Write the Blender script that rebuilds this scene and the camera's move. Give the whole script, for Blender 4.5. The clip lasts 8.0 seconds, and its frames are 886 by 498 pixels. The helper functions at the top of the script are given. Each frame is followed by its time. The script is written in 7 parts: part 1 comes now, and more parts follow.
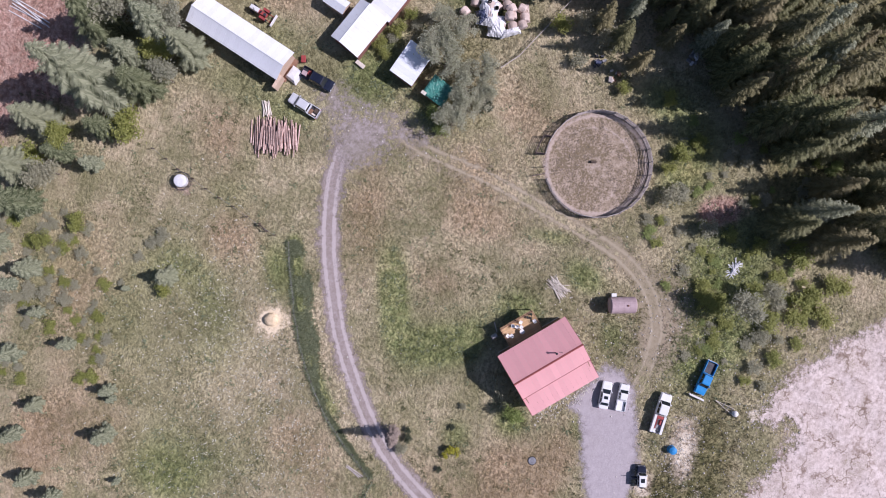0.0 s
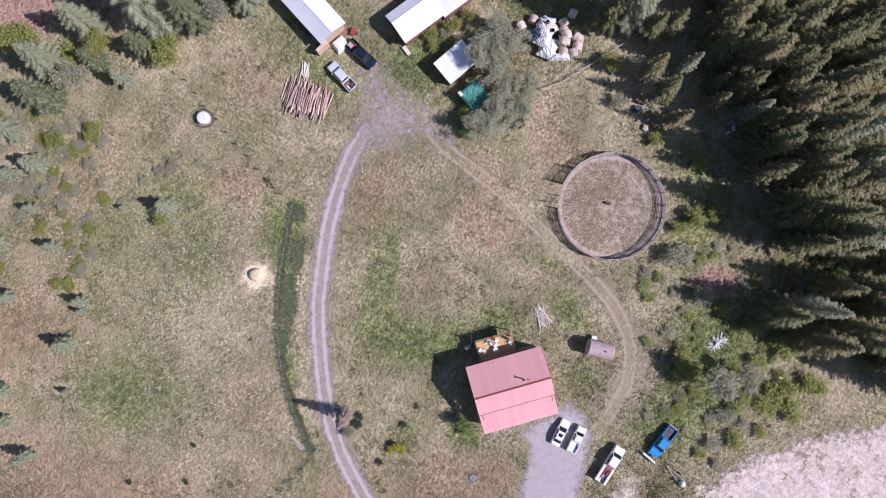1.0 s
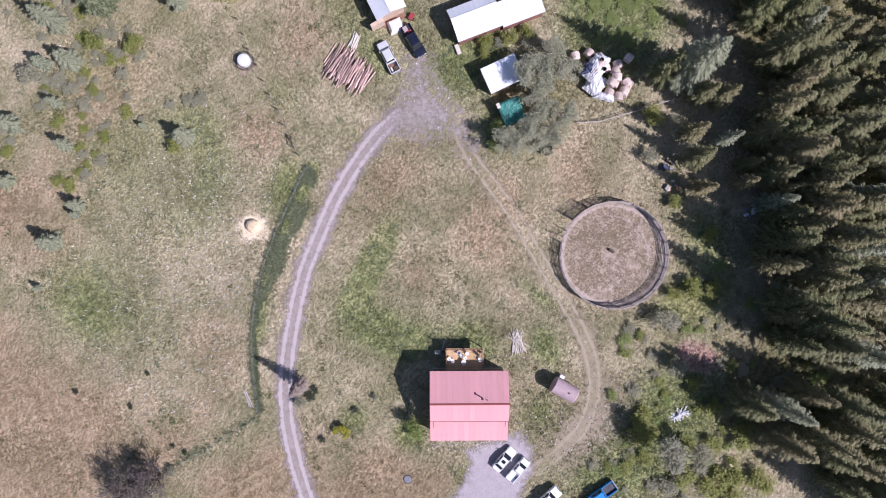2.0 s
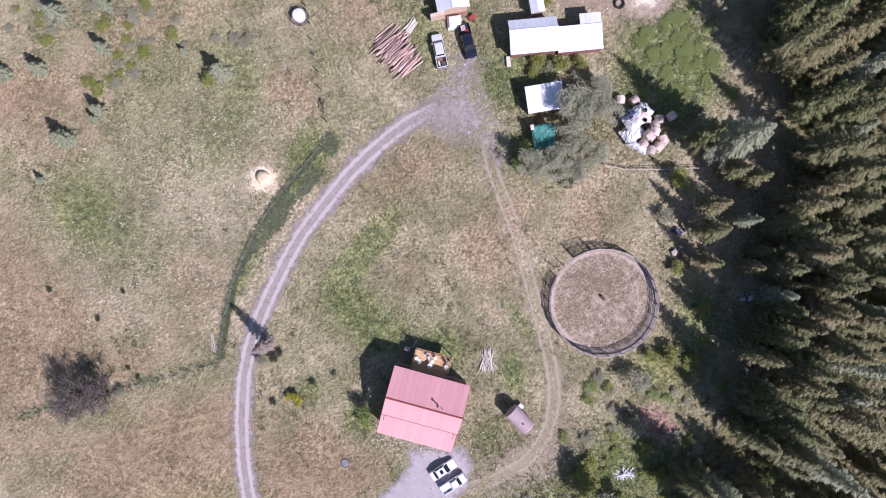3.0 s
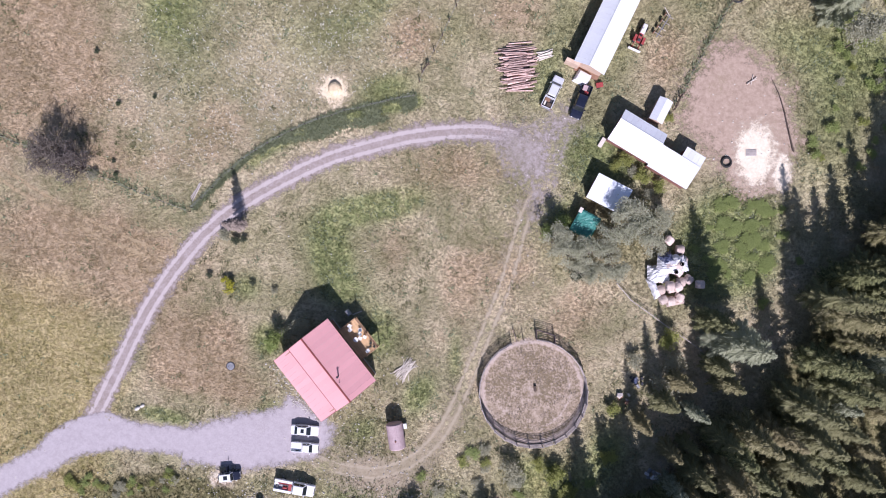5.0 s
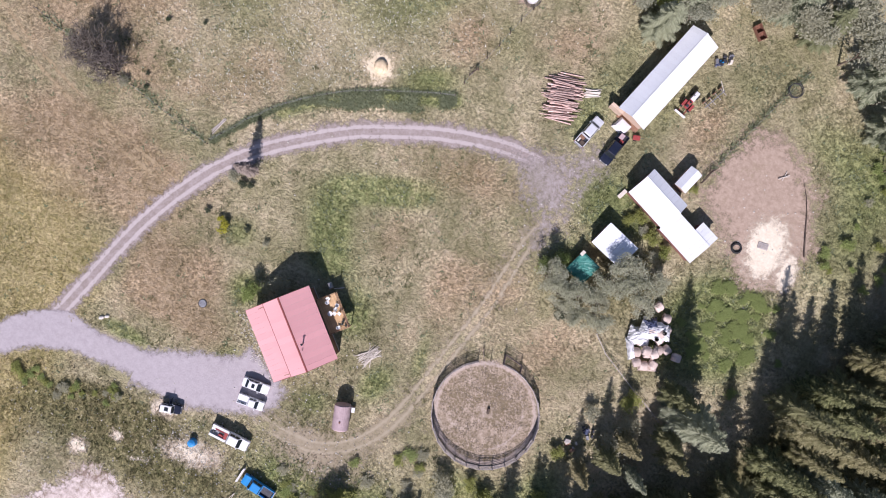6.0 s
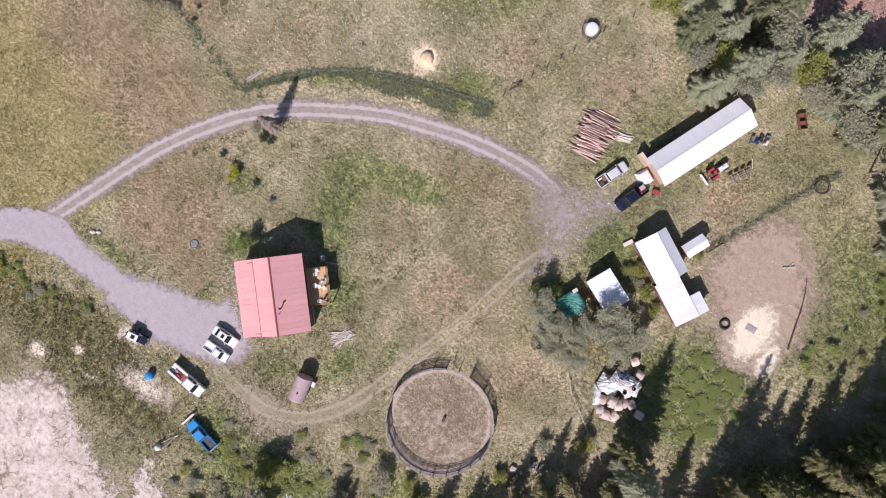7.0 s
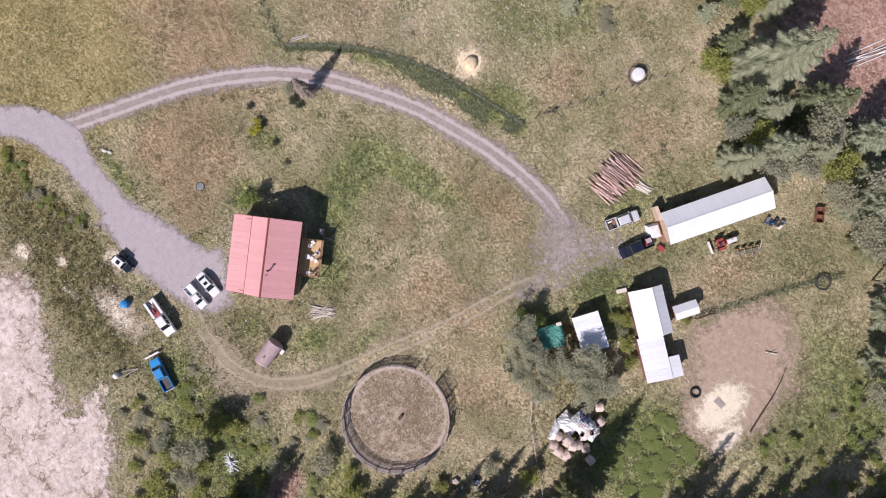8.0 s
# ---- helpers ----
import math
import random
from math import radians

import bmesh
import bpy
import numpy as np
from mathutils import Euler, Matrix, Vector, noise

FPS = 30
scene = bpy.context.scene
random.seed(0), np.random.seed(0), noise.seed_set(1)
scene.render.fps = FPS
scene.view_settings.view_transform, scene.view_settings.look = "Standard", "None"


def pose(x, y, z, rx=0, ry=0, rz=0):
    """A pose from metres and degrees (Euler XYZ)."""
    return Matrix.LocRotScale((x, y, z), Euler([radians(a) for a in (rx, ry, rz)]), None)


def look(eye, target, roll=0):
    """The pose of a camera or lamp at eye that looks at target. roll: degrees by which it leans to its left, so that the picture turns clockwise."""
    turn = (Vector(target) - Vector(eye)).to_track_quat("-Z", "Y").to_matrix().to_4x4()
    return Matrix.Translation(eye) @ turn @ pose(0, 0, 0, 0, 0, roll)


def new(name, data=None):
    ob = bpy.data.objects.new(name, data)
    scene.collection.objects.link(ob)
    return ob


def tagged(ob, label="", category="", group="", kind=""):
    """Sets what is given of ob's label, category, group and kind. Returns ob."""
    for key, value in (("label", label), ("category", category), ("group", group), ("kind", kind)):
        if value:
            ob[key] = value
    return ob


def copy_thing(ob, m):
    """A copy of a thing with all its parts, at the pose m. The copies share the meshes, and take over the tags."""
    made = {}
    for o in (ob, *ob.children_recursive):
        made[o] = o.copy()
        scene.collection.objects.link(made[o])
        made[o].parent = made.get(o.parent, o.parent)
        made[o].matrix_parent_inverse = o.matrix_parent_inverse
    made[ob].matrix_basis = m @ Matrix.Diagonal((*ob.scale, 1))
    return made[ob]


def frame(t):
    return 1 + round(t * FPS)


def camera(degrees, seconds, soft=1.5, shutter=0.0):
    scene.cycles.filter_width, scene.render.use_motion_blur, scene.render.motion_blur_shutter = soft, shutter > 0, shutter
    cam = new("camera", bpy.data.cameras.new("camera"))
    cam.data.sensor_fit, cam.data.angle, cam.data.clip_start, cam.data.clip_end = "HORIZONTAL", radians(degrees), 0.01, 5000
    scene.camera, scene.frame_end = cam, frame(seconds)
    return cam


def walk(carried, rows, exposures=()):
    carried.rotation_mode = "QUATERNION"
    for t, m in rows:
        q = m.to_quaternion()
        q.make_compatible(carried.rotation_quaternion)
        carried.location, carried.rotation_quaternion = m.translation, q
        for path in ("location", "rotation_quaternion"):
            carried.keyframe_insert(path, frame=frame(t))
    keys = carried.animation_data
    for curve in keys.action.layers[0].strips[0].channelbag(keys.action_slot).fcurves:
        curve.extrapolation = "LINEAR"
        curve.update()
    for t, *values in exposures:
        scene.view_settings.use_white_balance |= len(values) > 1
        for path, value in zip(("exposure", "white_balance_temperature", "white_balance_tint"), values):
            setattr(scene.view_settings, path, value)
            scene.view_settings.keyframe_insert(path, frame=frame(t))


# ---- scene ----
cam = camera(70, 8.0, soft=1.0)
PATH = [
    (0, pose(-3.907, -0.948, 109.445, 0.186, -0.462, -70.849)),
    (0.5, pose(-4.071, -1.788, 109.364, 0.441, -0.272, -63.782)),
    (1, pose(-3.889, -2.057, 109.378, 0.453, -0.275, -56.271)),
    (1.5, pose(-3.383, -2.015, 109.338, 0.311, -0.289, -48.430)),
    (3, pose(-1.254, -1.578, 109.072, -0.317, 0.130, -25.248)),
    (3.5, pose(-0.481, -1.234, 108.997, -0.446, 0.421, -16.577)),
    (4, pose(0.085, -0.681, 108.929, -0.589, 0.538, -6.924)),
    (4.5, pose(0.252, -0.070, 108.937, -0.640, 0.654, 2.526)),
    (6, pose(0.516, 2.142, 108.772, -0.926, 1.061, 27.960)),
    (6.5, pose(0.479, 2.387, 108.723, -0.826, 1.157, 35.281)),
    (7, pose(0.262, 2.921, 108.738, -0.815, 1.236, 42.501)),
    (7.5, pose(-0.219, 3.276, 108.779, -0.822, 1.196, 49.677)),
    (8, pose(-0.458, 3.530, 108.746, -0.731, 1.243, 56.462)),
]
walk(cam, PATH, [(0.0, 0.02, 5950, 25), (1.5, 0.2, 5850, 25), (3.5, 0.34, 5800, 27), (4.5, 0.36, 5800, 26), (6.5, 0.2, 6230, 21), (8.0, 0.08, 6430, 20)])

# ---- light ----
SUN_AZ = math.atan2(-0.94, 0.345)          # direction in which the sun stands
SUN_EL = radians(44)
world = bpy.data.worlds.new("world")
scene.world = world
world.use_nodes = True
wn = world.node_tree.nodes
sky = wn.new("ShaderNodeTexSky")
sky.sky_type, sky.sun_disc = "NISHITA", False
sky.sun_elevation, sky.sun_rotation = SUN_EL, math.pi / 2 - SUN_AZ
wn["Background"].inputs[1].default_value = 0.066
world.node_tree.links.new(sky.outputs[0], wn["Background"].inputs[0])
sun = new("sun", bpy.data.lights.new("sun", "SUN"))
sun.data.energy, sun.data.angle, sun.data.color = 4.6, radians(0.5), (1.0, 0.95, 0.91)
sun.matrix_world = look((60 * math.cos(SUN_AZ), 60 * math.sin(SUN_AZ), 60 * math.tan(SUN_EL)), (0, 0, 0))


# ---- materials ----
def nodes(name, rough=0.8, metal=0.0, spec=0.3):
    m = bpy.data.materials.new(name)
    m.use_nodes = True
    t = m.node_tree
    b = t.nodes["Principled BSDF"]
    b.inputs["Roughness"].default_value, b.inputs["Metallic"].default_value = rough, metal
    b.inputs["Specular IOR Level"].default_value = spec
    return m, t, b


def coords(t):
    return t.nodes.new("ShaderNodeTexCoord").outputs["Object"]


def noise_tex(t, scale, detail=4, rough=0.6, co=None):
    n = t.nodes.new("ShaderNodeTexNoise")
    n.inputs["Scale"].default_value, n.inputs["Detail"].default_value, n.inputs["Roughness"].default_value = scale, detail, rough
    if co is not None:
        t.links.new(co, n.inputs["Vector"])
    return n.outputs[0]


def ramp(t, fac, lo, hi):
    r = t.nodes.new("ShaderNodeMapRange")
    r.interpolation_type = "SMOOTHSTEP"
    r.inputs[1].default_value, r.inputs[2].default_value = lo, hi
    t.links.new(fac, r.inputs[0])
    return r.outputs[0]


def maths(t, op, a, b=None):
    n = t.nodes.new("ShaderNodeMath")
    n.operation = op
    for i, v in enumerate((a, b)):
        if v is None:
            continue
        if isinstance(v, (int, float)):
            n.inputs[i].default_value = v
        else:
            t.links.new(v, n.inputs[i])
    return n.outputs[0]


def mix(t, fac, a, b, blend="MIX"):
    n = t.nodes.new("ShaderNodeMix")
    n.data_type, n.blend_type = "RGBA", blend
    if isinstance(fac, (int, float)):
        n.inputs[0].default_value = fac
    else:
        t.links.new(fac, n.inputs[0])
    for i, v in ((6, a), (7, b)):
        if isinstance(v, tuple):
            n.inputs[i].default_value = (*v, 1)
        else:
            t.links.new(v, n.inputs[i])
    return n.outputs[2]


def bump(t, b, height, strength, dist=0.05):
    n = t.nodes.new("ShaderNodeBump")
    n.inputs["Strength"].default_value, n.inputs["Distance"].default_value = strength, dist
    t.links.new(height, n.inputs["Height"])
    t.links.new(n.outputs[0], b.inputs["Normal"])


def surface(name, a, b, big=0.6, fine=6.0, rough=0.8, metal=0.0, dirt=None, relief=0.3, spec=0.3, vary=0.0):
    """Two tones mixed by coarse and fine noise, with blotches of dirt (bluish painted shade on the galvanised roof) and
    a fine relief.
    """
    m, t, p = nodes(name, rough, metal, spec)
    co = coords(t)
    n1, n2 = noise_tex(t, big, 3, 0.6, co), noise_tex(t, fine, 5, 0.7, co)
    f = maths(t, "ADD", maths(t, "MULTIPLY", n1, 0.6), maths(t, "MULTIPLY", n2, 0.4))
    c = mix(t, ramp(t, f, 0.35, 0.65), a, b)
    if dirt:
        c = mix(t, maths(t, "MULTIPLY", ramp(t, noise_tex(t, big * 2.3, 6, 0.75, co), 0.52, 0.75), 0.8), c, dirt)
    if vary:
        o = t.nodes.new("ShaderNodeObjectInfo").outputs["Random"]
        h = t.nodes.new("ShaderNodeHueSaturation")
        t.links.new(maths(t, "ADD", maths(t, "MULTIPLY", o, 2 * vary), 1 - vary), h.inputs["Value"])
        t.links.new(c, h.inputs["Color"])
        c = h.outputs[0]
    t.links.new(c, p.inputs["Base Color"])
    if relief:
        bump(t, p, n2, relief, 0.02)
    return m


def leaf_material(name, a, b, c, trans=0.25):
    """Foliage: tones vary leaf by leaf and tree by tree, some light comes through."""
    m, t, p = nodes(name, 0.6, 0, 0.25)
    isl = t.nodes.new("ShaderNodeNewGeometry").outputs["Random Per Island"]
    ob = t.nodes.new("ShaderNodeObjectInfo").outputs["Random"]
    col = mix(t, ramp(t, isl, 0.1, 0.95), a, b)
    col = mix(t, maths(t, "MULTIPLY", ob, 0.75), col, c)
    t.links.new(col, p.inputs["Base Color"])
    tr = t.nodes.new("ShaderNodeBsdfTranslucent")
    t.links.new(col, tr.inputs[0])
    mx = t.nodes.new("ShaderNodeMixShader")
    mx.inputs[0].default_value = trans
    t.links.new(p.outputs[0], mx.inputs[1])
    t.links.new(tr.outputs[0], mx.inputs[2])
    t.links.new(mx.outputs[0], t.nodes["Material Output"].inputs[0])
    return m


def attribute(t, name):
    n = t.nodes.new("ShaderNodeAttribute")
    n.attribute_name = name
    return n


def meadow_colour(t, co):
    """Dry and green grass in patches; the shares come from the attributes 'kind' and 'kind2'."""
    big, mid, fine, grain = (noise_tex(t, s, d, 0.68, co) for s, d in ((0.03, 6), (0.12, 7), (0.9, 6), (4.5, 4)))
    sep = t.nodes.new("ShaderNodeSeparateColor")
    t.links.new(attribute(t, "kind").outputs["Color"], sep.inputs[0])
    sep2 = t.nodes.new("ShaderNodeSeparateColor")
    t.links.new(attribute(t, "kind2").outputs["Color"], sep2.inputs[0])
    f = maths(t, "ADD", maths(t, "MULTIPLY", big, 0.42), maths(t, "ADD", maths(t, "MULTIPLY", mid, 0.44), maths(t, "MULTIPLY", fine, 0.14)))
    c = mix(t, ramp(t, f, 0.37, 0.65), (0.302, 0.28, 0.156), (0.465, 0.397, 0.275))
    wob = maths(t, "ADD", maths(t, "MULTIPLY", maths(t, "SUBTRACT", mid, 0.5), 1.15), maths(t, "MULTIPLY", maths(t, "SUBTRACT", fine, 0.5), 0.4))

    def layer(c, mask, a, b, lo, hi, k):
        col = mix(t, ramp(t, fine, 0.36, 0.64), a, b)
        return mix(t, maths(t, "MULTIPLY", ramp(t, maths(t, "ADD", mask, wob), lo, hi), k), c, col)
    c = layer(c, sep.outputs[0], (0.15, 0.185, 0.07), (0.305, 0.325, 0.14), 0.2, 1.0, 0.9)
    c = layer(c, sep.outputs[1], (0.30, 0.222, 0.132), (0.41, 0.315, 0.21), 0.0, 0.9, 0.9)
    c = layer(c, sep2.outputs[2], (0.30, 0.255, 0.105), (0.43, 0.355, 0.185), 0.1, 0.9, 0.85)
    c = layer(c, sep.outputs[2], (0.12, 0.12, 0.05), (0.29, 0.26, 0.135), 0.3, 0.8, 0.9)
    c = layer(c, sep2.outputs[0], (0.34, 0.20, 0.16), (0.52, 0.36, 0.30), 0.3, 0.7, 0.95)
    c = layer(c, sep2.outputs[1], (0.42, 0.34, 0.26), (0.62, 0.53, 0.44), 0.35, 0.75, 0.9)
    c = mix(t, 0.5, c, mix(t, ramp(t, maths(t, "ADD", maths(t, "MULTIPLY", mid, 0.55), maths(t, "MULTIPLY", noise_tex(t, 0.07, 5, 0.6, co), 0.45)), 0.37, 0.63), (0.33, 0.34, 0.31), (0.66, 0.65, 0.66)), "OVERLAY")
    return c, fine, grain


def grass_material():
    m, t, p = nodes("meadow", 0.95, 0, 0.1)
    c, fine, grain = meadow_colour(t, coords(t))
    clod = noise_tex(t, 1.9, 3, 0.62, coords(t))
    rough = maths(t, "ADD", 0.28, maths(t, "MULTIPLY", ramp(t, noise_tex(t, 0.11, 4, 0.6, coords(t)), 0.4, 0.65), 0.55))
    c = mix(t, rough, c, mix(t, ramp(t, maths(t, "ADD", maths(t, "MULTIPLY", clod, 0.75), maths(t, "MULTIPLY", grain, 0.25)), 0.37, 0.62), (0.24, 0.25, 0.24), (0.77, 0.76, 0.76)), "OVERLAY")
    t.links.new(c, p.inputs["Base Color"])
    bump(t, p, maths(t, "ADD", maths(t, "MULTIPLY", grain, 0.5), clod), 1.0, 0.35)
    return m


def blade_material():
    """Grass blades take the meadow's colour, lighter or darker blade by blade."""
    m, t, p = nodes("meadow_blades", 0.8, 0, 0.15)
    c, fine, grain = meadow_colour(t, coords(t))
    isl = t.nodes.new("ShaderNodeNewGeometry").outputs["Random Per Island"]
    h = t.nodes.new("ShaderNodeHueSaturation")
    t.links.new(maths(t, "ADD", maths(t, "MULTIPLY", isl, 0.36), 0.84), h.inputs["Value"])
    t.links.new(c, h.inputs["Color"])
    t.links.new(h.outputs[0], p.inputs["Base Color"])
    tr = t.nodes.new("ShaderNodeBsdfTranslucent")
    t.links.new(h.outputs[0], tr.inputs[0])
    mx = t.nodes.new("ShaderNodeMixShader")
    mx.inputs[0].default_value = 0.4
    t.links.new(p.outputs[0], mx.inputs[1])
    t.links.new(tr.outputs[0], mx.inputs[2])
    t.links.new(mx.outputs[0], t.nodes["Material Output"].inputs[0])
    return m


def patch_material(name, a, b, spot, rut=None, fine=4.0, edge=0.5, crack=False, strength=1.0, spots=(0.54, 0.66)):
    """Bare ground with a ragged edge that fades out along the attribute 'm'; ruts follow the attribute 'u'."""
    m, t, p = nodes(name, 0.95, 0, 0.1)
    co = coords(t)
    n0, n1, n2, n3 = (noise_tex(t, s, 6, 0.7, co) for s in (0.18, 0.9, fine, fine * 3.2))
    f = maths(t, "ADD", maths(t, "MULTIPLY", n1, 0.5), maths(t, "MULTIPLY", n2, 0.5))
    c = mix(t, ramp(t, f, 0.36, 0.64), a, b)
    c = mix(t, maths(t, "MULTIPLY", ramp(t, maths(t, "ADD", maths(t, "MULTIPLY", n3, 0.6), maths(t, "MULTIPLY", n0, 0.4)), *spots), 0.75), c, spot)
    if rut:
        c = mix(t, maths(t, "MULTIPLY", ramp(t, maths(t, "ADD", attribute(t, "u").outputs["Fac"], maths(t, "MULTIPLY", maths(t, "SUBTRACT", n1, 0.5), 0.9)), 0.35, 0.8), 0.75), c, rut)
    if crack:
        v = t.nodes.new("ShaderNodeTexVoronoi")
        v.feature = "DISTANCE_TO_EDGE"
        v.inputs["Scale"].default_value = 0.27
        w = t.nodes.new("ShaderNodeVectorMath")
        w.operation = "MULTIPLY_ADD"
        nz = t.nodes.new("ShaderNodeTexNoise")
        nz.inputs["Scale"].default_value = 0.7
        t.links.new(co, nz.inputs["Vector"])
        t.links.new(nz.outputs["Color"], w.inputs[0])
        w.inputs[1].default_value = (4.5, 4.5, 0)
        t.links.new(co, w.inputs[2])
        t.links.new(w.outputs[0], v.inputs["Vector"])
        line = maths(t, "MULTIPLY", maths(t, "SUBTRACT", 1.0, ramp(t, v.outputs["Distance"], 0.0, 0.07)), ramp(t, n0, 0.42, 0.6))
        c = mix(t, maths(t, "MULTIPLY", line, 0.85), c, (0.22, 0.15, 0.11))
    t.links.new(c, p.inputs["Base Color"])
    bump(t, p, maths(t, "ADD", n2, n3), 0.6, 0.08)
    rag = maths(t, "SUBTRACT", maths(t, "ADD", maths(t, "ADD", n0, n1), n3), 1.5)
    msk = maths(t, "ADD", attribute(t, "m").outputs["Fac"], maths(t, "MULTIPLY", rag, edge * 2.6))
    msk = maths(t, "MULTIPLY", ramp(t, msk, 0.0, 0.9), strength)
    tr = t.nodes.new("ShaderNodeBsdfTransparent")
    mx = t.nodes.new("ShaderNodeMixShader")
    t.links.new(msk, mx.inputs[0])
    t.links.new(tr.outputs[0], mx.inputs[1])
    t.links.new(p.outputs[0], mx.inputs[2])
    t.links.new(mx.outputs[0], t.nodes["Material Output"].inputs[0])
    return m


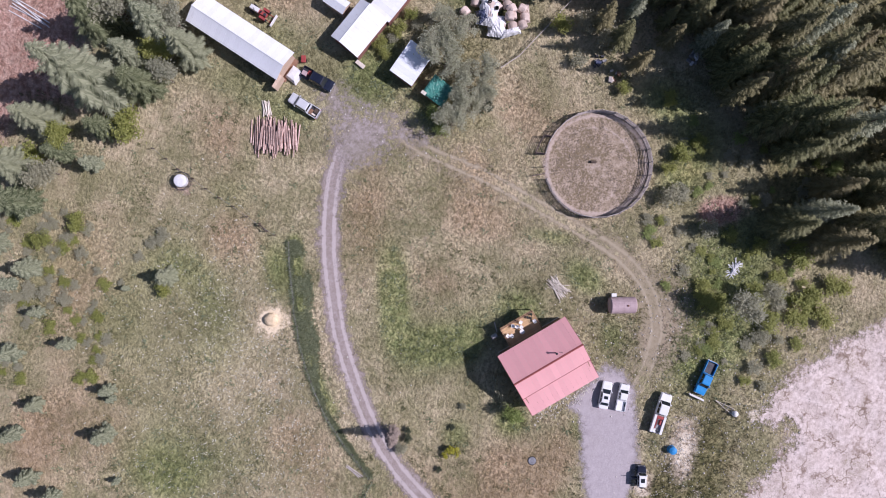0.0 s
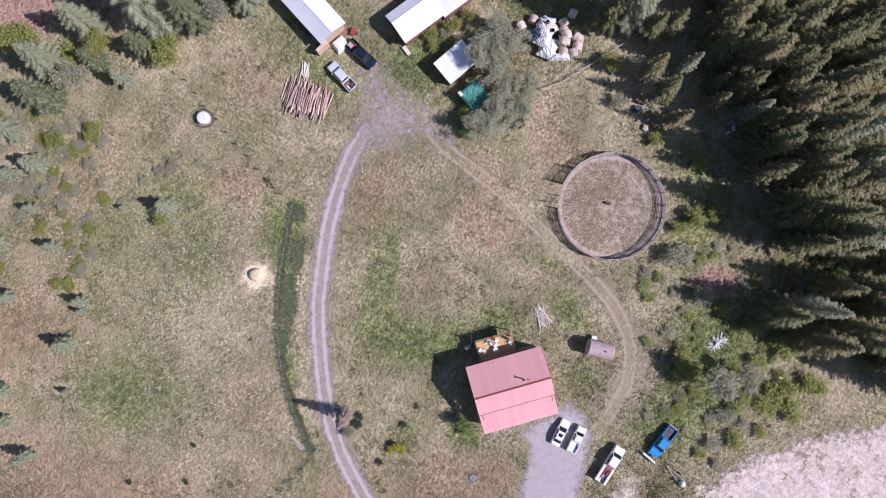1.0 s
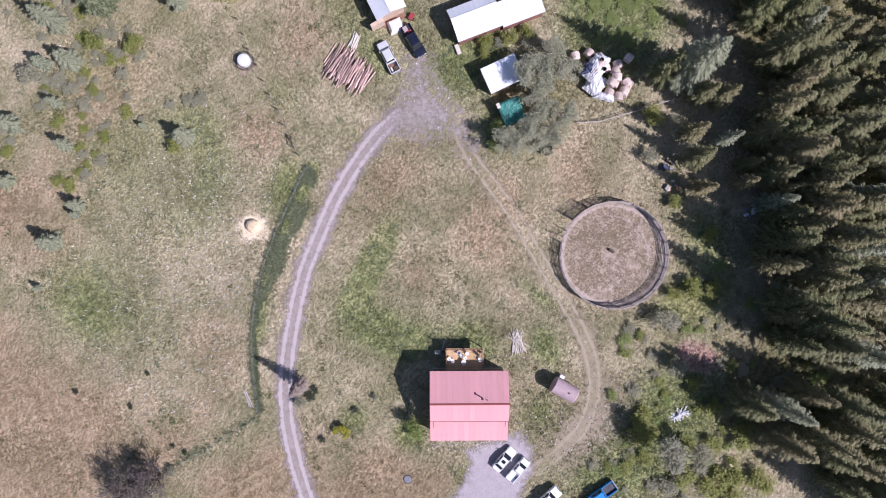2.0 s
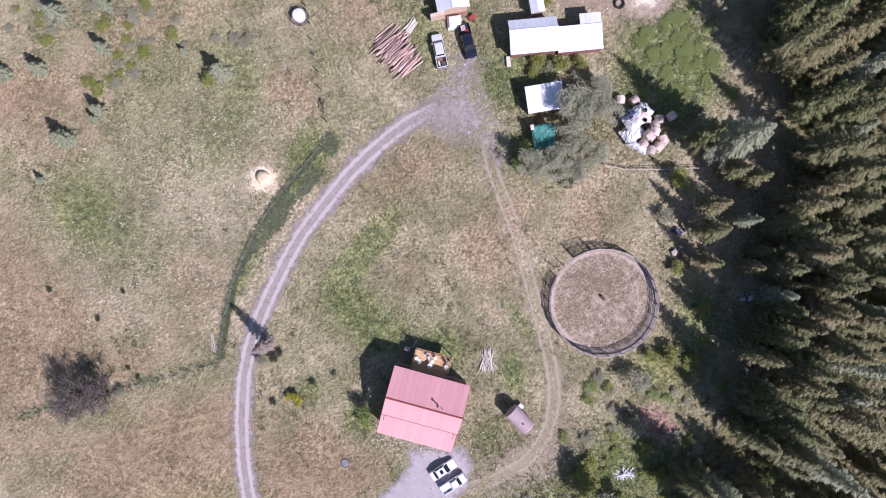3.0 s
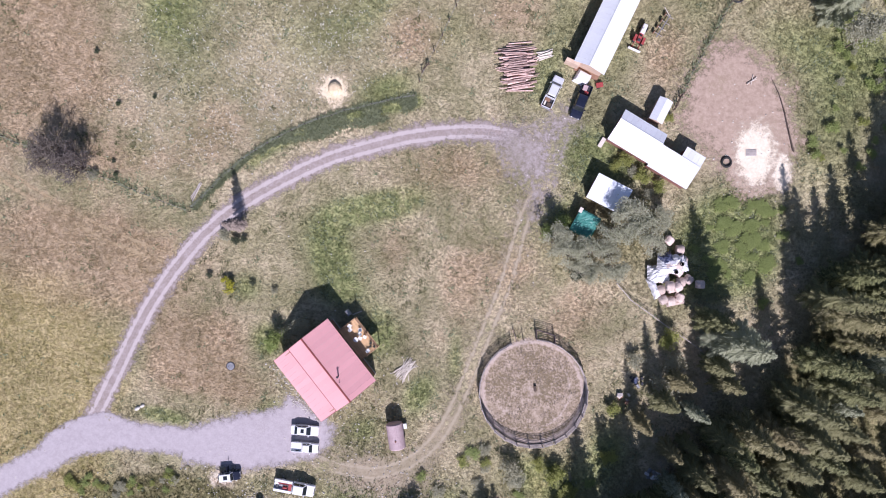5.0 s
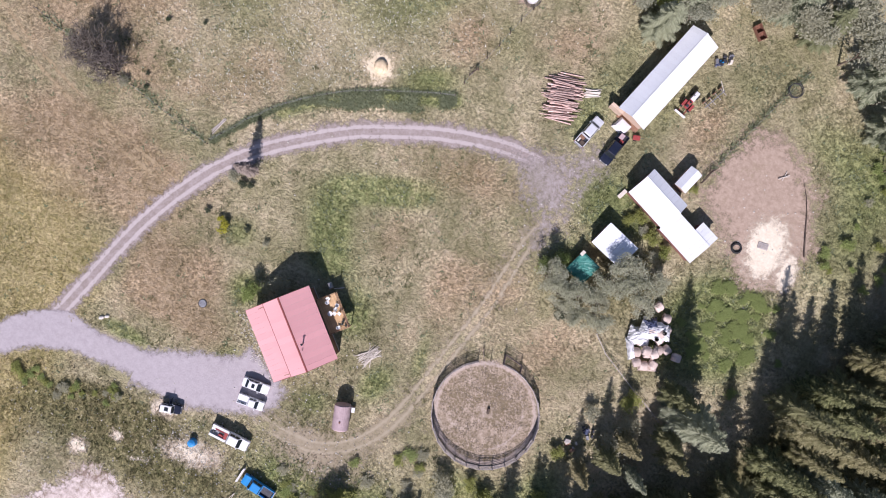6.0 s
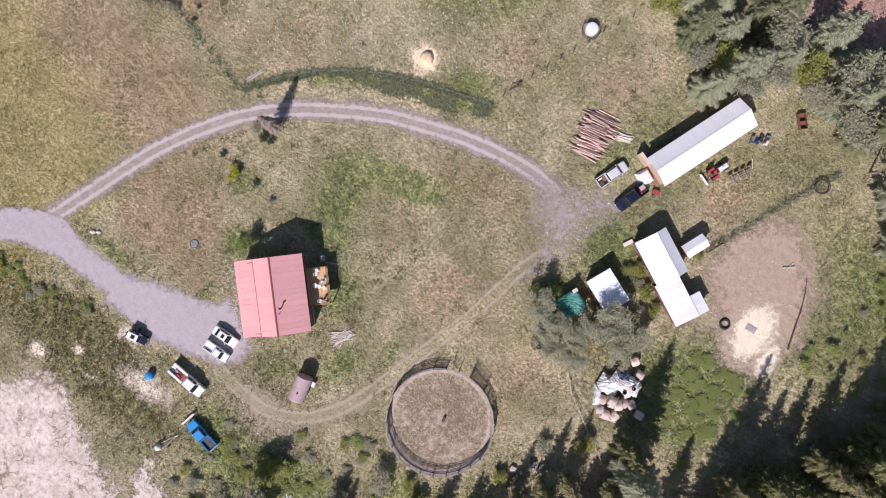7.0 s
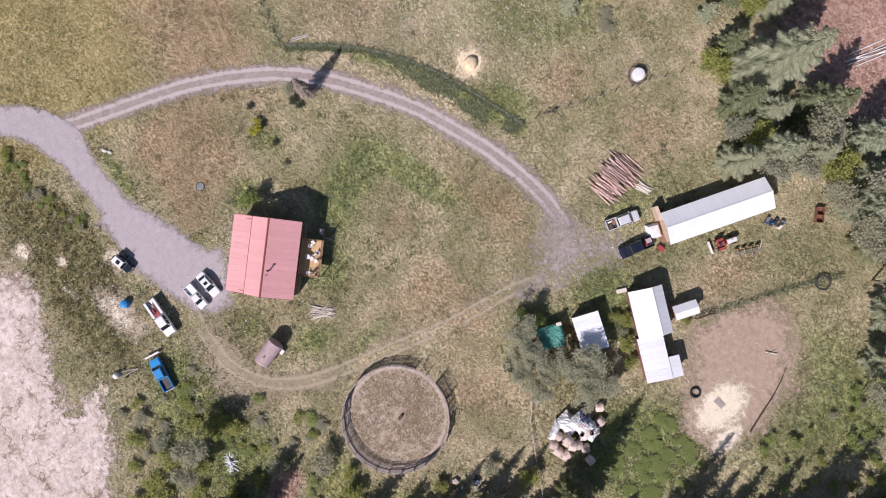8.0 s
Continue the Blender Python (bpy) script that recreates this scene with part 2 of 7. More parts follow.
M = {
    "grass": grass_material(),
    "gravel": patch_material("road_gravel", (0.30, 0.245, 0.225), (0.41, 0.35, 0.335), (0.22, 0.18, 0.13), (0.55, 0.485, 0.475), 2.2, 1.0, spots=(0.50, 0.64)),
    "yard_gravel": patch_material("yard_gravel", (0.395, 0.35, 0.365), (0.48, 0.435, 0.45), (0.34, 0.30, 0.28), None, 3.0, 0.6),
    "stony": patch_material("stony_gravel", (0.30, 0.255, 0.23), (0.48, 0.42, 0.41), (0.22, 0.20, 0.12), None, 2.2, 1.0, strength=0.85, spots=(0.49, 0.64)),
    "track": patch_material("dirt_track", (0.35, 0.295, 0.20), (0.46, 0.39, 0.285), (0.24, 0.22, 0.11), (0.53, 0.455, 0.34), 1.2, 1.1, strength=0.74),
    "field_ruts": patch_material("straw_ruts", (0.47, 0.365, 0.215), (0.58, 0.455, 0.29), (0.36, 0.28, 0.15), None, 1.4, 1.1, strength=0.6),
    "pen": patch_material("pen_dirt", (0.31, 0.245, 0.18), (0.49, 0.395, 0.315), (0.17, 0.135, 0.075), (0.55, 0.455, 0.405), 0.9, 0.4, spots=(0.45, 0.55)),
    "dirt": patch_material("yard_dirt", (0.35, 0.26, 0.20), (0.48, 0.37, 0.295), (0.27, 0.23, 0.13), None, 2.0, 1.0),
    "sand": patch_material("pale_sand", (0.70, 0.60, 0.46), (0.86, 0.77, 0.63), (0.52, 0.42, 0.31), None, 2.4, 0.7),
    "quarry": patch_material("quarry_clay", (0.50, 0.405, 0.36), (0.78, 0.68, 0.64), (0.32, 0.26, 0.17), None, 1.6, 1.5, True, spots=(0.50, 0.63)),
    "sawdust": patch_material("sawdust", (0.68, 0.56, 0.38), (0.82, 0.70, 0.52), (0.48, 0.38, 0.23), None, 3.0, 0.9),
    "roof_red": surface("pink_red_metal_roof", (0.71, 0.365, 0.37), (0.75, 0.395, 0.40), 0.4, 7, 0.5, 0.0, (0.68, 0.35, 0.35), 0.03, 0.5, 0.05),
    "roof_trim": surface("dark_red_trim", (0.24, 0.07, 0.065), (0.30, 0.09, 0.08), 1, 8, 0.5),
    "roof_white": surface("white_metal_roof", (0.70, 0.72, 0.76), (0.80, 0.82, 0.85), 0.4, 6, 0.4, 0.0, (0.66, 0.66, 0.68), 0.03, 0.5, 0.04),
    # the bluish blotches put the willows' dappled shade into the sheet colour
    "roof_galv": surface("galvanised_roof", (0.76, 0.80, 0.88), (0.86, 0.89, 0.94), 0.6, 4, 0.38, 0.1, (0.62, 0.68, 0.80), 0.1, 0.5, 0.06),
    "tarp_green": surface("green_tarp", (0.03, 0.17, 0.14), (0.07, 0.27, 0.23), 1.1, 5, 0.5, 0, (0.20, 0.30, 0.27), 0.5),
    "tarp_white": surface("white_tarp", (0.66, 0.66, 0.68), (0.83, 0.83, 0.84), 0.8, 5, 0.5, 0, (0.55, 0.52, 0.5), 0.5),
    "tarp_blue": surface("dark_blue_tarp", (0.03, 0.04, 0.09), (0.10, 0.12, 0.2), 1.5, 6, 0.45, 0, (0.35, 0.36, 0.42), 0.5),
    "bright_blue": surface("bright_blue_plastic", (0.02, 0.22, 0.55), (0.05, 0.30, 0.62), 1.5, 8, 0.45, 0, None, 0.1),
    "wall_brown": surface("brown_board_wall", (0.22, 0.12, 0.08), (0.34, 0.21, 0.14), 0.8, 6, 0.85, 0, (0.16, 0.10, 0.07)),
    "wall_red": surface("brick_red_wall", (0.22, 0.105, 0.085), (0.29, 0.145, 0.115), 0.8, 6, 0.85, 0, (0.22, 0.1, 0.08)),
    "wall_tan": surface("tan_wood_wall", (0.50, 0.37, 0.28), (0.60, 0.46, 0.36), 0.8, 6, 0.8, 0, (0.42, 0.31, 0.23)),
    "deck": surface("cedar_deck_board", (0.56, 0.36, 0.19), (0.68, 0.46, 0.26), 1.2, 9, 0.7, 0, None, 0.2, 0.3, 0.12),
    "log": surface("peeled_log", (0.38, 0.24, 0.20), (0.66, 0.50, 0.45), 1.3, 9, 0.85, 0, (0.15, 0.085, 0.07), 0.4, 0.2, 0.45),
    "pen_wood": surface("brown_weathered_rail", (0.13, 0.095, 0.085), (0.25, 0.195, 0.175), 1.2, 8, 0.85, 0, (0.09, 0.07, 0.06), 0.4, 0.2, 0.15),
    "grey_wood": surface("weathered_grey_wood", (0.38, 0.34, 0.32), (0.54, 0.49, 0.46), 1.2, 8, 0.85, 0, (0.26, 0.22, 0.19), 0.4, 0.2, 0.15),
    "dark_wood": surface("dark_wood", (0.07, 0.05, 0.04), (0.13, 0.10, 0.08), 1.2, 8, 0.85, 0, None, 0.4, 0.2, 0.15),
    "pale_wood": surface("pale_bare_wood", (0.60, 0.53, 0.46), (0.74, 0.68, 0.60), 1.2, 8, 0.8, 0, None, 0.3, 0.2, 0.15),
    "rust": surface("rusty_steel", (0.17, 0.08, 0.055), (0.28, 0.14, 0.095), 1.5, 9, 0.85, 0.2, (0.16, 0.07, 0.05)),
    "tank": surface("faded_pink_grey_tank", (0.42, 0.31, 0.32), (0.52, 0.40, 0.41), 1.0, 7, 0.65, 0, (0.34, 0.24, 0.23), 0.1),
    "paint_white": surface("white_car_paint", (0.76, 0.77, 0.78), (0.82, 0.82, 0.83), 0.8, 5, 0.25, 0, None, 0.0, 0.5),
    "paint_silver": surface("silver_car_paint", (0.66, 0.67, 0.70), (0.74, 0.75, 0.78), 0.8, 5, 0.25, 0.15, None, 0.0, 0.5),
    "paint_dark": surface("dark_blue_car_paint", (0.012, 0.015, 0.03), (0.02, 0.025, 0.045), 0.8, 5, 0.2, 0, None, 0.0, 0.6),
    "paint_blue": surface("bright_blue_car_paint", (0.02, 0.24, 0.58), (0.03, 0.29, 0.66), 0.8, 5, 0.3, 0, None, 0.0, 0.5),
    "paint_red": surface("red_machine_paint", (0.30, 0.05, 0.05), (0.40, 0.08, 0.075), 1.5, 8, 0.6, 0, (0.24, 0.09, 0.07)),
    "glass": surface("dark_car_glass", (0.015, 0.02, 0.025), (0.025, 0.03, 0.035), 1, 5, 0.08, 0, None, 0, 0.6),
    "rubber": surface("black_rubber", (0.02, 0.02, 0.02), (0.04, 0.04, 0.04), 2, 9, 0.85),
    "steel": surface("grey_steel", (0.30, 0.30, 0.32), (0.45, 0.45, 0.47), 2, 9, 0.4, 0.6),
    "dark_metal": surface("dark_metal", (0.04, 0.04, 0.05), (0.08, 0.08, 0.09), 2, 9, 0.5, 0.3),
    "lamp_red": surface("red_lamp_lens", (0.4, 0.02, 0.02), (0.5, 0.03, 0.03), 2, 9, 0.2),
    "white_plastic": surface("white_plastic", (0.78, 0.78, 0.78), (0.84, 0.84, 0.83), 2, 9, 0.4, 0, None, 0),
    "hay": surface("weathered_hay", (0.50, 0.395, 0.34), (0.70, 0.585, 0.525), 1.4, 12, 0.95, 0, (0.34, 0.24, 0.18), 0.9, 0.1, 0.2),
    "stone": surface("pale_stone", (0.5, 0.47, 0.42), (0.7, 0.66, 0.6), 2, 9, 0.9),
    "bark": surface("bark", (0.10, 0.075, 0.055), (0.18, 0.14, 0.11), 2, 9, 0.95),
    "bare": surface("bare_grey_twigs", (0.20, 0.16, 0.14), (0.30, 0.25, 0.22), 2, 9, 0.95),
    "spruce": leaf_material("spruce_needles", (0.085, 0.098, 0.036), (0.265, 0.272, 0.12), (0.225, 0.214, 0.105)),
    "larch": leaf_material("olive_conifer_needles", (0.13, 0.13, 0.05), (0.32, 0.295, 0.15), (0.28, 0.235, 0.125)),
    "pale_spruce": leaf_material("pale_spruce_needles", (0.17, 0.20, 0.13), (0.46, 0.48, 0.34), (0.38, 0.39, 0.255), 0.38),
    "mid_spruce": leaf_material("green_spruce_needles", (0.10, 0.125, 0.065), (0.31, 0.335, 0.20), (0.24, 0.25, 0.13), 0.35),
    "leaf": leaf_material("green_leaves", (0.20, 0.235, 0.06), (0.43, 0.445, 0.15), (0.38, 0.39, 0.125), 0.45),
    "grey_leaf": leaf_material("grey_green_willow_leaves", (0.28, 0.29, 0.205), (0.55, 0.545, 0.42), (0.46, 0.44, 0.31), 0.5),
    "willow_leaf": leaf_material("bleached_willow_leaves", (0.35, 0.36, 0.25), (0.64, 0.65, 0.50), (0.58, 0.58, 0.44), 0.6),
    "dark_leaf": leaf_material("dark_green_leaves", (0.04, 0.06, 0.03), (0.11, 0.135, 0.065), (0.085, 0.09, 0.065), 0.25),
    "yellow_leaf": leaf_material("yellow_leaves", (0.34, 0.34, 0.03), (0.50, 0.47, 0.07), (0.40, 0.38, 0.05), 0.3),
    "dry_twig": leaf_material("dry_brown_twigs", (0.07, 0.06, 0.055), (0.20, 0.17, 0.15), (0.14, 0.12, 0.10), 0.1),
    "dead_twig": leaf_material("dead_twigs", (0.20, 0.16, 0.13), (0.33, 0.27, 0.23), (0.25, 0.2, 0.17), 0.0),
    "lush": leaf_material("lush_green_weeds", (0.19, 0.27, 0.075), (0.46, 0.54, 0.20), (0.38, 0.43, 0.17), 0.55),
    "pen_rail": surface("bleached_pen_rail", (0.36, 0.31, 0.29), (0.50, 0.45, 0.42), 1.2, 8, 0.85, 0, (0.26, 0.21, 0.19), 0.4, 0.2, 0.2),
    "tuft": blade_material(),
    "weed": leaf_material("tall_green_weeds", (0.19, 0.235, 0.135), (0.42, 0.45, 0.285), (0.33, 0.36, 0.225), 0.55),
    "dark_weed": leaf_material("dark_weed_leaves", (0.12, 0.135, 0.065), (0.27, 0.275, 0.14), (0.21, 0.20, 0.10), 0.4),
    "flower": leaf_material("pale_flower_heads", (0.55, 0.53, 0.42), (0.75, 0.74, 0.66), (0.65, 0.63, 0.5), 0.3),
}


# ---- building helpers ----
def part(name, bm, material, parent=None, label="", loc=None):
    me = bpy.data.meshes.new(name)
    bm.to_mesh(me)
    bm.free()
    me.materials.append(M[material])
    ob = new(name, me)
    ob.parent = parent
    if loc is not None:
        ob.matrix_basis = loc
    if label:
        ob["label"] = label
    return ob


def piece(name, mesh, parent, m):
    ob = new(name, mesh)
    ob.parent = parent
    ob.matrix_basis = m
    return ob


def mesh_of(name, bm, material):
    me = bpy.data.meshes.new(name)
    bm.to_mesh(me)
    bm.free()
    me.materials.append(M[material])
    return me


def thing(name, m, label, category, group="", kind=""):
    ob = new(name)
    ob.matrix_basis = m
    return tagged(ob, label, category, group, kind)


def box(bm, x0, x1, y0, y1, z0, z1, bevel=0.0):
    r = bmesh.ops.create_cube(bm, size=1.0, matrix=Matrix.Translation(((x0 + x1) / 2, (y0 + y1) / 2, (z0 + z1) / 2)) @ Matrix.Diagonal((x1 - x0, y1 - y0, z1 - z0, 1)))
    if bevel:
        es = list({e for v in r["verts"] for e in v.link_edges})
        bmesh.ops.bevel(bm, geom=es, offset=bevel, segments=1, affect="EDGES")
    return bm


def tube(bm, p0, p1, r0, r1=None, seg=8):
    p0, p1 = Vector(p0), Vector(p1)
    r1 = r0 if r1 is None else r1
    d = p1 - p0
    m = Matrix.Translation((p0 + p1) / 2) @ d.to_track_quat("Z", "Y").to_matrix().to_4x4()
    bmesh.ops.create_cone(bm, cap_ends=True, segments=seg, radius1=r0, radius2=max(r1, 0.001), depth=d.length, matrix=m)
    return bm


def loft(bm, rings):
    """Skin through rings of equal length, closed at both ends."""
    vs = [[bm.verts.new(p) for p in r] for r in rings]
    n = len(vs[0])
    for a, b in zip(vs, vs[1:]):
        for i in range(n):
            bm.faces.new((a[i], a[(i + 1) % n], b[(i + 1) % n], b[i]))
    bm.faces.new(vs[0][::-1])
    bm.faces.new(vs[-1])
    bmesh.ops.recalc_face_normals(bm, faces=bm.faces[:])
    return bm


def B():
    return bmesh.new()


def turn(x, y, dx, dy, z=0.0):
    return pose(x, y, z, 0, 0, math.degrees(math.atan2(dy, dx)))


# ---- ground ----
def seg_dist(X, Y, pts):
    """Distance to a line of points, and the signed side offset of the nearest stretch."""
    best = np.full(X.shape, 1e9)
    for (x0, y0), (x1, y1) in zip(pts, pts[1:]):
        dx, dy = x1 - x0, y1 - y0
        k = np.clip(((X - x0) * dx + (Y - y0) * dy) / (dx * dx + dy * dy), 0, 1)
        best = np.minimum(best, np.hypot(X - x0 - k * dx, Y - y0 - k * dy))
    return best


def smooth_line(pts, n=6):
    """Points along a rounded line through the given ones."""
    p = [pts[0], *pts, pts[-1]]
    out = []
    for i in range(1, len(p) - 2):
        a, b, c, d = (np.array(q, float) for q in p[i - 1:i + 3])
        for k in range(n):
            s = k / n
            out.append(tuple(0.5 * (2 * b + (c - a) * s + (2 * a - 5 * b + 4 * c - d) * s * s + (3 * b - a - 3 * c + d) * s ** 3)))
    return out + [pts[-1]]


def inside(X, Y, poly):
    """Distance inwards from a polygon's edge (negative outside)."""
    d = seg_dist(X, Y, poly + poly[:1])
    c = np.zeros(X.shape, bool)
    for (x0, y0), (x1, y1) in zip(poly, poly[1:] + poly[:1]):
        if y0 != y1:
            c ^= ((y0 > Y) != (y1 > Y)) & (X < (x1 - x0) * (Y - y0) / (y1 - y0) + x0)
    return np.where(c, d, -d)


def blob(X, Y, cx, cy, rx, ry, deg=0):
    a = radians(deg)
    u, v = (X - cx) * math.cos(a) + (Y - cy) * math.sin(a), -(X - cx) * math.sin(a) + (Y - cy) * math.cos(a)
    return np.exp(-((u / rx) ** 2 + (v / ry) ** 2))


def height(X, Y):
    return 0.10 * np.sin(X * 0.11 + 1.3) * np.cos(Y * 0.13) + 0.05 * np.sin(X * 0.31 + Y * 0.22)


ROAD = smooth_line([(-56.8, -46.5), (-54.4, -41.5), (-52.7, -35.5), (-50.9, -28.2), (-48.7, -20.8), (-45.2, -12.8), (-41.3, -6.0), (-36.3, -0.2), (-30.2, 5.2), (-23.6, 10.0), (-17.4, 13.4), (-11.3, 16.3), (-4.8, 18.6), (1.6, 20.1), (7, 20.4)])
SOUTH_ROAD = smooth_line([(-84, -72), (-70, -58), (-61.8, -50.8), (-56.2, -46.6), (-50, -44.3), (-43, -43.2), (-36, -42.4), (-30, -41.2), (-24, -39.4)])
TRACK = smooth_line([(13, 11), (11.8, 6.7), (11, -4), (9.2, -14.6), (7.8, -22.3), (6.6, -28), (4.5, -33.7), (1, -38.2), (-3.7, -41), (-9, -41.8), (-15, -41.5)])
YARD = [(-45, -40.3), (-38, -40.0), (-34, -38.2), (-30.2, -36.5), (-25.6, -34.8), (-23, -33.6), (-22.2, -31), (-17, -33.2), (-13.4, -34.6), (-13.0, -38.0), (-15.8, -40.9), (-21, -43.4), (-27, -45.7), (-34, -46.2), (-42, -46.6)]
STONY = [(4, 23), (9, 24), (12.5, 27), (16, 29), (18.2, 25), (17.2, 16), (16.2, 7), (13, 5), (10.5, 11), (5, 15), (2, 17.5), (-2, 18)]
DIRT_YARD = [(33.2, 27.5), (32.8, 34.5), (36, 42.6), (41, 44.5), (47, 43), (52.5, 37.5), (56, 29), (55, 20.5), (48.5, 17), (42, 21), (39.5, 24)]
QUARRY = [(16, -84), (8, -76), (3.7, -71.5), (-1.5, -67.3), (-7.3, -64.3), (-11.5, -62.6), (-14, -62.6), (-15.2, -64.8), (-12, -68.2), (-15, -69.2), (-18, -68.2), (-24, -66.2), (-28, -64.4), (-31.5, -62.6), (-37, -62.4), (-40, -66), (-47, -76), (-60, -95), (20, -110)]
FENCE_DITCH = smooth_line([(-44.6, -2.6), (-39, 5.5), (-32.2, 12.4), (-24.3, 17.6), (-17.2, 21), (-10.9, 23.8)])


DITCH = [(x + 0.75, y - 0.95) for x, y in FENCE_DITCH[8:]]
FIELD_TRACK = smooth_line([(-90, 1.5), (-76, -4.5), (-62, -9.2), (-53, -11.2), (-46.5, -12)])


LAWN_GREEN = ((1.25, -12, 4.5, 8, 2.6, 25), (1.0, -19.4, -6.3, 3.6, 4.2, 0), (0.8, -16.5, -11.5, 4, 3, 0), (0.9, -8.4, -17.9, 4, 4.5, 20), (1.2, -27.5, -22.6, 3, 3, 0),
              (1.2, -42.5, -39.0, 5.5, 1.5, 0), (0.8, -33.1, -14.4, 3.5, 3, 0), (1.0, 0.3, -26.3, 3, 5, -20), (0.8, -8.5, -34.5, 4, 3, 20), (0.7, 5, -18.5, 1.6, 7, 10), (0.7, -3, 12.5, 5, 2, 25), (0.8, -25, -33.6, 3, 2, 20), (0.5, -22, 0, 4, 7, -40), (0.35, -12, -8, 17, 14, 0))
PASTURE_GREEN = ((0.5, -29.3, 62, 6, 5, 0), (0.5, -37.3, 61, 5, 4, 0), (0.4, -46.5, 61, 5, 5, 0), (0.4, -24, 59, 5, 5, 0), (0.3, -35, 52, 4, 3, 0), (0.2, -15, 51, 6, 4, 0), (0.6, -50, 24, 7, 15, 10), (0.9, -16, 24, 6, 3, 30), (0.35, -40, 36, 12, 9, 0), (0.45, -24, 33, 8, 5, 20), (0.35, -30, 26, 9, 9, 0), (0.5, -31, 48, 12, 8, 0), (0.6, -20, 41, 6, 6, 0), (0.7, -57, 31, 5, 9, 0), (0.5, -6, 36, 5, 8, -15))
FARM_GREEN = ((1.5, 49.5, 11, 6, 9, 20), (0.9, 42, 10, 6, 7, 0), (0.9, 27, 20, 6, 4, 0), (0.9, 19, 8, 5, 4, 0), (0.8, 20, 19, 6, 6, 0), (0.6, 22, 36, 5, 14, -15), (0.6, 10, 30, 4, 7, 0), (0.6, 12, 42, 6, 10, 0), (0.5, 33, 48, 5, 8, 0), (0.7, 42, 2, 8, 6, 0),
              (0.75, 60, 34, 9, 14, 0), (0.6, 64, 48, 9, 9, 0), (0.6, 50, 46, 9, 6, 0))
EDGE_GREEN = ((1.1, 8, -50, 16, 10, 0), (1.0, 25, -37, 9, 5, -20), (0.9, 34, -30, 5, 7, 0), (0.5, 0, -52, 8, 6, 0), (0.5, -8, -48, 6, 6, 0), (0.2, -44, -52, 10, 3, 15), (0.5, -24, -47.5, 4, 2, 0))
LAWN_BROWN = ((2.0, -39.5, -27.5, 7.5, 6.0, 20), (0.8, -30, -32, 5, 3.5, 0), (0.7, -2, 13, 12, 5, 10), (0.7, 4, -6, 5, 9, 0), (0.5, 12, -2, 5, 6, 0), (0.55, 24, -7.5, 7, 6, 0), (0.6, -9, -3, 4, 5, 0), (1.2, 19.2, -22, 7.5, 7.5, 0), (0.7, 30, 39, 4, 7, 0))
FIELD_BROWN = ((0.55, -30, 56, 14, 8, 0), (0.5, -46, -56, 12, 5, 20), (0.9, -58, 54, 8, 5, 0), (1.5, -60, -14.5, 16, 8, 0), (0.9, -77, 30, 12, 16, 0), (0.8, -13, 34, 5, 5, 0), (0.7, -68, 14, 9, 9, 0), (0.7, 3, 41, 6, 6, 0), (0.6, -60, 3, 9, 4, 0), (0.9, -70, -20, 14, 7, 10), (0.7, -84, 8, 12, 14, 0), (0.6, -44, 10, 8, 6, 40), (0.6, -52, 46, 9, 7, 0))


def kinds(X, Y):
    """Shares of lush green, dry brown, rough scrub; red slash, pale soil, yellow field."""
    green = sum(k * blob(X, Y, *b) for k, *b in LAWN_GREEN + PASTURE_GREEN + FARM_GREEN + EDGE_GREEN)
    brown = sum(k * blob(X, Y, *b) for k, *b in LAWN_BROWN + FIELD_BROWN)
    green = green + 0.85 * np.exp(-(seg_dist(X, Y, DITCH) / 1.4) ** 2)
    d = inside(X, Y, FOREST)
    scrub = np.clip(d / 8 + 0.3, 0, 1) * 0.9 + 0.15 * blob(X, Y, 6, -53, 14, 9, 0) + 0.85 * blob(X, Y, -25, -57, 17, 6, 10) + 0.6 * blob(X, Y, -47, -57, 15, 6, 20) + 0.8 * blob(X, Y, -38, -52, 12, 4, 10) + 0.6 * blob(X, Y, 30, 6, 8, 8, 0) + 0.25 * blob(X, Y, 55, 45, 14, 12, 0)
    slash = 1.2 * blob(X, Y, 16, 80, 20, 12, 0) + 0.9 * blob(X, Y, -6, 86, 12, 10, 0) + 0.8 * blob(X, Y, 19, -45, 3.5, 6, 30) + 0.5 * blob(X, Y, 1, 69, 4, 5, 0)
    pale = 0.95 * blob(X, Y, -23, -52.5, 7, 3.5, 20) + 0.8 * blob(X, Y, -31, -48, 3, 2, 0) + 0.8 * blob(X, Y, -3, -42, 7, 3, 0) + 1.1 * blob(X, Y, -40.8, -60.5, 2.2, 1.8, 0) + 1.1 * blob(X, Y, -35.5, -55.8, 1.2, 0.9, 0) + 0.6 * blob(X, Y, -17.5, -31.6, 4, 1.5, -40) + 0.35 * blob(X, Y, -7, -40, 5, 5, 0) + 0.5 * blob(X, Y, -12, -58, 4, 3, 0)
    yellow = np.clip((-Y - 18 - 0.2 * (X + 50)) / 14, 0, 1) * np.clip((-X - 46) / 8, 0, 1) + 0.5 * blob(X, Y, 2, -48, 4, 4, 0) + 0.5 * blob(X, Y, 24, -38, 4, 5, 0)
    return green, brown, scrub, slash, pale, yellow


FOREST = [(21, -76), (17, -61), (19, -52), (27, -49), (35, -43), (46, -30), (50, -22), (56, -16), (58, -8), (62, 3), (66, 14), (70, 24), (80, 36), (100, 42), (100, -105), (26, -105)]


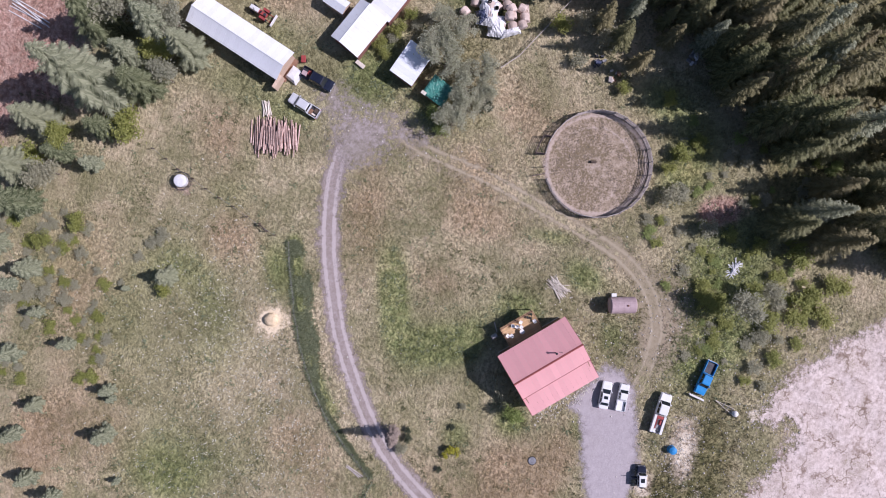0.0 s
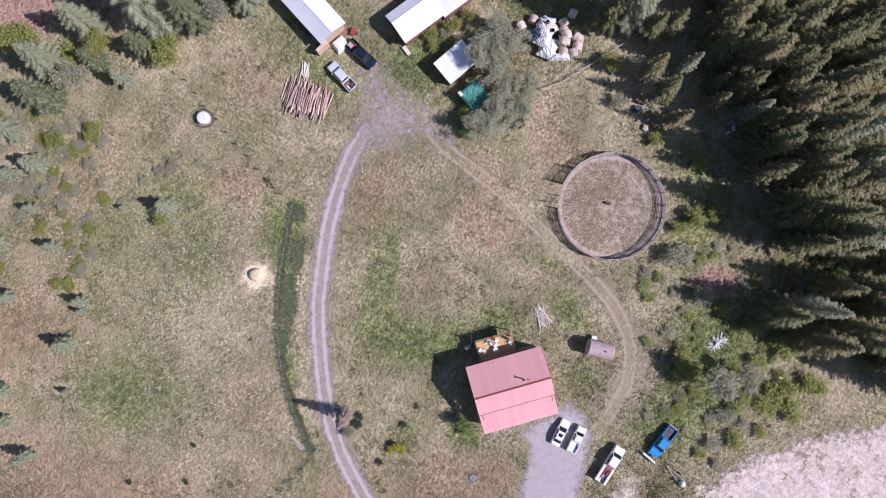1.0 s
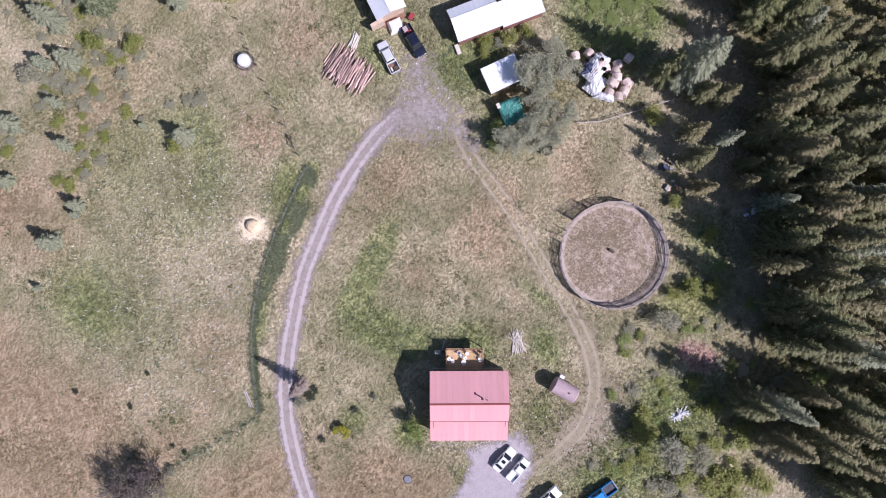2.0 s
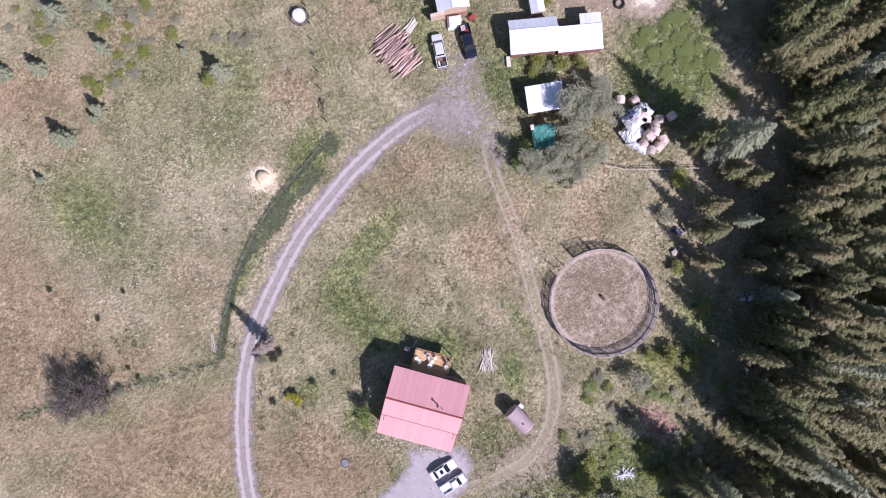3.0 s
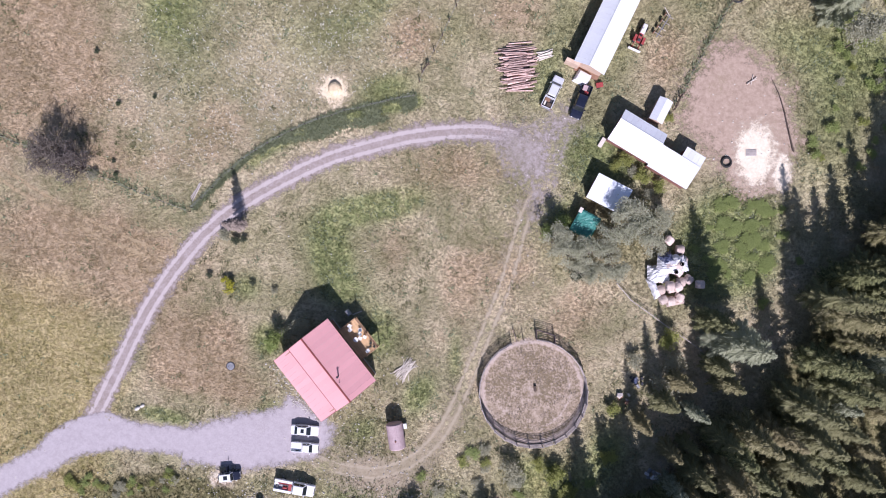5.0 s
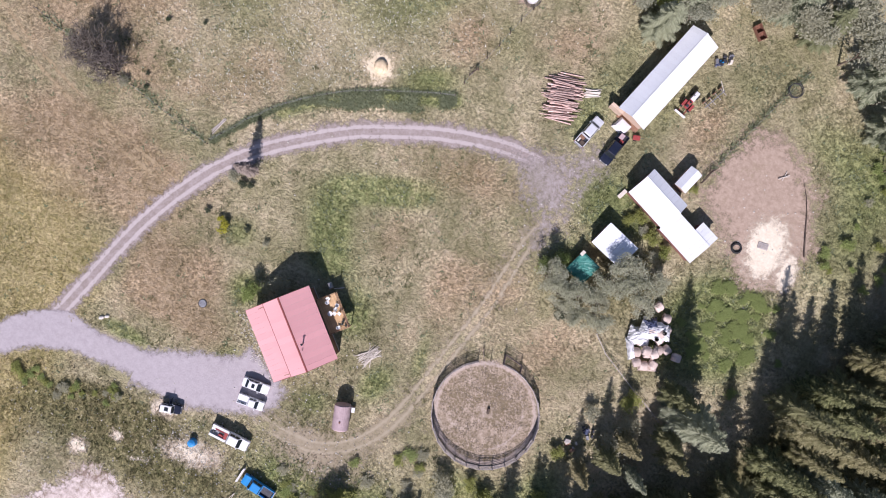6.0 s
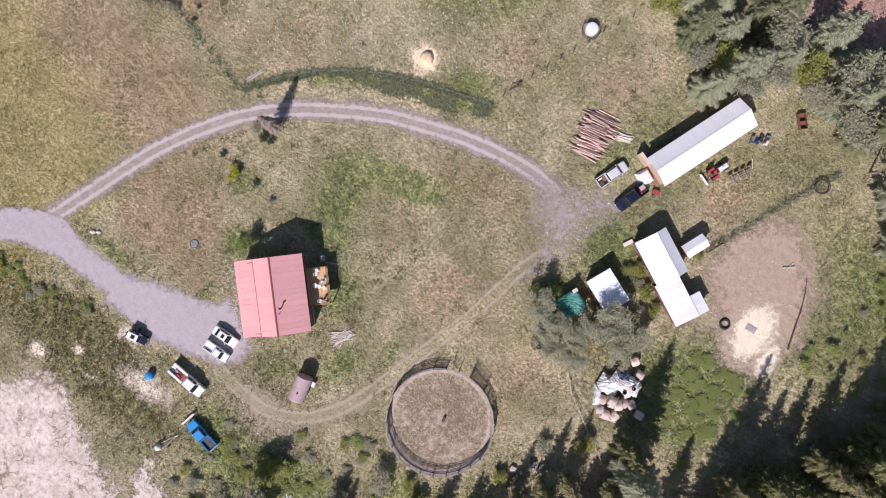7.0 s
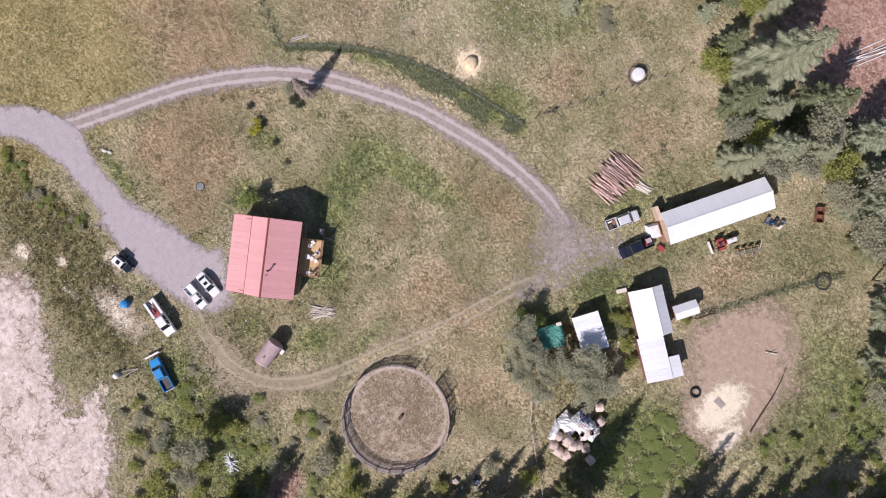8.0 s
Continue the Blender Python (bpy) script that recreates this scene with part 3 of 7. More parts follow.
def grid_mesh(name, xs, ys, zfun):
    X, Y = np.meshgrid(xs, ys)
    nx, ny = len(xs), len(ys)
    co = np.stack([X, Y, zfun(X, Y)], -1).reshape(-1, 3)
    i = np.arange(nx * ny).reshape(ny, nx)
    faces = np.stack([i[:-1, :-1], i[:-1, 1:], i[1:, 1:], i[1:, :-1]], -1).reshape(-1, 4)
    return X, Y, co, faces


def make_mesh(name, co, faces, material):
    me = bpy.data.meshes.new(name)
    me.from_pydata(co.tolist(), [], faces.tolist())
    me.materials.append(M[material])
    return me


far = np.array([150, 260, 500, 1100, 2500.0])
gx = np.concatenate([-far[::-1], np.arange(-105, 110.1, 1.0), far])
gy = np.concatenate([-far[::-1], np.arange(-112, 105.1, 1.0), far])
X, Y, co, faces = grid_mesh("ground", gx, gy, lambda X, Y: np.where(np.hypot(X, Y) > 140, 0, height(X, Y)))
me = make_mesh("ground", co, faces, "grass")
k = [a.reshape(-1) for a in kinds(X, Y)]
for nm, cs in (("kind", k[:3]), ("kind2", k[3:])):
    at = me.color_attributes.new(nm, "FLOAT_COLOR", "POINT")
    at.data.foreach_set("color", np.stack([*(np.clip(c, 0, 1) for c in cs), np.ones_like(cs[0])], -1).astype(np.float32).reshape(-1))
tagged(new("ground", me), "dry summer meadow of mown yellow-green grass with weedy patches", "meadow", kind="structure")


def patch(name, mask, bounds, step, lift, material, label, category, ruts=None, extra=None):
    """A sheet of bare ground on the meadow where mask(x, y) > 0."""
    xs, ys = np.arange(bounds[0], bounds[1], step), np.arange(bounds[2], bounds[3], step)
    X, Y, co, faces = grid_mesh(name, xs, ys, lambda X, Y: height(X, Y) + lift + (extra(X, Y) if extra else 0))
    m = mask(X, Y).reshape(-1)
    faces = faces[(m[faces] > -0.4).any(1)]
    used, inv = np.unique(faces, return_inverse=True)
    me = make_mesh(name, co[used], inv.reshape(-1, 4), material)
    at = me.attributes.new("m", "FLOAT", "POINT")
    at.data.foreach_set("value", np.clip(m[used], -1, 1.5).astype(np.float32))
    if ruts:
        at = me.attributes.new("u", "FLOAT", "POINT")
        at.data.foreach_set("value", ruts(X, Y).reshape(-1)[used].astype(np.float32))
    for p in me.polygons:
        p.use_smooth = True
    return tagged(new(name, me), label, category, kind="structure")


def rut(pts, off, w):
    return lambda X, Y: np.exp(-((seg_dist(X, Y, pts) - off) / w) ** 2)


patch("dirt_track", lambda X, Y: 1.15 * np.clip((Y + 40) / 8, 0.35, 1) * np.exp(-((seg_dist(X, Y, TRACK) - 0.9) / 0.5) ** 2) - 0.25 + 0.3 * np.exp(-((seg_dist(X, Y, TRACK) - 2.1) / 0.5) ** 2) + 0.45 * blob(X, Y, 14, 10, 8, 10) + 1.5 * blob(X, Y, -4, -42.3, 9, 4.4) + 0.7 * blob(X, Y, 2.5, -37.5, 2.6, 4.5, -40) + 0.5 * blob(X, Y, 6, -31, 2.5, 8, -20), (-18, 20, -48, 15), 0.35, 0.022, "track",
      "two-rut dirt track worn into dry grass", "track", rut(TRACK, 0.85, 0.3))
patch("road", lambda X, Y: 0.75 * (2.35 - seg_dist(X, Y, ROAD)), (-60, 12, -46, 26), 0.35, 0.034, "gravel", "narrow curved farm road of pale pinkish-grey gravel with two wheel ruts", "road", rut(ROAD, 0.85, 0.42))
patch("road", lambda X, Y: 0.6 * (3.1 - seg_dist(X, Y, SOUTH_ROAD)) + 1.5 * blob(X, Y, -54.6, -43.2, 3.4, 3.0, 30) + 1.2 * blob(X, Y, -51.4, -41.8, 2.4, 1.8, 0) + 1.2 * blob(X, Y, -59.3, -45.6, 3.2, 1.8, 40), (-92, -20, -82, -30), 0.4, 0.042, "yard_gravel", "wider access road of compacted grey gravel", "road")
patch("gravel_yard", lambda X, Y: 0.5 * inside(X, Y, YARD) + 0.35, (-38, -8, -50, -28), 0.35, 0.050, "yard_gravel", "parking yard of compacted lavender-grey gravel", "yard")
patch("gravel_yard", lambda X, Y: 0.2 * inside(X, Y, STONY) - 0.02, (-8, 24, 0, 34), 0.35, 0.046, "stony", "loose stony gravel turning area with thin weeds", "yard")
patch("dirt_yard", lambda X, Y: 0.25 * inside(X, Y, DIRT_YARD) + 0.15, (28, 60, 12, 48), 0.5, 0.03, "dirt", "bare trampled pinkish-brown corral dirt", "yard")
patch("sand_patch", lambda X, Y: 2.2 * np.maximum(blob(X, Y, 48.2, 25.5, 3.6, 5.4, 15), 0.8 * blob(X, Y, 53.3, 23.5, 2.0, 3.5, 10)) - 0.5, (40, 60, 14, 36), 0.4, 0.05, "sand", "pale cream sand spread over the corral dirt", "sand")
patch("quarry", lambda X, Y: 0.45 * inside(X, Y, QUARRY) + 0.2, (-64, 24, -112, -56), 0.6, 0.05, "quarry", "bare white and pink clay of an open pit with cracks", "quarry",
      extra=lambda X, Y: 0.25 * np.clip(inside(X, Y, QUARRY) / 4, 0, 1) * (np.sin(X * 0.7) * np.cos(Y * 0.6) + 1) * 0.5)
patch("pen_floor", lambda X, Y: 0.8 * (9.6 - np.hypot(X - 19.2, Y + 22.0)), (8, 31, -34, -10), 0.4, 0.03, "pen", "trampled pinkish dirt and straw floor of the round pen", "pen floor",
      lambda X, Y: 1.0 * np.exp(-((np.hypot(X - 19.2, Y + 22.0) - 8.9) / 0.8) ** 2) + 0.55 * np.exp(-(np.hypot(X - 19.2, Y + 22.0) / 3.0) ** 2) + 0.7 * np.exp(-((np.hypot(X - 18.6, Y + 21.6) - 6.9) / 0.3) ** 2) * np.clip((X - 20) / 3, 0, 1) + 0.45 * blob(X, Y, 15, -26, 4, 2.5, -40))
patch("sawdust_patch", lambda X, Y: 1.7 * blob(X, Y, -24.7, 22.3, 2.8, 2.7, 0) - 0.3, (-29, -20, 17, 27), 0.25, 0.03, "sawdust", "ring of scattered pale yellow sawdust on grass", "sawdust")
patch("bare_soil", lambda X, Y: 1.5 * blob(X, Y, -7.6, 44.0, 2.1, 1.9, 0) - 0.75, (-12, -3, 40, 49), 0.3, 0.03, "dirt", "trampled bare soil round the bale feeder", "soil")
patch("field_track", lambda X, Y: 1.25 * np.exp(-((seg_dist(X, Y, FIELD_TRACK) - 0.9) / 0.36) ** 2) - 0.2, (-92, -44, -16, 5), 0.3, 0.02, "field_ruts", "faint wheel tracks across the brown hay field", "track", rut(FIELD_TRACK, 0.9, 0.3))
patch("sand_patch", lambda X, Y: 1.8 * np.maximum.reduce([blob(X, Y, -40.7, -60.7, 2.0, 1.6, 20), blob(X, Y, -35.4, -55.7, 1.1, 0.8, 0), 0.8 * blob(X, Y, -22.6, -52.4, 5.2, 2.5, 15), 0.9 * blob(X, Y, -31, -47.8, 2.0, 1.4, 30), 0.8 * blob(X, Y, -12.5, -62.2, 2.2, 1.6, 0), 0.6 * blob(X, Y, -30, -57.5, 3.5, 1.2, 20)]) - 0.6,
      (-48, -5, -68, -42), 0.4, 0.045, "sand", "small patches of bare pale sand in the rough ground", "sand")


# ---- buildings ----
def sheet_roof(parent, name, x0, x1, ridge, eave, material, width=0.9, ribs=3, label=""):
    """Metal sheets side by side down one slope, from the ridge (y, z) to the eave (y, z); each has raised ribs."""
    n = max(1, round((x1 - x0) / width))
    w = (x1 - x0) / n
    d = Vector((0, eave[0] - ridge[0], eave[1] - ridge[1]))
    length = d.length
    bm = B()
    box(bm, 0, w - 0.012, 0, length, -0.02, 0.0)
    for i in range(ribs):
        c = (i + 0.5) * w / ribs
        box(bm, c - 0.03, c + 0.03, 0.0, length + 0.01, -0.005, 0.014)
    sheet = mesh_of(name, bm, material)
    yv = d.normalized()
    flip = yv.y < 0
    for i in range(n):
        xv = Vector((-1, 0, 0)) if flip else Vector((1, 0, 0))
        zv = xv.cross(yv)
        m = Matrix((xv, yv, zv)).transposed().to_4x4()
        m.translation = (x0 + (i + (1 if flip else 0)) * w, ridge[0], ridge[1])
        piece(name, sheet, parent, m)


def gable_walls(bm, x0, x1, y0, y1, z_of):
    """Four walls with sloping tops; z_of(y) is the underside of the roof. Thickness 0.15."""
    t = 0.15
    ys = [y0, y0 + (y1 - y0) * 0.25, (y0 + y1) / 2, y0 + (y1 - y0) * 0.75, y1]
    for xa, xb in ((x0, x0 + t), (x1 - t, x1)):
        ring = [(y0, 0), (y1, 0)] + [(y, z_of(y)) for y in ys[::-1]]
        loft(bm, [[(xa, y, z) for y, z in ring], [(xb, y, z) for y, z in ring]])
    box(bm, x0 + t, x1 - t, y0, y0 + t, 0, z_of(y0))
    box(bm, x0 + t, x1 - t, y1 - t, y1, 0, z_of(y1))
    return bm


def lerp_roof(ridge, north, south, drop=0.06):
    def z(y):
        a = north if y > ridge[0] else south
        return ridge[1] + (a[1] - ridge[1]) * (y - ridge[0]) / (a[0] - ridge[0]) - drop
    return z


def plastic_chair():
    ch = thing("garden_chair", Matrix(), "white moulded plastic garden chair on the deck", "chair", "deck chairs")
    part("seat", box(B(), -0.24, 0.24, -0.24, 0.24, 0.40, 0.44, 0.015), "white_plastic", ch)
    bm = B()
    loft(bm, [[(-0.25, -0.24, 0.44), (-0.21, -0.24, 0.44), (-0.21, 0.24, 0.44), (-0.25, 0.24, 0.44)], [(-0.36, -0.22, 0.88), (-0.32, -0.22, 0.88), (-0.32, 0.22, 0.88), (-0.36, 0.22, 0.88)]])
    part("backrest", bm, "white_plastic", ch)
    for s in (-1, 1):
        part("armrest", box(B(), -0.26, 0.2, s * 0.27 - 0.03, s * 0.27 + 0.03, 0.62, 0.65, 0.01), "white_plastic", ch)
        for x in (-0.22, 0.22):
            part("leg", tube(B(), (x, s * 0.22, 0.41), (x * 1.15, s * 0.25, 0), 0.025, 0.02, 6), "white_plastic", ch)
    return ch


def flower_pot(m, label):
    p = thing("flower_pot", m, label, "plant pot", "pots on the deck")
    part("pot", tube(B(), (0, 0, 0), (0, 0, 0.35), 0.16, 0.22, 12), "dark_metal", p)
    bm = B()
    rnd = random.Random(5)
    for i in range(40):
        a, r, z = rnd.uniform(0, 6.3), rnd.uniform(0, 0.28), rnd.uniform(0.33, 0.7)
        c = Vector((r * math.cos(a), r * math.sin(a), z))
        vs = [bm.verts.new(c + Vector((rnd.uniform(-.1, .1), rnd.uniform(-.1, .1), rnd.uniform(-.06, .06)))) for _ in range(3)]
        bm.faces.new(vs)
    part("plant", bm, "dark_leaf", p)
    return p


HOUSE = turn(-16.0, -24.6, 0.76, -0.65)


def house():
    h = thing("house", HOUSE, "two-storey house with a faded pink-red metal saltbox roof and side deck", "house")
    ridge, north, south = (0.9, 7.1), (5.95, 5.35), (-5.95, 3.7)
    z = lerp_roof(ridge, north, south, 0.08)
    part("wall", gable_walls(B(), -6.0, 6.0, -5.4, 5.4, z), "wall_brown", h)
    sheet_roof(h, "roof_panel", -6.45, 6.45, ridge, north, "roof_red", 0.92, 3)
    brk = (-2.3, ridge[1] + (south[1] - ridge[1]) * 3.2 / 6.85)
    sheet_roof(h, "roof_panel", -6.45, 6.45, (ridge[0], ridge[1]), brk, "roof_red", 0.92, 3)
    sheet_roof(h, "roof_panel", -6.45, 6.45, (brk[0] + 0.06, brk[1] - 0.09), south, "roof_red", 0.92, 3)
    part("ridge_cap", loft(B(), [[(x, 0.9 - 0.16, 7.05), (x, 0.9, 7.15), (x, 0.9 + 0.16, 7.08), (x, 0.9, 7.0)] for x in (-6.5, 6.5)]), "roof_trim", h, "dark red ridge cap")
    part("seam_flashing", box(B(), -6.47, 6.47, brk[0] - 0.03, brk[0] + 0.06, brk[1] - 0.06, brk[1] + 0.035), "roof_trim", h, "dark red sheet seam")
    for s in (-1, 1):
        bm = B()
        for (ya, za), (yb, zb) in ((ridge, north), (ridge, south)):
            x = s * 6.46
            loft(bm, [[(x - 0.02, ya, za - 0.2), (x + 0.02, ya, za - 0.2), (x + 0.02, ya, za - 0.01), (x - 0.02, ya, za - 0.01)], [(x - 0.02, yb, zb - 0.2), (x + 0.02, yb, zb - 0.2), (x + 0.02, yb, zb - 0.01), (x - 0.02, yb, zb - 0.01)]])
        part("fascia", bm, "roof_trim", h)
    ch = part("chimney_pipe", tube(B(), (2.0, 1.9, 6.6), (2.0, 1.9, 7.75), 0.11, 0.11, 10), "dark_metal", h, "black stove pipe")
    part("cap", tube(B(), (2.0, 1.9, 7.76), (2.0, 1.9, 7.86), 0.2, 0.08, 10), "dark_metal", ch)
    part("vent_pipe", tube(B(), (2.9, 1.5, 6.7), (2.9, 1.5, 7.2), 0.06, 0.06, 8), "dark_metal", h)
    part("foundation", box(B(), -6.05, 6.05, -5.45, 5.45, -0.15, 0.35), "stone", h)
    # raised deck on posts with a railing
    deck = part("deck", box(B(), -3.8, 2.5, 5.45, 9.2, 2.35, 2.55), "dark_wood", h, "raised cedar deck on posts")
    bm = B()
    box(bm, -3.85, 2.55, 0, 0.137, 0, 0.035)
    board = mesh_of("deck_board", bm, "deck")
    for i in range(26):
        piece("deck_board", board, deck, Matrix.Translation((0, 5.5 + i * 0.145, 2.554)))
    for x in (-3.7, -0.65, 2.4):
        part("post", box(B(), x - 0.07, x + 0.07, 9.03, 9.17, -0.1, 3.5), "wall_brown", deck)
    for a, b in (((-3.7, 9.1), (2.4, 9.1)), ((-3.7, 5.6), (-3.7, 9.1)), ((2.4, 5.6), (2.4, 9.1))):
        for z0 in (2.75, 3.1, 3.48):
            part("rail", tube(B(), (*a, z0), (*b, z0), 0.035, None, 6), "wall_brown", deck)
    return h


house()
c0 = plastic_chair()
c0.matrix_basis = HOUSE @ pose(-3.2, 7.6, 2.59, 0, 0, 20)
for x, y, a in ((-2.7, 7.3, 100), (-1.2, 8.1, 200), (-0.5, 7.7, 30), (-0.2, 8.4, -60), (-1.7, 8.6, 150), (1.9, 7.5, 90)):
    copy_thing(c0, HOUSE @ pose(x, y, 2.59, 0, 0, a))
for x, y in ((1.6, 8.2), (2.0, 8.7), (1.2, 8.6)):
    flower_pot(HOUSE @ pose(x, y, 2.59), "dark pot with a leafy plant on the deck")
tb = thing("garden_table", HOUSE @ pose(-0.8, 7.0, 2.59), "small round white plastic table on the deck", "table")
part("tabletop", tube(B(), (0, 0, 0.68), (0, 0, 0.72), 0.42, 0.42, 20), "white_plastic", tb)
for i in range(3):
    a = i * 2.094
    part("leg", tube(B(), (0.2 * math.cos(a), 0.2 * math.sin(a), 0.68), (0.32 * math.cos(a), 0.32 * math.sin(a), 0), 0.025, 0.025, 6), "white_plastic", tb)
gr = thing("barbecue", HOUSE @ pose(-5.2, 8.3, 0), "grey covered barbecue standing in the house's shade", "barbecue")
part("body", box(B(), -0.55, 0.55, -0.4, 0.4, 0.55, 0.95, 0.05), "steel", gr)
part("lid", tube(B(), (-0.5, 0, 0.95), (0.5, 0, 0.95), 0.36, 0.36, 14), "steel", gr)
for x in (-0.5, 0.5):
    for y in (-0.32, 0.32):
        part("leg", tube(B(), (x, y, 0), (x, y, 0.6), 0.03, 0.03, 6), "dark_metal", gr)
bd = thing("board", HOUSE @ pose(-4.2, 9.4, 0.03, 0, 0, 75), "single pale board lying in the shade", "board")
part("plank", box(B(), -0.9, 0.9, -0.08, 0.08, 0, 0.05, 0.01), "pale_wood", bd)


def barn_long():
    b = thing("barn", turn(19.2, 42.2, 0.244, 0.97), "long low barn with white metal gable roof and brown front", "barn")
    ridge, north, south = (0.2, 4.3), (2.75, 3.2), (-2.75, 3.2)
    z = lerp_roof(ridge, north, south, 0.07)
    part("wall", gable_walls(B(), -8.6, 8.7, -2.4, 2.4, z), "wall_brown", b, "brown board walls")
    sheet_roof(b, "roof_panel", -9.1, 9.1, ridge, north, "roof_white", 0.93, 3)
    sheet_roof(b, "roof_panel", -9.1, 9.1, ridge, south, "roof_white", 0.93, 3)
    part("ridge_cap", loft(B(), [[(x, 0.05, 4.28), (x, 0.2, 4.36), (x, 0.35, 4.28), (x, 0.2, 4.24)] for x in (-9.12, 9.12)]), "roof_white", b)
    part("porch_floor", box(B(), -9.5, -8.65, -2.4, 2.0, 0.05, 0.22), "wall_brown", b, "brown plank porch floor")
    bm = B()
    box(bm, 0, 0.03, 0, 0.19, 0.3, 3.0)
    board = mesh_of("wall_board", bm, "wall_tan")
    for i in range(24):
        piece("wall_board", board, b, Matrix.Translation((-8.66, -2.38 + i * 0.2, -0.05)))
    part("lean_to", loft(B(), [[(-9.2, 1.6, 0), (-8.7, 1.6, 0), (-8.7, 1.6, 2.5), (-9.2, 1.6, 2.3)], [(-9.2, 4.0, 0), (-8.7, 4.0, 0), (-8.7, 4.0, 2.3), (-9.2, 4.0, 2.1)]]), "wall_tan", b, "tan plywood lean-to")
    cover = thing("covered_pallet", turn(16.6, 32.3, 0.244, 0.97), "bundle under a white tarp in front of the barn", "tarp")
    bm = B()
    loft(bm, [[(-1.0 * k, -1.1 * k, zz), (1.0 * k, -1.2 * k, zz), (1.1 * k, 1.0 * k, zz), (-0.9 * k, 1.2 * k, zz)] for k, zz in ((1.15, 0.0), (1.0, 0.7), (0.8, 1.05), (0.4, 1.15))])
    part("tarp", bm, "tarp_white", cover)


def barn_ell():
    b = thing("stable", turn(27.2, 23.8, 0.94, -0.34), "stable with white metal roof, reddish board wall and lower wing", "stable")
    ridge, north, south = (0.9, 4.1), (2.85, 3.2), (-2.85, 3.0)
    z = lerp_roof(ridge, north, south, 0.07)
    part("wall", gable_walls(B(), -3.8, 3.9, -2.5, 2.6, z), "wall_red", b, "brick-red board walls")
    sheet_roof(b, "roof_panel", -4.1, 4.05, ridge, north, "roof_white", 0.9, 3)
    sheet_roof(b, "roof_panel", -4.1, 4.05, ridge, south, "roof_white", 0.9, 3)
    part("ridge_cap", loft(B(), [[(x, 0.75, 4.08), (x, 0.9, 4.16), (x, 1.05, 4.08), (x, 0.9, 4.04)] for x in (-4.12, 4.07)]), "roof_white", b)
    w = part("wing", B(), "wall_red", b)
    part("wall", gable_walls(B(), 4.1, 11.3, -2.9, 0.9, lambda y: 2.72 + 0.08 * y), "wall_red", w)
    sheet_roof(w, "roof_panel", 3.95, 11.6, (1.15, 3.0), (-3.1, 2.55), "roof_white", 0.9, 3)
    part("wall", gable_walls(B(), 8.2, 11.3, 1.05, 2.7, lambda y: 2.62), "wall_red", w)
    sheet_roof(w, "roof_panel", 8.0, 11.6, (1.17, 2.86), (3.05, 2.72), "roof_white", 0.9, 3)
    part("plank", box(B(), -4.6, -3.9, -4.0, -2.3, 0, 0.5, 0.02), "pale_wood", b, "pale lumber stacked at the corner")


def small_shed():
    b = thing("shed", turn(30.3, 29.1, 0.26, 0.965), "small white-roofed garden shed with gable roof", "shed")
    part("wall", gable_walls(B(), -1.85, 1.85, -1.0, 1.0, lerp_roof((0, 2.9), (1.2, 2.4), (-1.2, 2.4), 0.06)), "wall_tan", b)
    sheet_roof(b, "roof_panel", -2.05, 2.05, (0, 2.9), (1.2, 2.4), "roof_white", 0.82, 3)
    sheet_roof(b, "roof_panel", -2.05, 2.05, (0, 2.9), (-1.2, 2.4), "roof_white", 0.82, 3)


def galv_shed():
    b = thing("shed", turn(24.6, 13.7, 0.96, -0.27), "shed with shiny galvanised lean-to roof, bluish blotches painted as tree shade", "shed")
    part("wall", gable_walls(B(), -2.9, 2.9, -1.9, 1.9, lambda y: 2.72 + 0.1 * y), "wall_brown", b)
    sheet_roof(b, "roof_panel", -3.15, 3.15, (2.25, 3.05), (-2.25, 2.6), "roof_galv", 0.9, 4)


def green_shed():
    b = thing("shed", turn(21.8, 7.9, 0.955, -0.28), "small shed roofed with a wrinkled dark green tarp", "shed")
    part("wall", gable_walls(B(), -1.75, 1.75, -1.8, 1.8, lambda y: 2.3 + 0.12 * y), "wall_brown", b)
    bm = B()
    n = 14
    rnd = random.Random(3)
    vs = [[bm.verts.new((-1.95 + 3.9 * i / n, -2.05 + 4.1 * j / n, 2.42 + 0.12 * (-2.05 + 4.1 * j / n) + rnd.uniform(0, 0.09) - (0.25 if i in (0, n) or j in (0, n) else 0))) for i in range(n + 1)] for j in range(n + 1)]
    for j in range(n):
        for i in range(n):
            bm.faces.new((vs[j][i], vs[j][i + 1], vs[j + 1][i + 1], vs[j + 1][i]))
    part("tarp", bm, "tarp_green", b, "wrinkled dark green tarp")
    part("board", box(B(), -2.1, -1.5, 1.3, 2.2, 2.64, 2.74, 0.02), "pale_wood", b)


barn_long()
barn_ell()
small_shed()
galv_shed()
green_shed()


# ---- vehicles ----
def hull(bm, secs):
    """Skin along x. Each section: x, half width, bottom, shoulder height, top height, half width at the top."""
    return loft(bm, [[(x, -w * 0.94, z0), (x, -w, z0 + 0.15), (x, -w, z1), (x, -wt, z2), (x, wt, z2), (x, w, z1), (x, w, z0 + 0.15), (x, w * 0.94, z0)] for x, w, z0, z1, z2, wt in secs])


def wheels(v, xs, half, r=0.36):
    for x in xs:
        for s in (-1, 1):
            t = part("tyre", tube(B(), (x, s * (half - 0.22), r), (x, s * (half + 0.01), r), r, r, 16), "rubber", v)
            part("rim", tube(B(), (x, s * (half - 0.05), r), (x, s * (half + 0.025), r), r * 0.58, r * 0.5, 12), "steel", t)


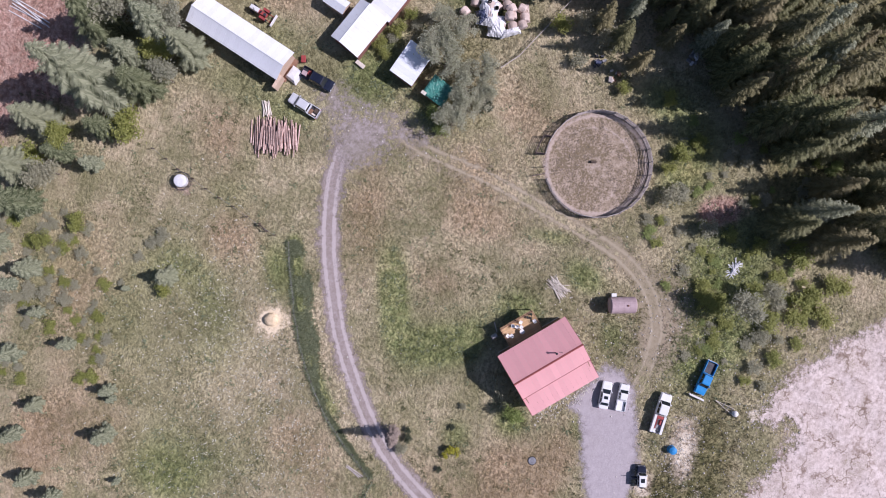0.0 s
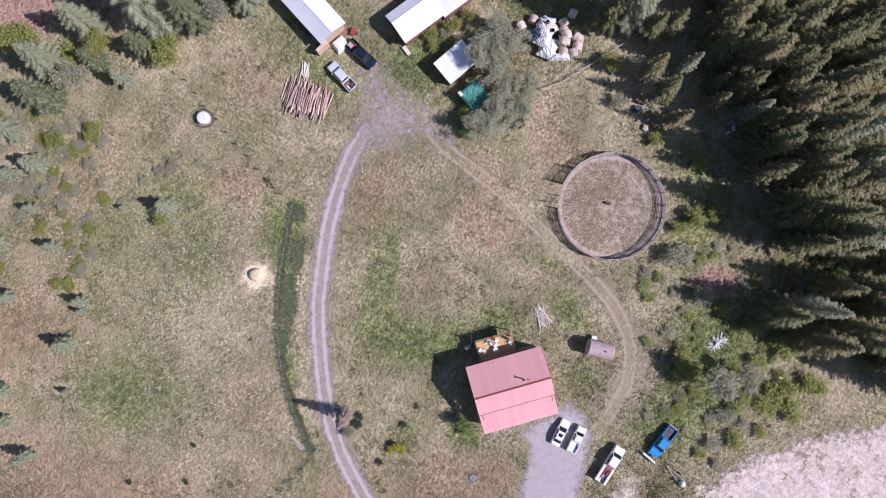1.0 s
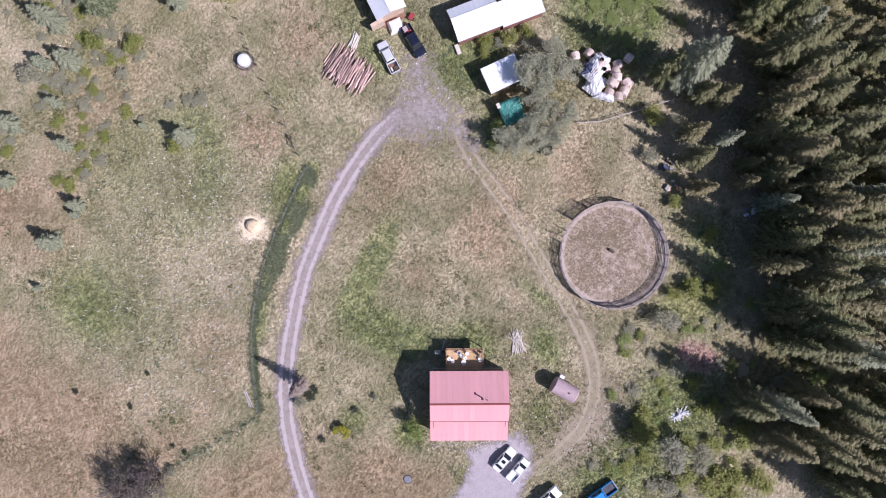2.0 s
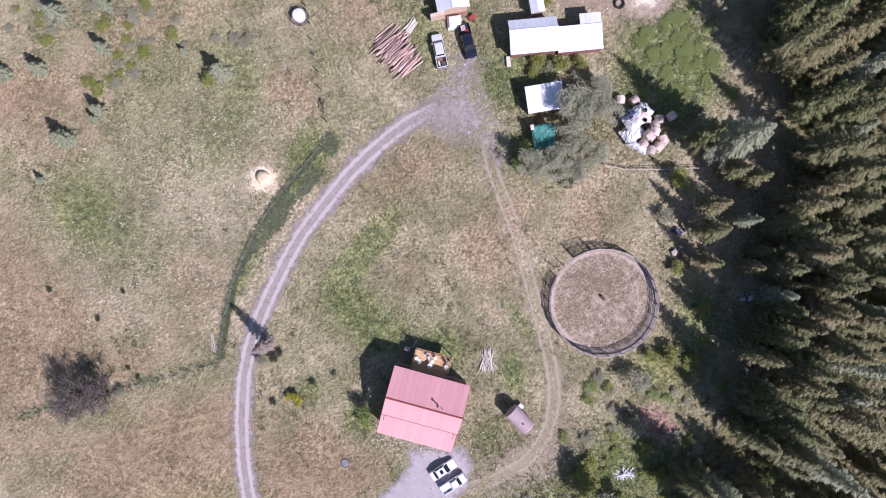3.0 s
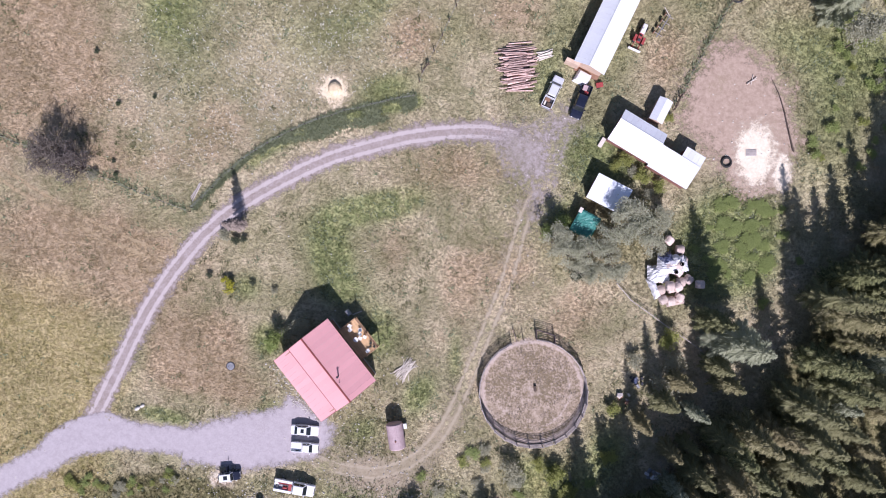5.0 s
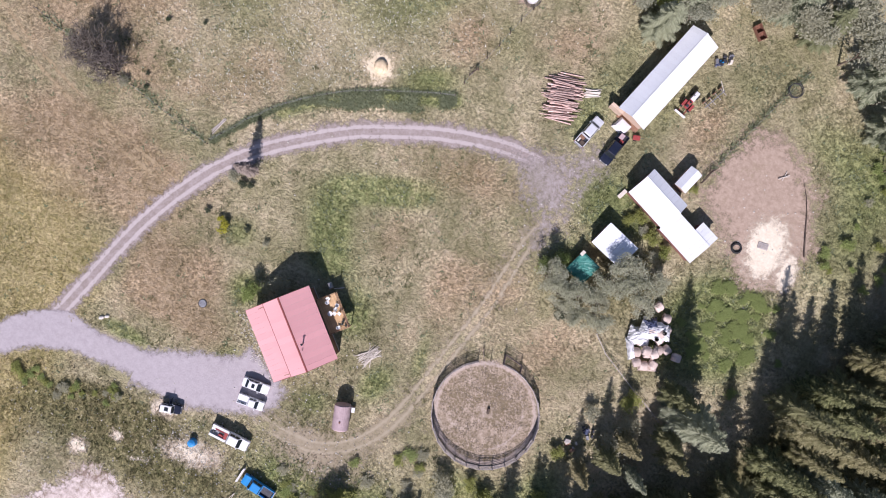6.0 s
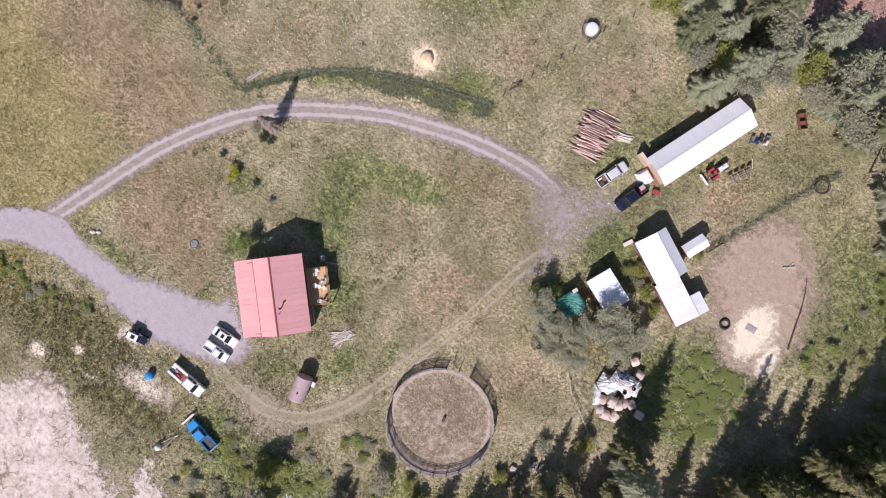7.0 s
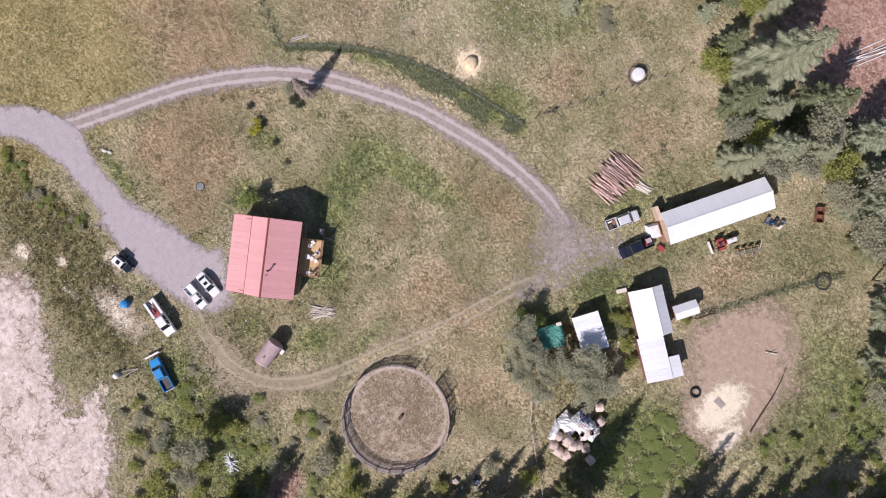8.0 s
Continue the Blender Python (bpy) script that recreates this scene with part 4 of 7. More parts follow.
def glass_quad(v, name, pts, off=0.012):
    """A pane a little proud of the cab, with thickness."""
    a, b, c = (Vector(p) for p in pts[:3])
    n = (b - a).cross(c - a).normalized() * off
    mid = sum((Vector(p) for p in pts), Vector()) / len(pts)
    if n.dot(mid - Vector((mid.x * 0.9, 0, 1.0))) < 0:
        n = -n
    return part(name, loft(B(), [[Vector(p) - n for p in pts], [Vector(p) + n for p in pts]]), "glass", v)


def cab(v, paint, xr, xf, w, z0, z1, rear=0.25, front=0.55, wt=None):
    """The cab with its panes: from xr to xf at the belt line."""
    wt = wt or w - 0.2
    top = part("cab", loft(B(), [[(xr, -w, z0), (xf, -w, z0), (xf, w, z0), (xr, w, z0)], [(xr + rear * 0.9, -wt, z1 - 0.06), (xf - front * 0.92, -wt, z1 - 0.06), (xf - front * 0.92, wt, z1 - 0.06), (xr + rear * 0.9, wt, z1 - 0.06)],
                                 [(xr + rear + 0.08, -wt + 0.08, z1), (xf - front - 0.1, -wt + 0.08, z1), (xf - front - 0.1, wt - 0.08, z1), (xr + rear + 0.08, wt - 0.08, z1)]]), paint, v)
    def on(k, x0, x1, y0, y1):
        z = z0 + (z1 - 0.06 - z0) * k
        return x0 + (x1 - x0) * k, y0 + (y1 - y0) * k, z
    pf = [on(k, xf, xf - front * 0.92, s * w * 0.9, s * wt * 0.92) for k, s in ((0.08, -1), (0.08, 1), (0.94, 1), (0.94, -1))]
    glass_quad(top, "windscreen", pf)
    pr = [on(k, xr, xr + rear * 0.9, s * w * 0.88, s * wt * 0.9) for k, s in ((0.2, -1), (0.2, 1), (0.92, 1), (0.92, -1))]
    glass_quad(top, "rear_window", pr)
    xm = (xr + xf) / 2 - 0.1
    for s in (-1, 1):
        for xa, xb, ta, tb_ in ((xr + 0.12, xm - 0.05, xr + rear + 0.1, xm - 0.05), (xm + 0.05, xf - 0.2, xm + 0.05, xf - front - 0.08)):
            q = [on(0.15, xa, ta, s * w, s * wt), on(0.15, xb, tb_, s * w, s * wt), on(0.92, xb, tb_, s * w, s * wt), on(0.92, xa, ta, s * w, s * wt)]
            glass_quad(top, "side_window", q)
        part("mirror", box(B(), xf - 0.5, xf - 0.3, s * (w + 0.02), s * (w + 0.2), z0 + 0.08, z0 + 0.28, 0.02), paint, top)
    return top


def front_end(v, xf, w, z, paint="steel", plate="steel"):
    part("bumper", box(B(), xf - 0.12, xf + 0.06, -w * 0.92, w * 0.92, 0.38, 0.6, 0.03), plate, v)
    part("grille", box(B(), xf - 0.02, xf + 0.02, -w * 0.45, w * 0.45, 0.62, z - 0.08, 0.01), "dark_metal", v)
    for s in (-1, 1):
        part("headlight", box(B(), xf - 0.12, xf + 0.03, s * w * 0.52 - 0.18 * (s < 0), s * w * 0.52 + 0.18 * (s > 0) + (0.02 if s < 0 else 0.02), z - 0.28, z - 0.08, 0.02), "white_plastic", v)


def tail_lamps(v, xr, w, z):
    for s in (-1, 1):
        part("tail_lamp", box(B(), xr - 0.02, xr + 0.05, s * (w - 0.1) - 0.08, s * (w - 0.1) + 0.08, z - 0.35, z - 0.05, 0.01), "lamp_red", v)


def pickup(m, paint, label, L=5.6, W=1.9, H=1.8, bed=1.75, crew=True, floor="dark_metal", hood=1.35, lift=0.0):
    v = thing("pickup_truck", m, label, "pickup truck")
    w, xf, xr = W / 2, L / 2, -L / 2
    xc = xr + bed                       # back of the cab
    belt = 1.08 + lift
    part("body", hull(B(), [(xc - 0.02, w, 0.42, belt - 0.1, belt, w - 0.06), (xf - hood, w, 0.42, belt - 0.1, belt + 0.02, w - 0.08), (xf - 0.5, w * 0.98, 0.42, belt - 0.16, belt - 0.02, w - 0.16), (xf - 0.08, w * 0.95, 0.45, belt - 0.24, belt - 0.1, w - 0.24), (xf, w * 0.9, 0.5, belt - 0.34, belt - 0.22, w - 0.3)]), paint, v)
    cab(v, paint, xc + 0.02, xf - hood + 0.15, w - 0.05, belt, H + lift, 0.18, 0.6)
    bd = part("bed", box(B(), xr, xc - 0.05, -w + 0.04, w - 0.04, 0.45, 0.66), floor, v, "pickup bed floor")
    for s in (-1, 1):
        part("bed_side", hull(B(), [(xr + 0.02, 0.07, 0.5, belt - 0.06, belt - 0.02, 0.05), (xc - 0.05, 0.07, 0.5, belt - 0.06, belt - 0.02, 0.05)]), paint, bd).matrix_basis = Matrix.Translation((0, s * (w - 0.07), 0))
    part("tailgate", box(B(), xr, xr + 0.08, -w + 0.14, w - 0.14, 0.6, belt - 0.02, 0.015), paint, bd)
    part("headboard", box(B(), xc - 0.12, xc - 0.06, -w + 0.14, w - 0.14, 0.6, belt - 0.02, 0.015), paint, bd)
    part("rear_bumper", box(B(), xr - 0.15, xr - 0.01, -w * 0.9, w * 0.9, 0.42, 0.58, 0.03), "steel", v)
    wheels(v, (xr + 1.05, xf - 0.95), w - 0.02, 0.38)
    front_end(v, xf, w, belt - 0.12)
    tail_lamps(v, xr, w, belt)
    part("door_seam", box(B(), xf - hood - 0.02, xf - hood, -w - 0.004, w + 0.004, 0.55, belt - 0.05), "dark_metal", v)
    return v


def sedan(m, paint, label, L=4.7, W=1.78, H=1.42):
    v = thing("sedan_car", m, label, "car")
    w, xf, xr = W / 2, L / 2, -L / 2
    part("body", hull(B(), [(xr, w * 0.86, 0.45, 0.72, 0.86, w - 0.3), (xr + 0.15, w * 0.95, 0.35, 0.8, 0.92, w - 0.2), (xr + 1.0, w, 0.3, 0.84, 0.95, w - 0.1), (0.9, w, 0.3, 0.84, 0.94, w - 0.1), (xf - 0.5, w * 0.97, 0.32, 0.74, 0.84, w - 0.2), (xf - 0.08, w * 0.9, 0.4, 0.62, 0.72, w - 0.3), (xf, w * 0.8, 0.45, 0.58, 0.66, w - 0.38)]), paint, v)
    cab(v, paint, xr + 0.55, 1.15, w - 0.06, 0.93, H, 0.75, 0.85, w - 0.24)
    wheels(v, (xr + 0.95, xf - 0.9), w - 0.01, 0.32)
    part("sunroof", box(B(), -0.55, 0.0, -0.35, 0.35, H - 0.005, H + 0.012, 0.005), "glass", v)
    front_end(v, xf - 0.02, w * 0.85, 0.68, paint, paint)
    tail_lamps(v, xr + 0.02, w * 0.9, 0.85)
    return v


def small_jeep(m):
    v = thing("small_jeep", m, "small off-roader with white roof, dark hood and open dark roof hatch", "car")
    part("body", hull(B(), [(-1.75, 0.72, 0.4, 0.9, 1.0, 0.66), (0.5, 0.76, 0.4, 0.95, 1.02, 0.7), (1.5, 0.74, 0.42, 0.9, 0.98, 0.62), (1.75, 0.68, 0.45, 0.8, 0.88, 0.55)]), "paint_dark", v, "dark body and hood")
    c = cab(v, "paint_white", -1.7, 0.65, 0.72, 1.0, 1.72, 0.12, 0.35, 0.62)
    part("hatch", box(B(), -0.85, -0.15, -0.35, 0.35, 1.715, 1.74, 0.01), "glass", c, "dark roof hatch")
    wheels(v, (-1.15, 1.1), 0.8, 0.38)
    part("spare_wheel", tube(B(), (-1.76, 0, 0.95), (-1.98, 0, 0.95), 0.36, 0.36, 14), "rubber", v)
    front_end(v, 1.76, 0.72, 0.95)
    d = part("open_door", box(B(), -0.2, -0.12, 0.8, 1.75, 0.5, 1.5, 0.02), "paint_dark", v, "dark door standing open")
    part("pane", box(B(), -0.19, -0.13, 0.95, 1.6, 1.1, 1.45), "glass", d)


def service_truck(m):
    v = thing("service_truck", m, "white crew-cab work truck with open utility bed carrying red tools", "pickup truck")
    w, xf, xr = 1.0, 3.5, -3.5
    part("body", hull(B(), [(-0.2, w, 0.5, 1.15, 1.25, w - 0.06), (2.1, w, 0.5, 1.15, 1.27, w - 0.08), (3.1, w * 0.98, 0.5, 1.08, 1.2, w - 0.14), (3.42, w * 0.95, 0.52, 0.95, 1.08, w - 0.22), (3.5, w * 0.9, 0.6, 0.85, 0.95, w - 0.3)]), "paint_white", v)
    cab(v, "paint_white", -0.15, 2.3, w - 0.05, 1.25, 2.0, 0.15, 0.65)
    b = part("utility_bed", box(B(), xr, -0.3, -1.05, 1.05, 0.75, 0.9), "steel", v)
    for s in (-1, 1):
        for i, (xa, xb) in enumerate(((-3.45, -2.3), (-2.28, -1.2), (-1.18, -0.35))):
            part("tool_box", box(B(), xa, xb, s * 0.62 if s > 0 else -1.05, 1.05 if s > 0 else -0.62, 0.9, 1.35, 0.02), "paint_white", b)
    part("toolbox", box(B(), -0.95, -0.42, -0.6, 0.6, 0.9, 1.3, 0.03), "paint_red", b, "red steel tool chest")
    part("compressor", tube(B(), (-1.9, -0.25, 1.12), (-1.1, -0.25, 1.12), 0.2, 0.2, 12), "paint_red", b)
    for y in (0.1, 0.3, 0.45):
        part("bar", tube(B(), (-2.9, y, 1.0 + y * 0.5), (-1.0, y + 0.05, 1.0 + y * 0.5), 0.05, 0.05, 6), "paint_red" if y > 0.2 else "steel", b)
    part("reel", tube(B(), (-2.9, -0.3, 1.1), (-2.9, 0.05, 1.1), 0.28, 0.28, 14), "dark_metal", b)
    part("carton", box(B(), -3.4, -2.7, 0.1, 0.55, 0.9, 1.25, 0.03), "white_plastic", b)
    wheels(v, (-2.2, 2.5), 0.98, 0.42)
    front_end(v, xf, w, 1.08)
    tail_lamps(v, xr, 1.0, 1.2)


sedan(turn(-17.9, -36.3, 0.99, 0.13), "paint_white", "white four-door sedan parked on the gravel beside the house")
pickup(turn(-17.3, -39.2, 0.99, 0.14), "paint_white", "small white pickup with empty bed parked beside the sedan", L=4.7, W=1.7, H=1.6, bed=1.9, hood=1.1, floor="paint_white")
service_truck(turn(-17.7, -46.3, 1.0, 0.02))
bt = pickup(turn(-9.4, -51.7, -0.995, 0.1), "paint_blue", "bright blue pickup with a pale snow plough and empty bed", L=6.0, W=1.95, bed=2.3, hood=1.5)
plow = part("snow_plough", B(), "tarp_white", bt, "pale snow plough blade")
bm = B()
loft(bm, [[(3.62 + dx, y, z) for dx, z in ((0.0, 0.15), (0.14, 0.15), (0.02, 0.5), (0.22, 0.85), (0.1, 0.85), (-0.1, 0.5))] for y in (-1.35, 1.35)])
part("blade", bm, "tarp_white", plow)
for y in (-0.5, 0.5):
    part("push_arm", tube(B(), (3.0, y, 0.45), (3.6, y, 0.4), 0.05, 0.05, 8), "dark_metal", plow)
small_jeep(turn(-29.0, -46.7, 0.95, 0.3))
pickup(turn(12.15, 28.9, 0.23, 0.97), "paint_silver", "silver pickup with tools in its bed parked on the grass", L=5.7, W=1.9, bed=1.8)
sp = bpy.data.objects["pickup_truck.002"]
part("cargo", box(B(), -2.6, -1.9, -0.7, 0.1, 0.66, 0.95, 0.04), "dark_wood", sp, "dark case in the bed")
part("cargo", box(B(), -1.8, -1.2, -0.2, 0.7, 0.66, 0.9, 0.04), "wall_brown", sp, "brown crate in the bed")
part("cargo", box(B(), -2.5, -1.5, 0.3, 0.6, 0.66, 0.85, 0.03), "pale_wood", sp, "pale boards in the bed")
dp = pickup(turn(17.2, 28.3, -0.17, -0.98), "paint_dark", "dark blue pickup with a loaded bed parked by the barn", L=5.9, W=2.0, H=1.85, bed=1.8)
part("cargo", box(B(), -2.8, -1.9, -0.6, 0.2, 0.68, 1.15, 0.04), "tank", dp, "faded pinkish box in the bed")
part("cargo", box(B(), -1.9, -1.35, -0.1, 0.6, 0.68, 1.0, 0.04), "paint_red", dp, "red case in the bed")


def small_tractor(m):
    v = thing("tractor", m, "old red farm tractor with a white hood and front blade", "tractor")
    part("body", hull(B(), [(-1.3, 0.35, 0.6, 1.0, 1.1, 0.28), (0.2, 0.38, 0.6, 1.15, 1.25, 0.3)]), "paint_red", v)
    part("hood", hull(B(), [(0.2, 0.42, 0.7, 1.2, 1.35, 0.32), (1.9, 0.4, 0.7, 1.15, 1.3, 0.3)]), "tarp_white", v, "white hood")
    part("seat", box(B(), -1.2, -0.7, -0.25, 0.25, 1.1, 1.25, 0.05), "dark_metal", v)
    part("steering_wheel", tube(B(), (-0.3, 0, 1.5), (-0.27, 0, 1.55), 0.22, 0.22, 14), "dark_metal", v)
    part("exhaust", tube(B(), (1.0, 0.2, 1.3), (1.0, 0.2, 2.0), 0.05, 0.05, 8), "dark_metal", v)
    for s in (-1, 1):
        t = part("tyre", tube(B(), (-0.9, s * 0.55, 0.65), (-0.9, s * 0.95, 0.65), 0.65, 0.65, 18), "rubber", v)
        part("rim", tube(B(), (-0.9, s * 0.9, 0.65), (-0.9, s * 0.97, 0.65), 0.38, 0.35, 12), "paint_red", t)
        part("fender", box(B(), -1.5, -0.3, s * 0.75 - 0.22, s * 0.75 + 0.22, 1.3, 1.36, 0.02), "paint_red", v)
        part("tyre", tube(B(), (1.5, s * 0.5, 0.38), (1.5, s * 0.72, 0.38), 0.38, 0.38, 14), "rubber", v)
        part("arm", tube(B(), (-2.4, s * 0.55, 0.45), (-0.6, s * 0.5, 0.7), 0.06, 0.06, 6), "paint_red", v)
    part("blade", box(B(), -2.6, -2.4, -1.1, 1.1, 0.1, 0.75, 0.03), "tarp_white", v, "pale blade across the end")


small_tractor(turn(24.8, 41.2, 0.22, 0.975))
im = thing("farm_implement", turn(28.3, 43.6, 0.36, 0.93), "rusty grey hay implement with wheels and long tines", "farm machine")
part("frame", tube(B(), (-2.2, 0, 0.55), (2.2, 0, 0.55), 0.08, 0.08, 8), "steel", im)
for x in (-1.6, -0.5, 0.7, 1.9):
    part("cross_bar", tube(B(), (x, -0.8, 0.5), (x, 0.8, 0.5), 0.05, 0.05, 6), "grey_wood", im)
    part("wheel", tube(B(), (x, 0.75, 0.4), (x, 0.85, 0.4), 0.4, 0.4, 14), "rust", im)
part("draw_bar", tube(B(), (2.0, 0, 0.5), (2.9, 1.6, 0.4), 0.06, 0.06, 6), "pale_wood", im)
rc = thing("cart", turn(19.7, 31.7, 0.8, 0.3), "small red hand cart behind the dark pickup", "cart")
part("tray", box(B(), -0.6, 0.6, -0.4, 0.4, 0.4, 0.8, 0.05), "paint_red", rc)
for s in (-1, 1):
    part("wheel", tube(B(), (-0.2, s * 0.42, 0.25), (-0.2, s * 0.52, 0.25), 0.25, 0.25, 12), "rubber", rc)
part("handle", tube(B(), (0.6, 0, 0.6), (1.3, 0, 0.8), 0.03, 0.03, 6), "dark_metal", rc)


# ---- round pen ----
def round_pen():
    n, r, hgt = 26, 9.1, 1.85
    pen = thing("round_pen", pose(19.2, -22.0, 0.05), "round horse pen of bleached pole rails with a gate opening", "round pen")
    seg = 2 * r * math.sin(math.pi / n)
    rnd = random.Random(21)
    rails = []
    for k in range(3):
        bm = B()
        mid_p = (rnd.uniform(-0.3, 0.3), rnd.uniform(-0.03, 0.03), rnd.uniform(-0.03, 0.03))
        tube(bm, (-seg / 2 - 0.12, 0.05, 0), mid_p, 0.062, 0.055, 6)
        tube(bm, mid_p, (seg / 2 + 0.12, 0.05, 0), 0.055, 0.045, 6)
        rails.append(mesh_of("rail", bm, "pen_rail"))
    bm = B()
    tube(bm, (0, 0, -0.1), (0, 0, hgt + 0.12), 0.09, 0.075, 8)
    post = mesh_of("post", bm, "pen_rail")
    bm = B()
    box(bm, -seg / 2, seg / 2, -0.025, 0.025, 0.02, 0.24)
    kick = mesh_of("kick_board", bm, "pen_rail")
    skip = {9, 10}
    for i in range(n):
        a = radians(-20) + 2 * math.pi * i / n
        lean = pose(0, 0, 0, 0, 0, math.degrees(a) + 90) @ pose(0, 0, 0, 1 + rnd.uniform(-1, 1), 0, 0)
        mid = Matrix.Translation((r * math.cos(a), r * math.sin(a), 0))
        if i not in skip:
            piece("kick_board", kick, pen, mid @ lean)
            for k in range(6):
                piece("rail", rnd.choice(rails), pen, mid @ lean @ pose(0, 0, 0.42 + k * 0.275 + rnd.uniform(-0.03, 0.03), 0, rnd.uniform(-1, 1), rnd.choice((0, 180))))
        e = a - math.pi / n
        piece("post", post, pen, Matrix.Translation((r / math.cos(math.pi / n) * math.cos(e), r / math.cos(math.pi / n) * math.sin(e), 0)) @ pose(0, 0, 0, 0, 0, math.degrees(e) + 90) @ pose(0, 0, 0, 1, 0, 0))
    # gate leaf standing open outwards, and a small chute beside the opening
    def leaf(name, p0, p1, z1, rails, mat="pen_wood"):
        g = part(name, B(), mat, pen, "dark pole panel")
        for k in range(rails):
            z = 0.3 + (z1 - 0.3) * k / (rails - 1)
            part("rail", tube(B(), (*p0, z), (*p1, z), 0.05, 0.045, 6), mat, g)
        for p in (p0, p1):
            part("post", tube(B(), (*p, -0.1), (*p, z1 + 0.1), 0.07, 0.06, 6), mat, g)
    leaf("gate", (-4.5, 8.1), (-5.5, 9.9), 1.0, 2)
    leaf("chute_panel", (-1.3, 9.2), (-1.7, 10.8), 1.6, 4)
    leaf("chute_panel", (-1.7, 10.8), (1.6, 10.4), 1.6, 5)
    leaf("chute_panel", (1.9, 9.1), (1.6, 10.4), 1.6, 5)


round_pen()
bl = thing("wooden_block", pose(19.5, -21.3, 0.03, 0, 0, -75), "dark wooden block in the middle of the pen", "block")
part("block", box(B(), -0.5, 0.5, -0.22, 0.22, 0, 0.5, 0.05), "dark_wood", bl)


# ---- logs and poles ----
def log_pile():
    pile = thing("log_pile", turn(5.4, 32.0, 0.945, 0.326, 0.02), "stack of peeled pinkish timber logs lying on grass", "log pile")
    rnd = random.Random(11)
    bm = B()
    tube(bm, (-3.0, 0, 0), (3.0, 0, 0), 0.17, 0.13, 10)
    lg = mesh_of("log", bm, "log")
    bm = B()
    tube(bm, (-3.3, 0, 0), (2.6, 0.06, 0), 0.14, 0.10, 8)
    tube(bm, (2.6, 0.06, 0), (3.4, 0.12, 0.01), 0.10, 0.08, 8)
    lg2 = mesh_of("log", bm, "log")
    for layer, (count, z) in enumerate(((24, 0.17), (20, 0.45), (15, 0.72), (9, 0.98))):
        for i in range(count):
            y = (i - (count - 1) / 2) * 0.35 + rnd.uniform(-0.09, 0.09)
            piece("log", rnd.choice((lg, lg2)), pile, pose(rnd.uniform(-1.1, 1.1), y, z + rnd.uniform(-0.04, 0.07), rnd.uniform(0, 360), rnd.uniform(-1.2, 1.2), rnd.gauss(0, 5) + (180 if rnd.random() < 0.4 else 0))
                  @ Matrix.Diagonal((rnd.uniform(0.5, 0.95), rnd.uniform(0.6, 1.15), rnd.uniform(0.6, 1.15), 1)))


log_pile()


def pole_heap(name, m, label, mat, count, length, spread, r=0.05, seed=1, cross=12):
    h = thing(name, m, label, "wood pile")
    rnd = random.Random(seed)
    for i in range(count):
        L = length * rnd.uniform(0.6, 1.0)
        a = radians(rnd.gauss(0, cross))
        y = rnd.uniform(-spread, spread)
        z = 0.06 + 0.4 * rnd.random() * (1 - abs(y) / (spread + 0.1))
        d = Vector((math.cos(a), math.sin(a), rnd.uniform(-0.03, 0.03))) * L / 2
        c = Vector((rnd.uniform(-0.3, 0.3), y, z))
        part("pole", tube(B(), c - d, c + d, r * rnd.uniform(0.8, 1.3), r * 0.8, 6), mat, h)


pole_heap("pole_heap", turn(-3.0, -22.6, 0.45, 0.89), "heap of thin bleached bare poles on the grass", "pale_wood", 34, 4.4, 0.8, 0.055, 2, 17)
pole_heap("plank_stack", turn(9.6, 35.0, 0.9, 0.4), "short pale planks stacked beside the logs", "pale_wood", 14, 2.9, 0.7, 0.1, 4, 6)
pole_heap("scrap_wood", turn(10.0, -50.4, 0.2, 0.98), "tangled heap of white painted scrap wood", "tarp_white", 22, 2.6, 1.1, 0.09, 7, 60)
pole_heap("scrap_wood", turn(12.0, 79.0, 0.2, 0.98), "long bleached poles lying on cleared ground", "tarp_white", 6, 9, 1.6, 0.1, 8, 8)
pole_heap("pole_heap", turn(-44.6, 0.2, 0.35, 0.93), "old leaning brace poles at the fence corner", "grey_wood", 5, 4.0, 0.3, 0.07, 9, 8)
pole_heap("pole_heap", turn(44.8, 37.5, 0.3, 0.9), "two short pale poles on the corral dirt", "pale_wood", 3, 2.2, 0.3, 0.07, 10, 30)


# ---- loose things in the yard ----
tk = thing("storage_tank", turn(-2.3, -33.75, 0.34, -0.94), "faded pinkish-grey steel tank lying on two cradles", "tank")
bm = B()
R = 1.42
rings = []
for x, k in ((-2.3, 0.0), (-2.28, 0.55), (-2.2, 0.88), (-2.05, 1.0), (2.05, 1.0), (2.2, 0.88), (2.28, 0.55), (2.3, 0.0)):
    rr = max(R * k, 0.02)
    rings.append([(x, rr * math.cos(a), 1.6 + rr * math.sin(a)) for a in (2 * math.pi * i / 28 for i in range(28))])
loft(bm, rings)
part("shell", bm, "tank", tk)
for x in (-1.4, 1.4):
    part("cradle", box(B(), x - 0.15, x + 0.15, -1.1, 1.1, 0, 0.75, 0.03), "dark_wood", tk)
for x in (-1.0, 0.0, 1.0):
    bm = B()
    tube(bm, (x - 0.03, 0, 1.6), (x + 0.03, 0, 1.6), R + 0.012, R + 0.012, 28)
    part("weld_band", bm, "tank", tk)
part("filler_cap", tube(B(), (0.6, 0, 3.0), (0.6, 0, 3.15), 0.15, 0.15, 12), "rust", tk)
pb = thing("plastic_box", turn(-1.19, -32.13, 0.34, -0.94), "white plastic box beside the tank", "box")
